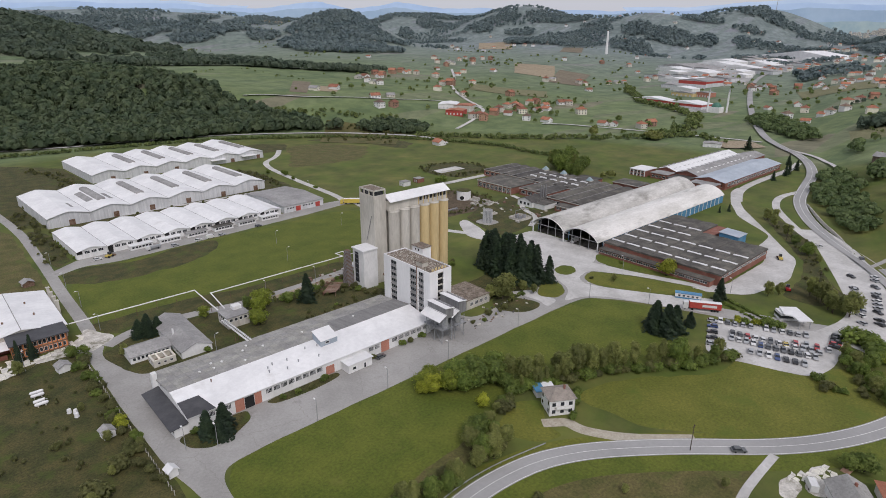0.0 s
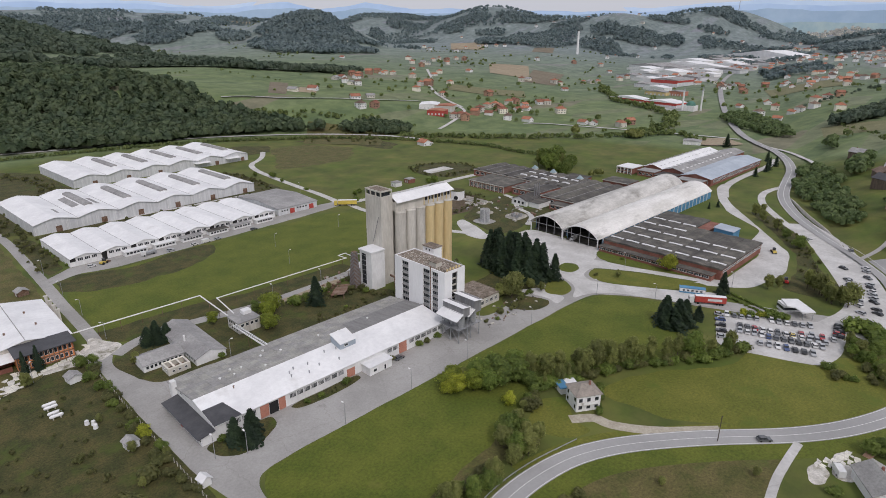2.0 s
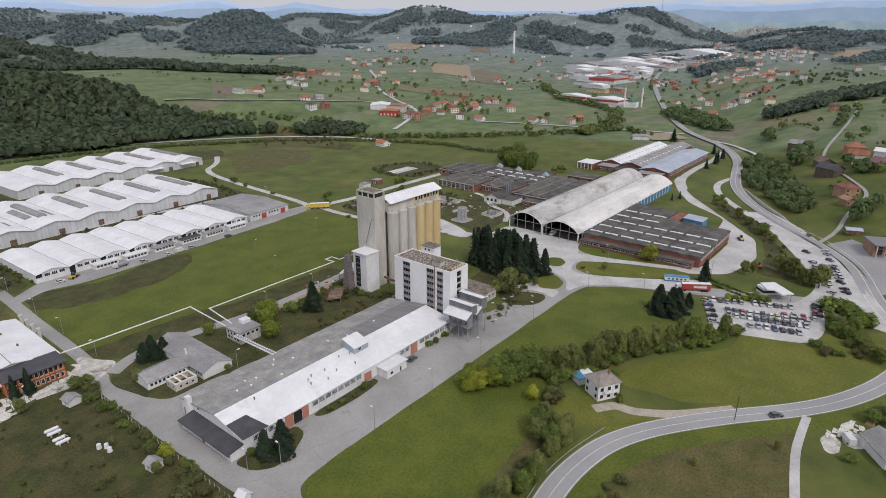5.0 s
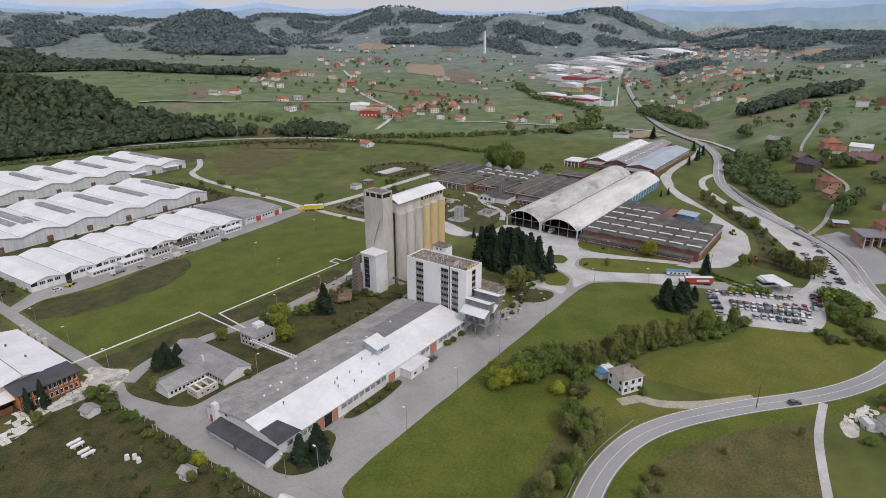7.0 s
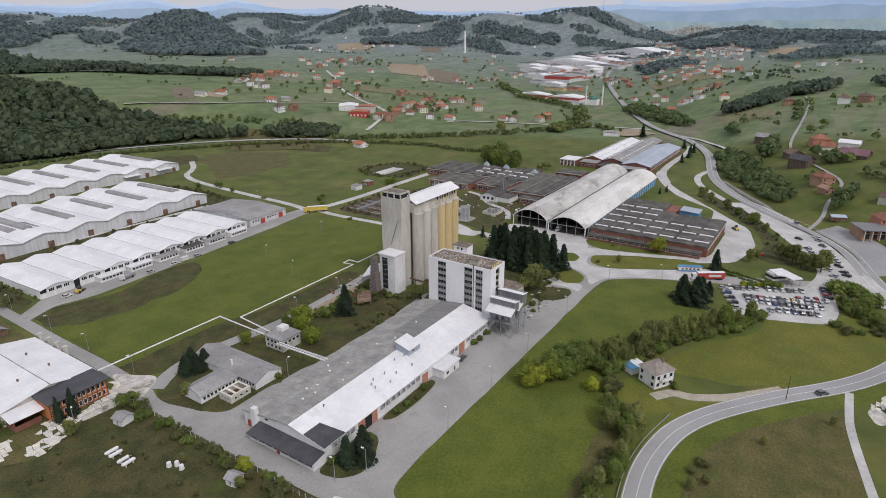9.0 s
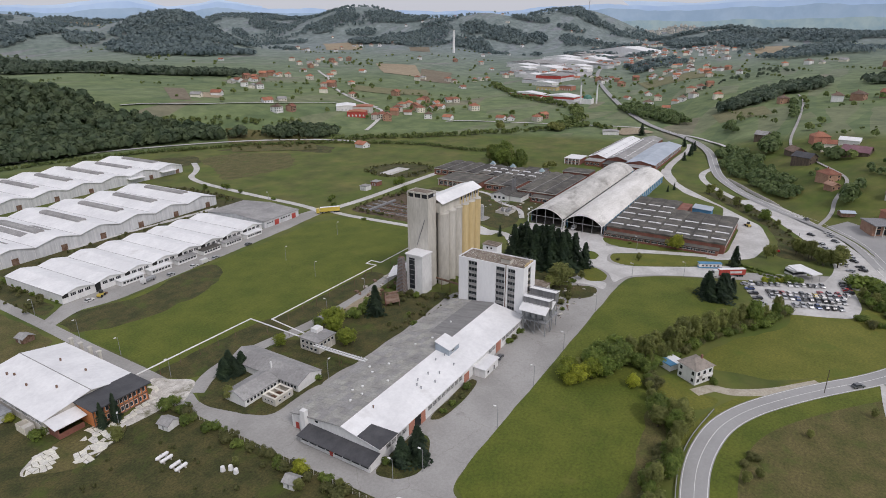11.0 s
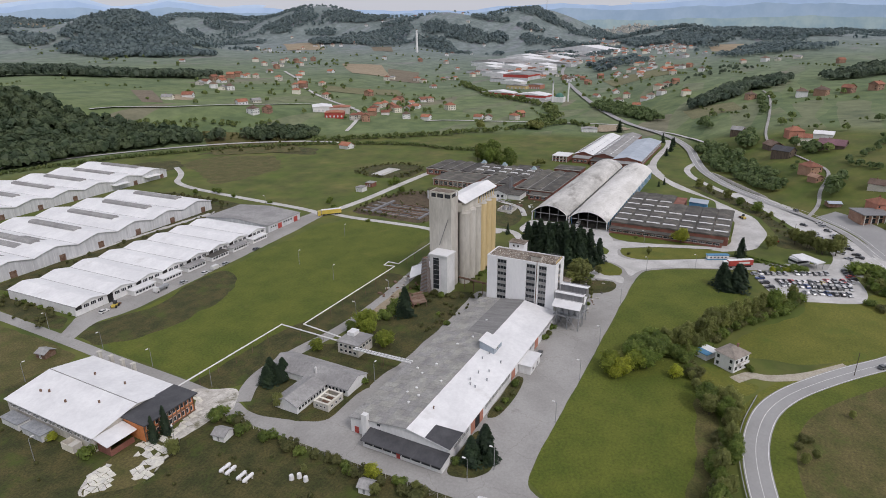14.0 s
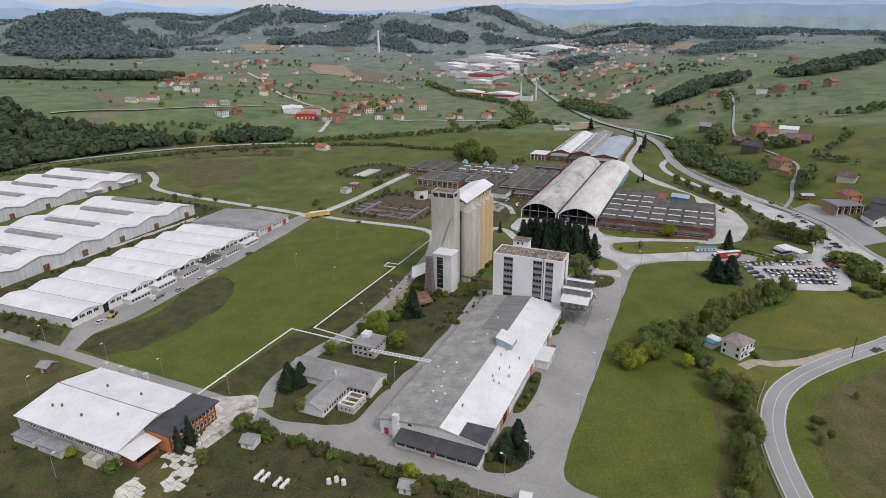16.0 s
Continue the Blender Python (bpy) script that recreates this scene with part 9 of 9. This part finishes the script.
gr = thing("guard_rail", ID, "grey steel guard rail outside the road bend", "guard rail")
spots = along(HIGHWAY[:5], 4.6, 4.0)
for (a, ta), (b, tb) in zip(spots, spots[1:]):
    part("post", S().box(a.x - 0.07, a.x + 0.07, a.y - 0.07, a.y + 0.07, 0, 0.75), M_steel, gr)
    part("rail", S().rod((a.x, a.y, 0.62), (b.x, b.y, 0.62), 0.16, 4), M_steel, gr)
bw_ = S()
spots = along(HIGHWAY_MAIN[8:11], -5.4, 3.0)
for i, ((a, ta), (b, tb)) in enumerate(zip(spots, spots[1:])):
    u = math.sin(math.pi * i / (len(spots) - 1)) ** 0.5
    z0, z1 = float(land(a.x, a.y)), float(land(b.x, b.y))
    n_ = Vector((b.y - a.y, a.x - b.x)).normalized() * 0.4
    bw_.solid([(a.x, a.y, z0 - 0.3), (a.x + n_.x, a.y + n_.y, z0 - 0.3), (b.x + n_.x, b.y + n_.y, z1 - 0.3), (b.x, b.y, z1 - 0.3)], [(a.x, a.y, z0 + 0.4 + 2.0 * u), (a.x + n_.x, a.y + n_.y, z0 + 0.4 + 2.0 * u), (b.x + n_.x, b.y + n_.y, z1 + 0.4 + 2.0 * u), (b.x, b.y, z1 + 0.4 + 2.0 * u)])
solo("retaining_wall", bw_, M_concrete, "weathered concrete retaining wall under the bank", "wall")
gbld = thing("gate_building", ID, "low red and white building before the gabled hall", "building")
slab(gbld, "body", 414, 432, 90, 104, 0, 5.2, M_brick)
slab(gbld, "roof", 413.4, 432.6, 89.4, 104.6, 5.2, 5.7, M_white_roof)
for k in range(5):
    slab(gbld, "pilaster", 413.7, 413.98, 90.2 + k * 3.4, 90.8 + k * 3.4, 0, 5.2, M_white_wall)
windows(gbld, "x-", 414, 91, 104, 0.8, 2.2, 4, 0.6)
windows(gbld, "x-", 414, 91, 104, 3.2, 4.6, 4, 0.6)
for k, (x0, x1, y0, y1, h) in enumerate(((408, 419.5, 28, 48, 4.4), (410, 427.5, 52, 68, 4.0), (416, 429.5, 71, 86, 4.4))):
    fr = thing("front_annex", ID, "low brick annex before the gabled hall", "annex", "front annexes of the gabled hall")
    slab(fr, "body", x0, x1, y0, y1, 0, h, M_brick)
    slab(fr, "roof", x0 - 0.4, x1, y0 - 0.4, y1 + 0.4, h, h + 0.4, M_grey_roof if k != 1 else M_dark_roof)
    windows(fr, "x-", x0, y0 + 1, y1 - 1, 1.2, 3.0, 4, 0.7, panes=2)
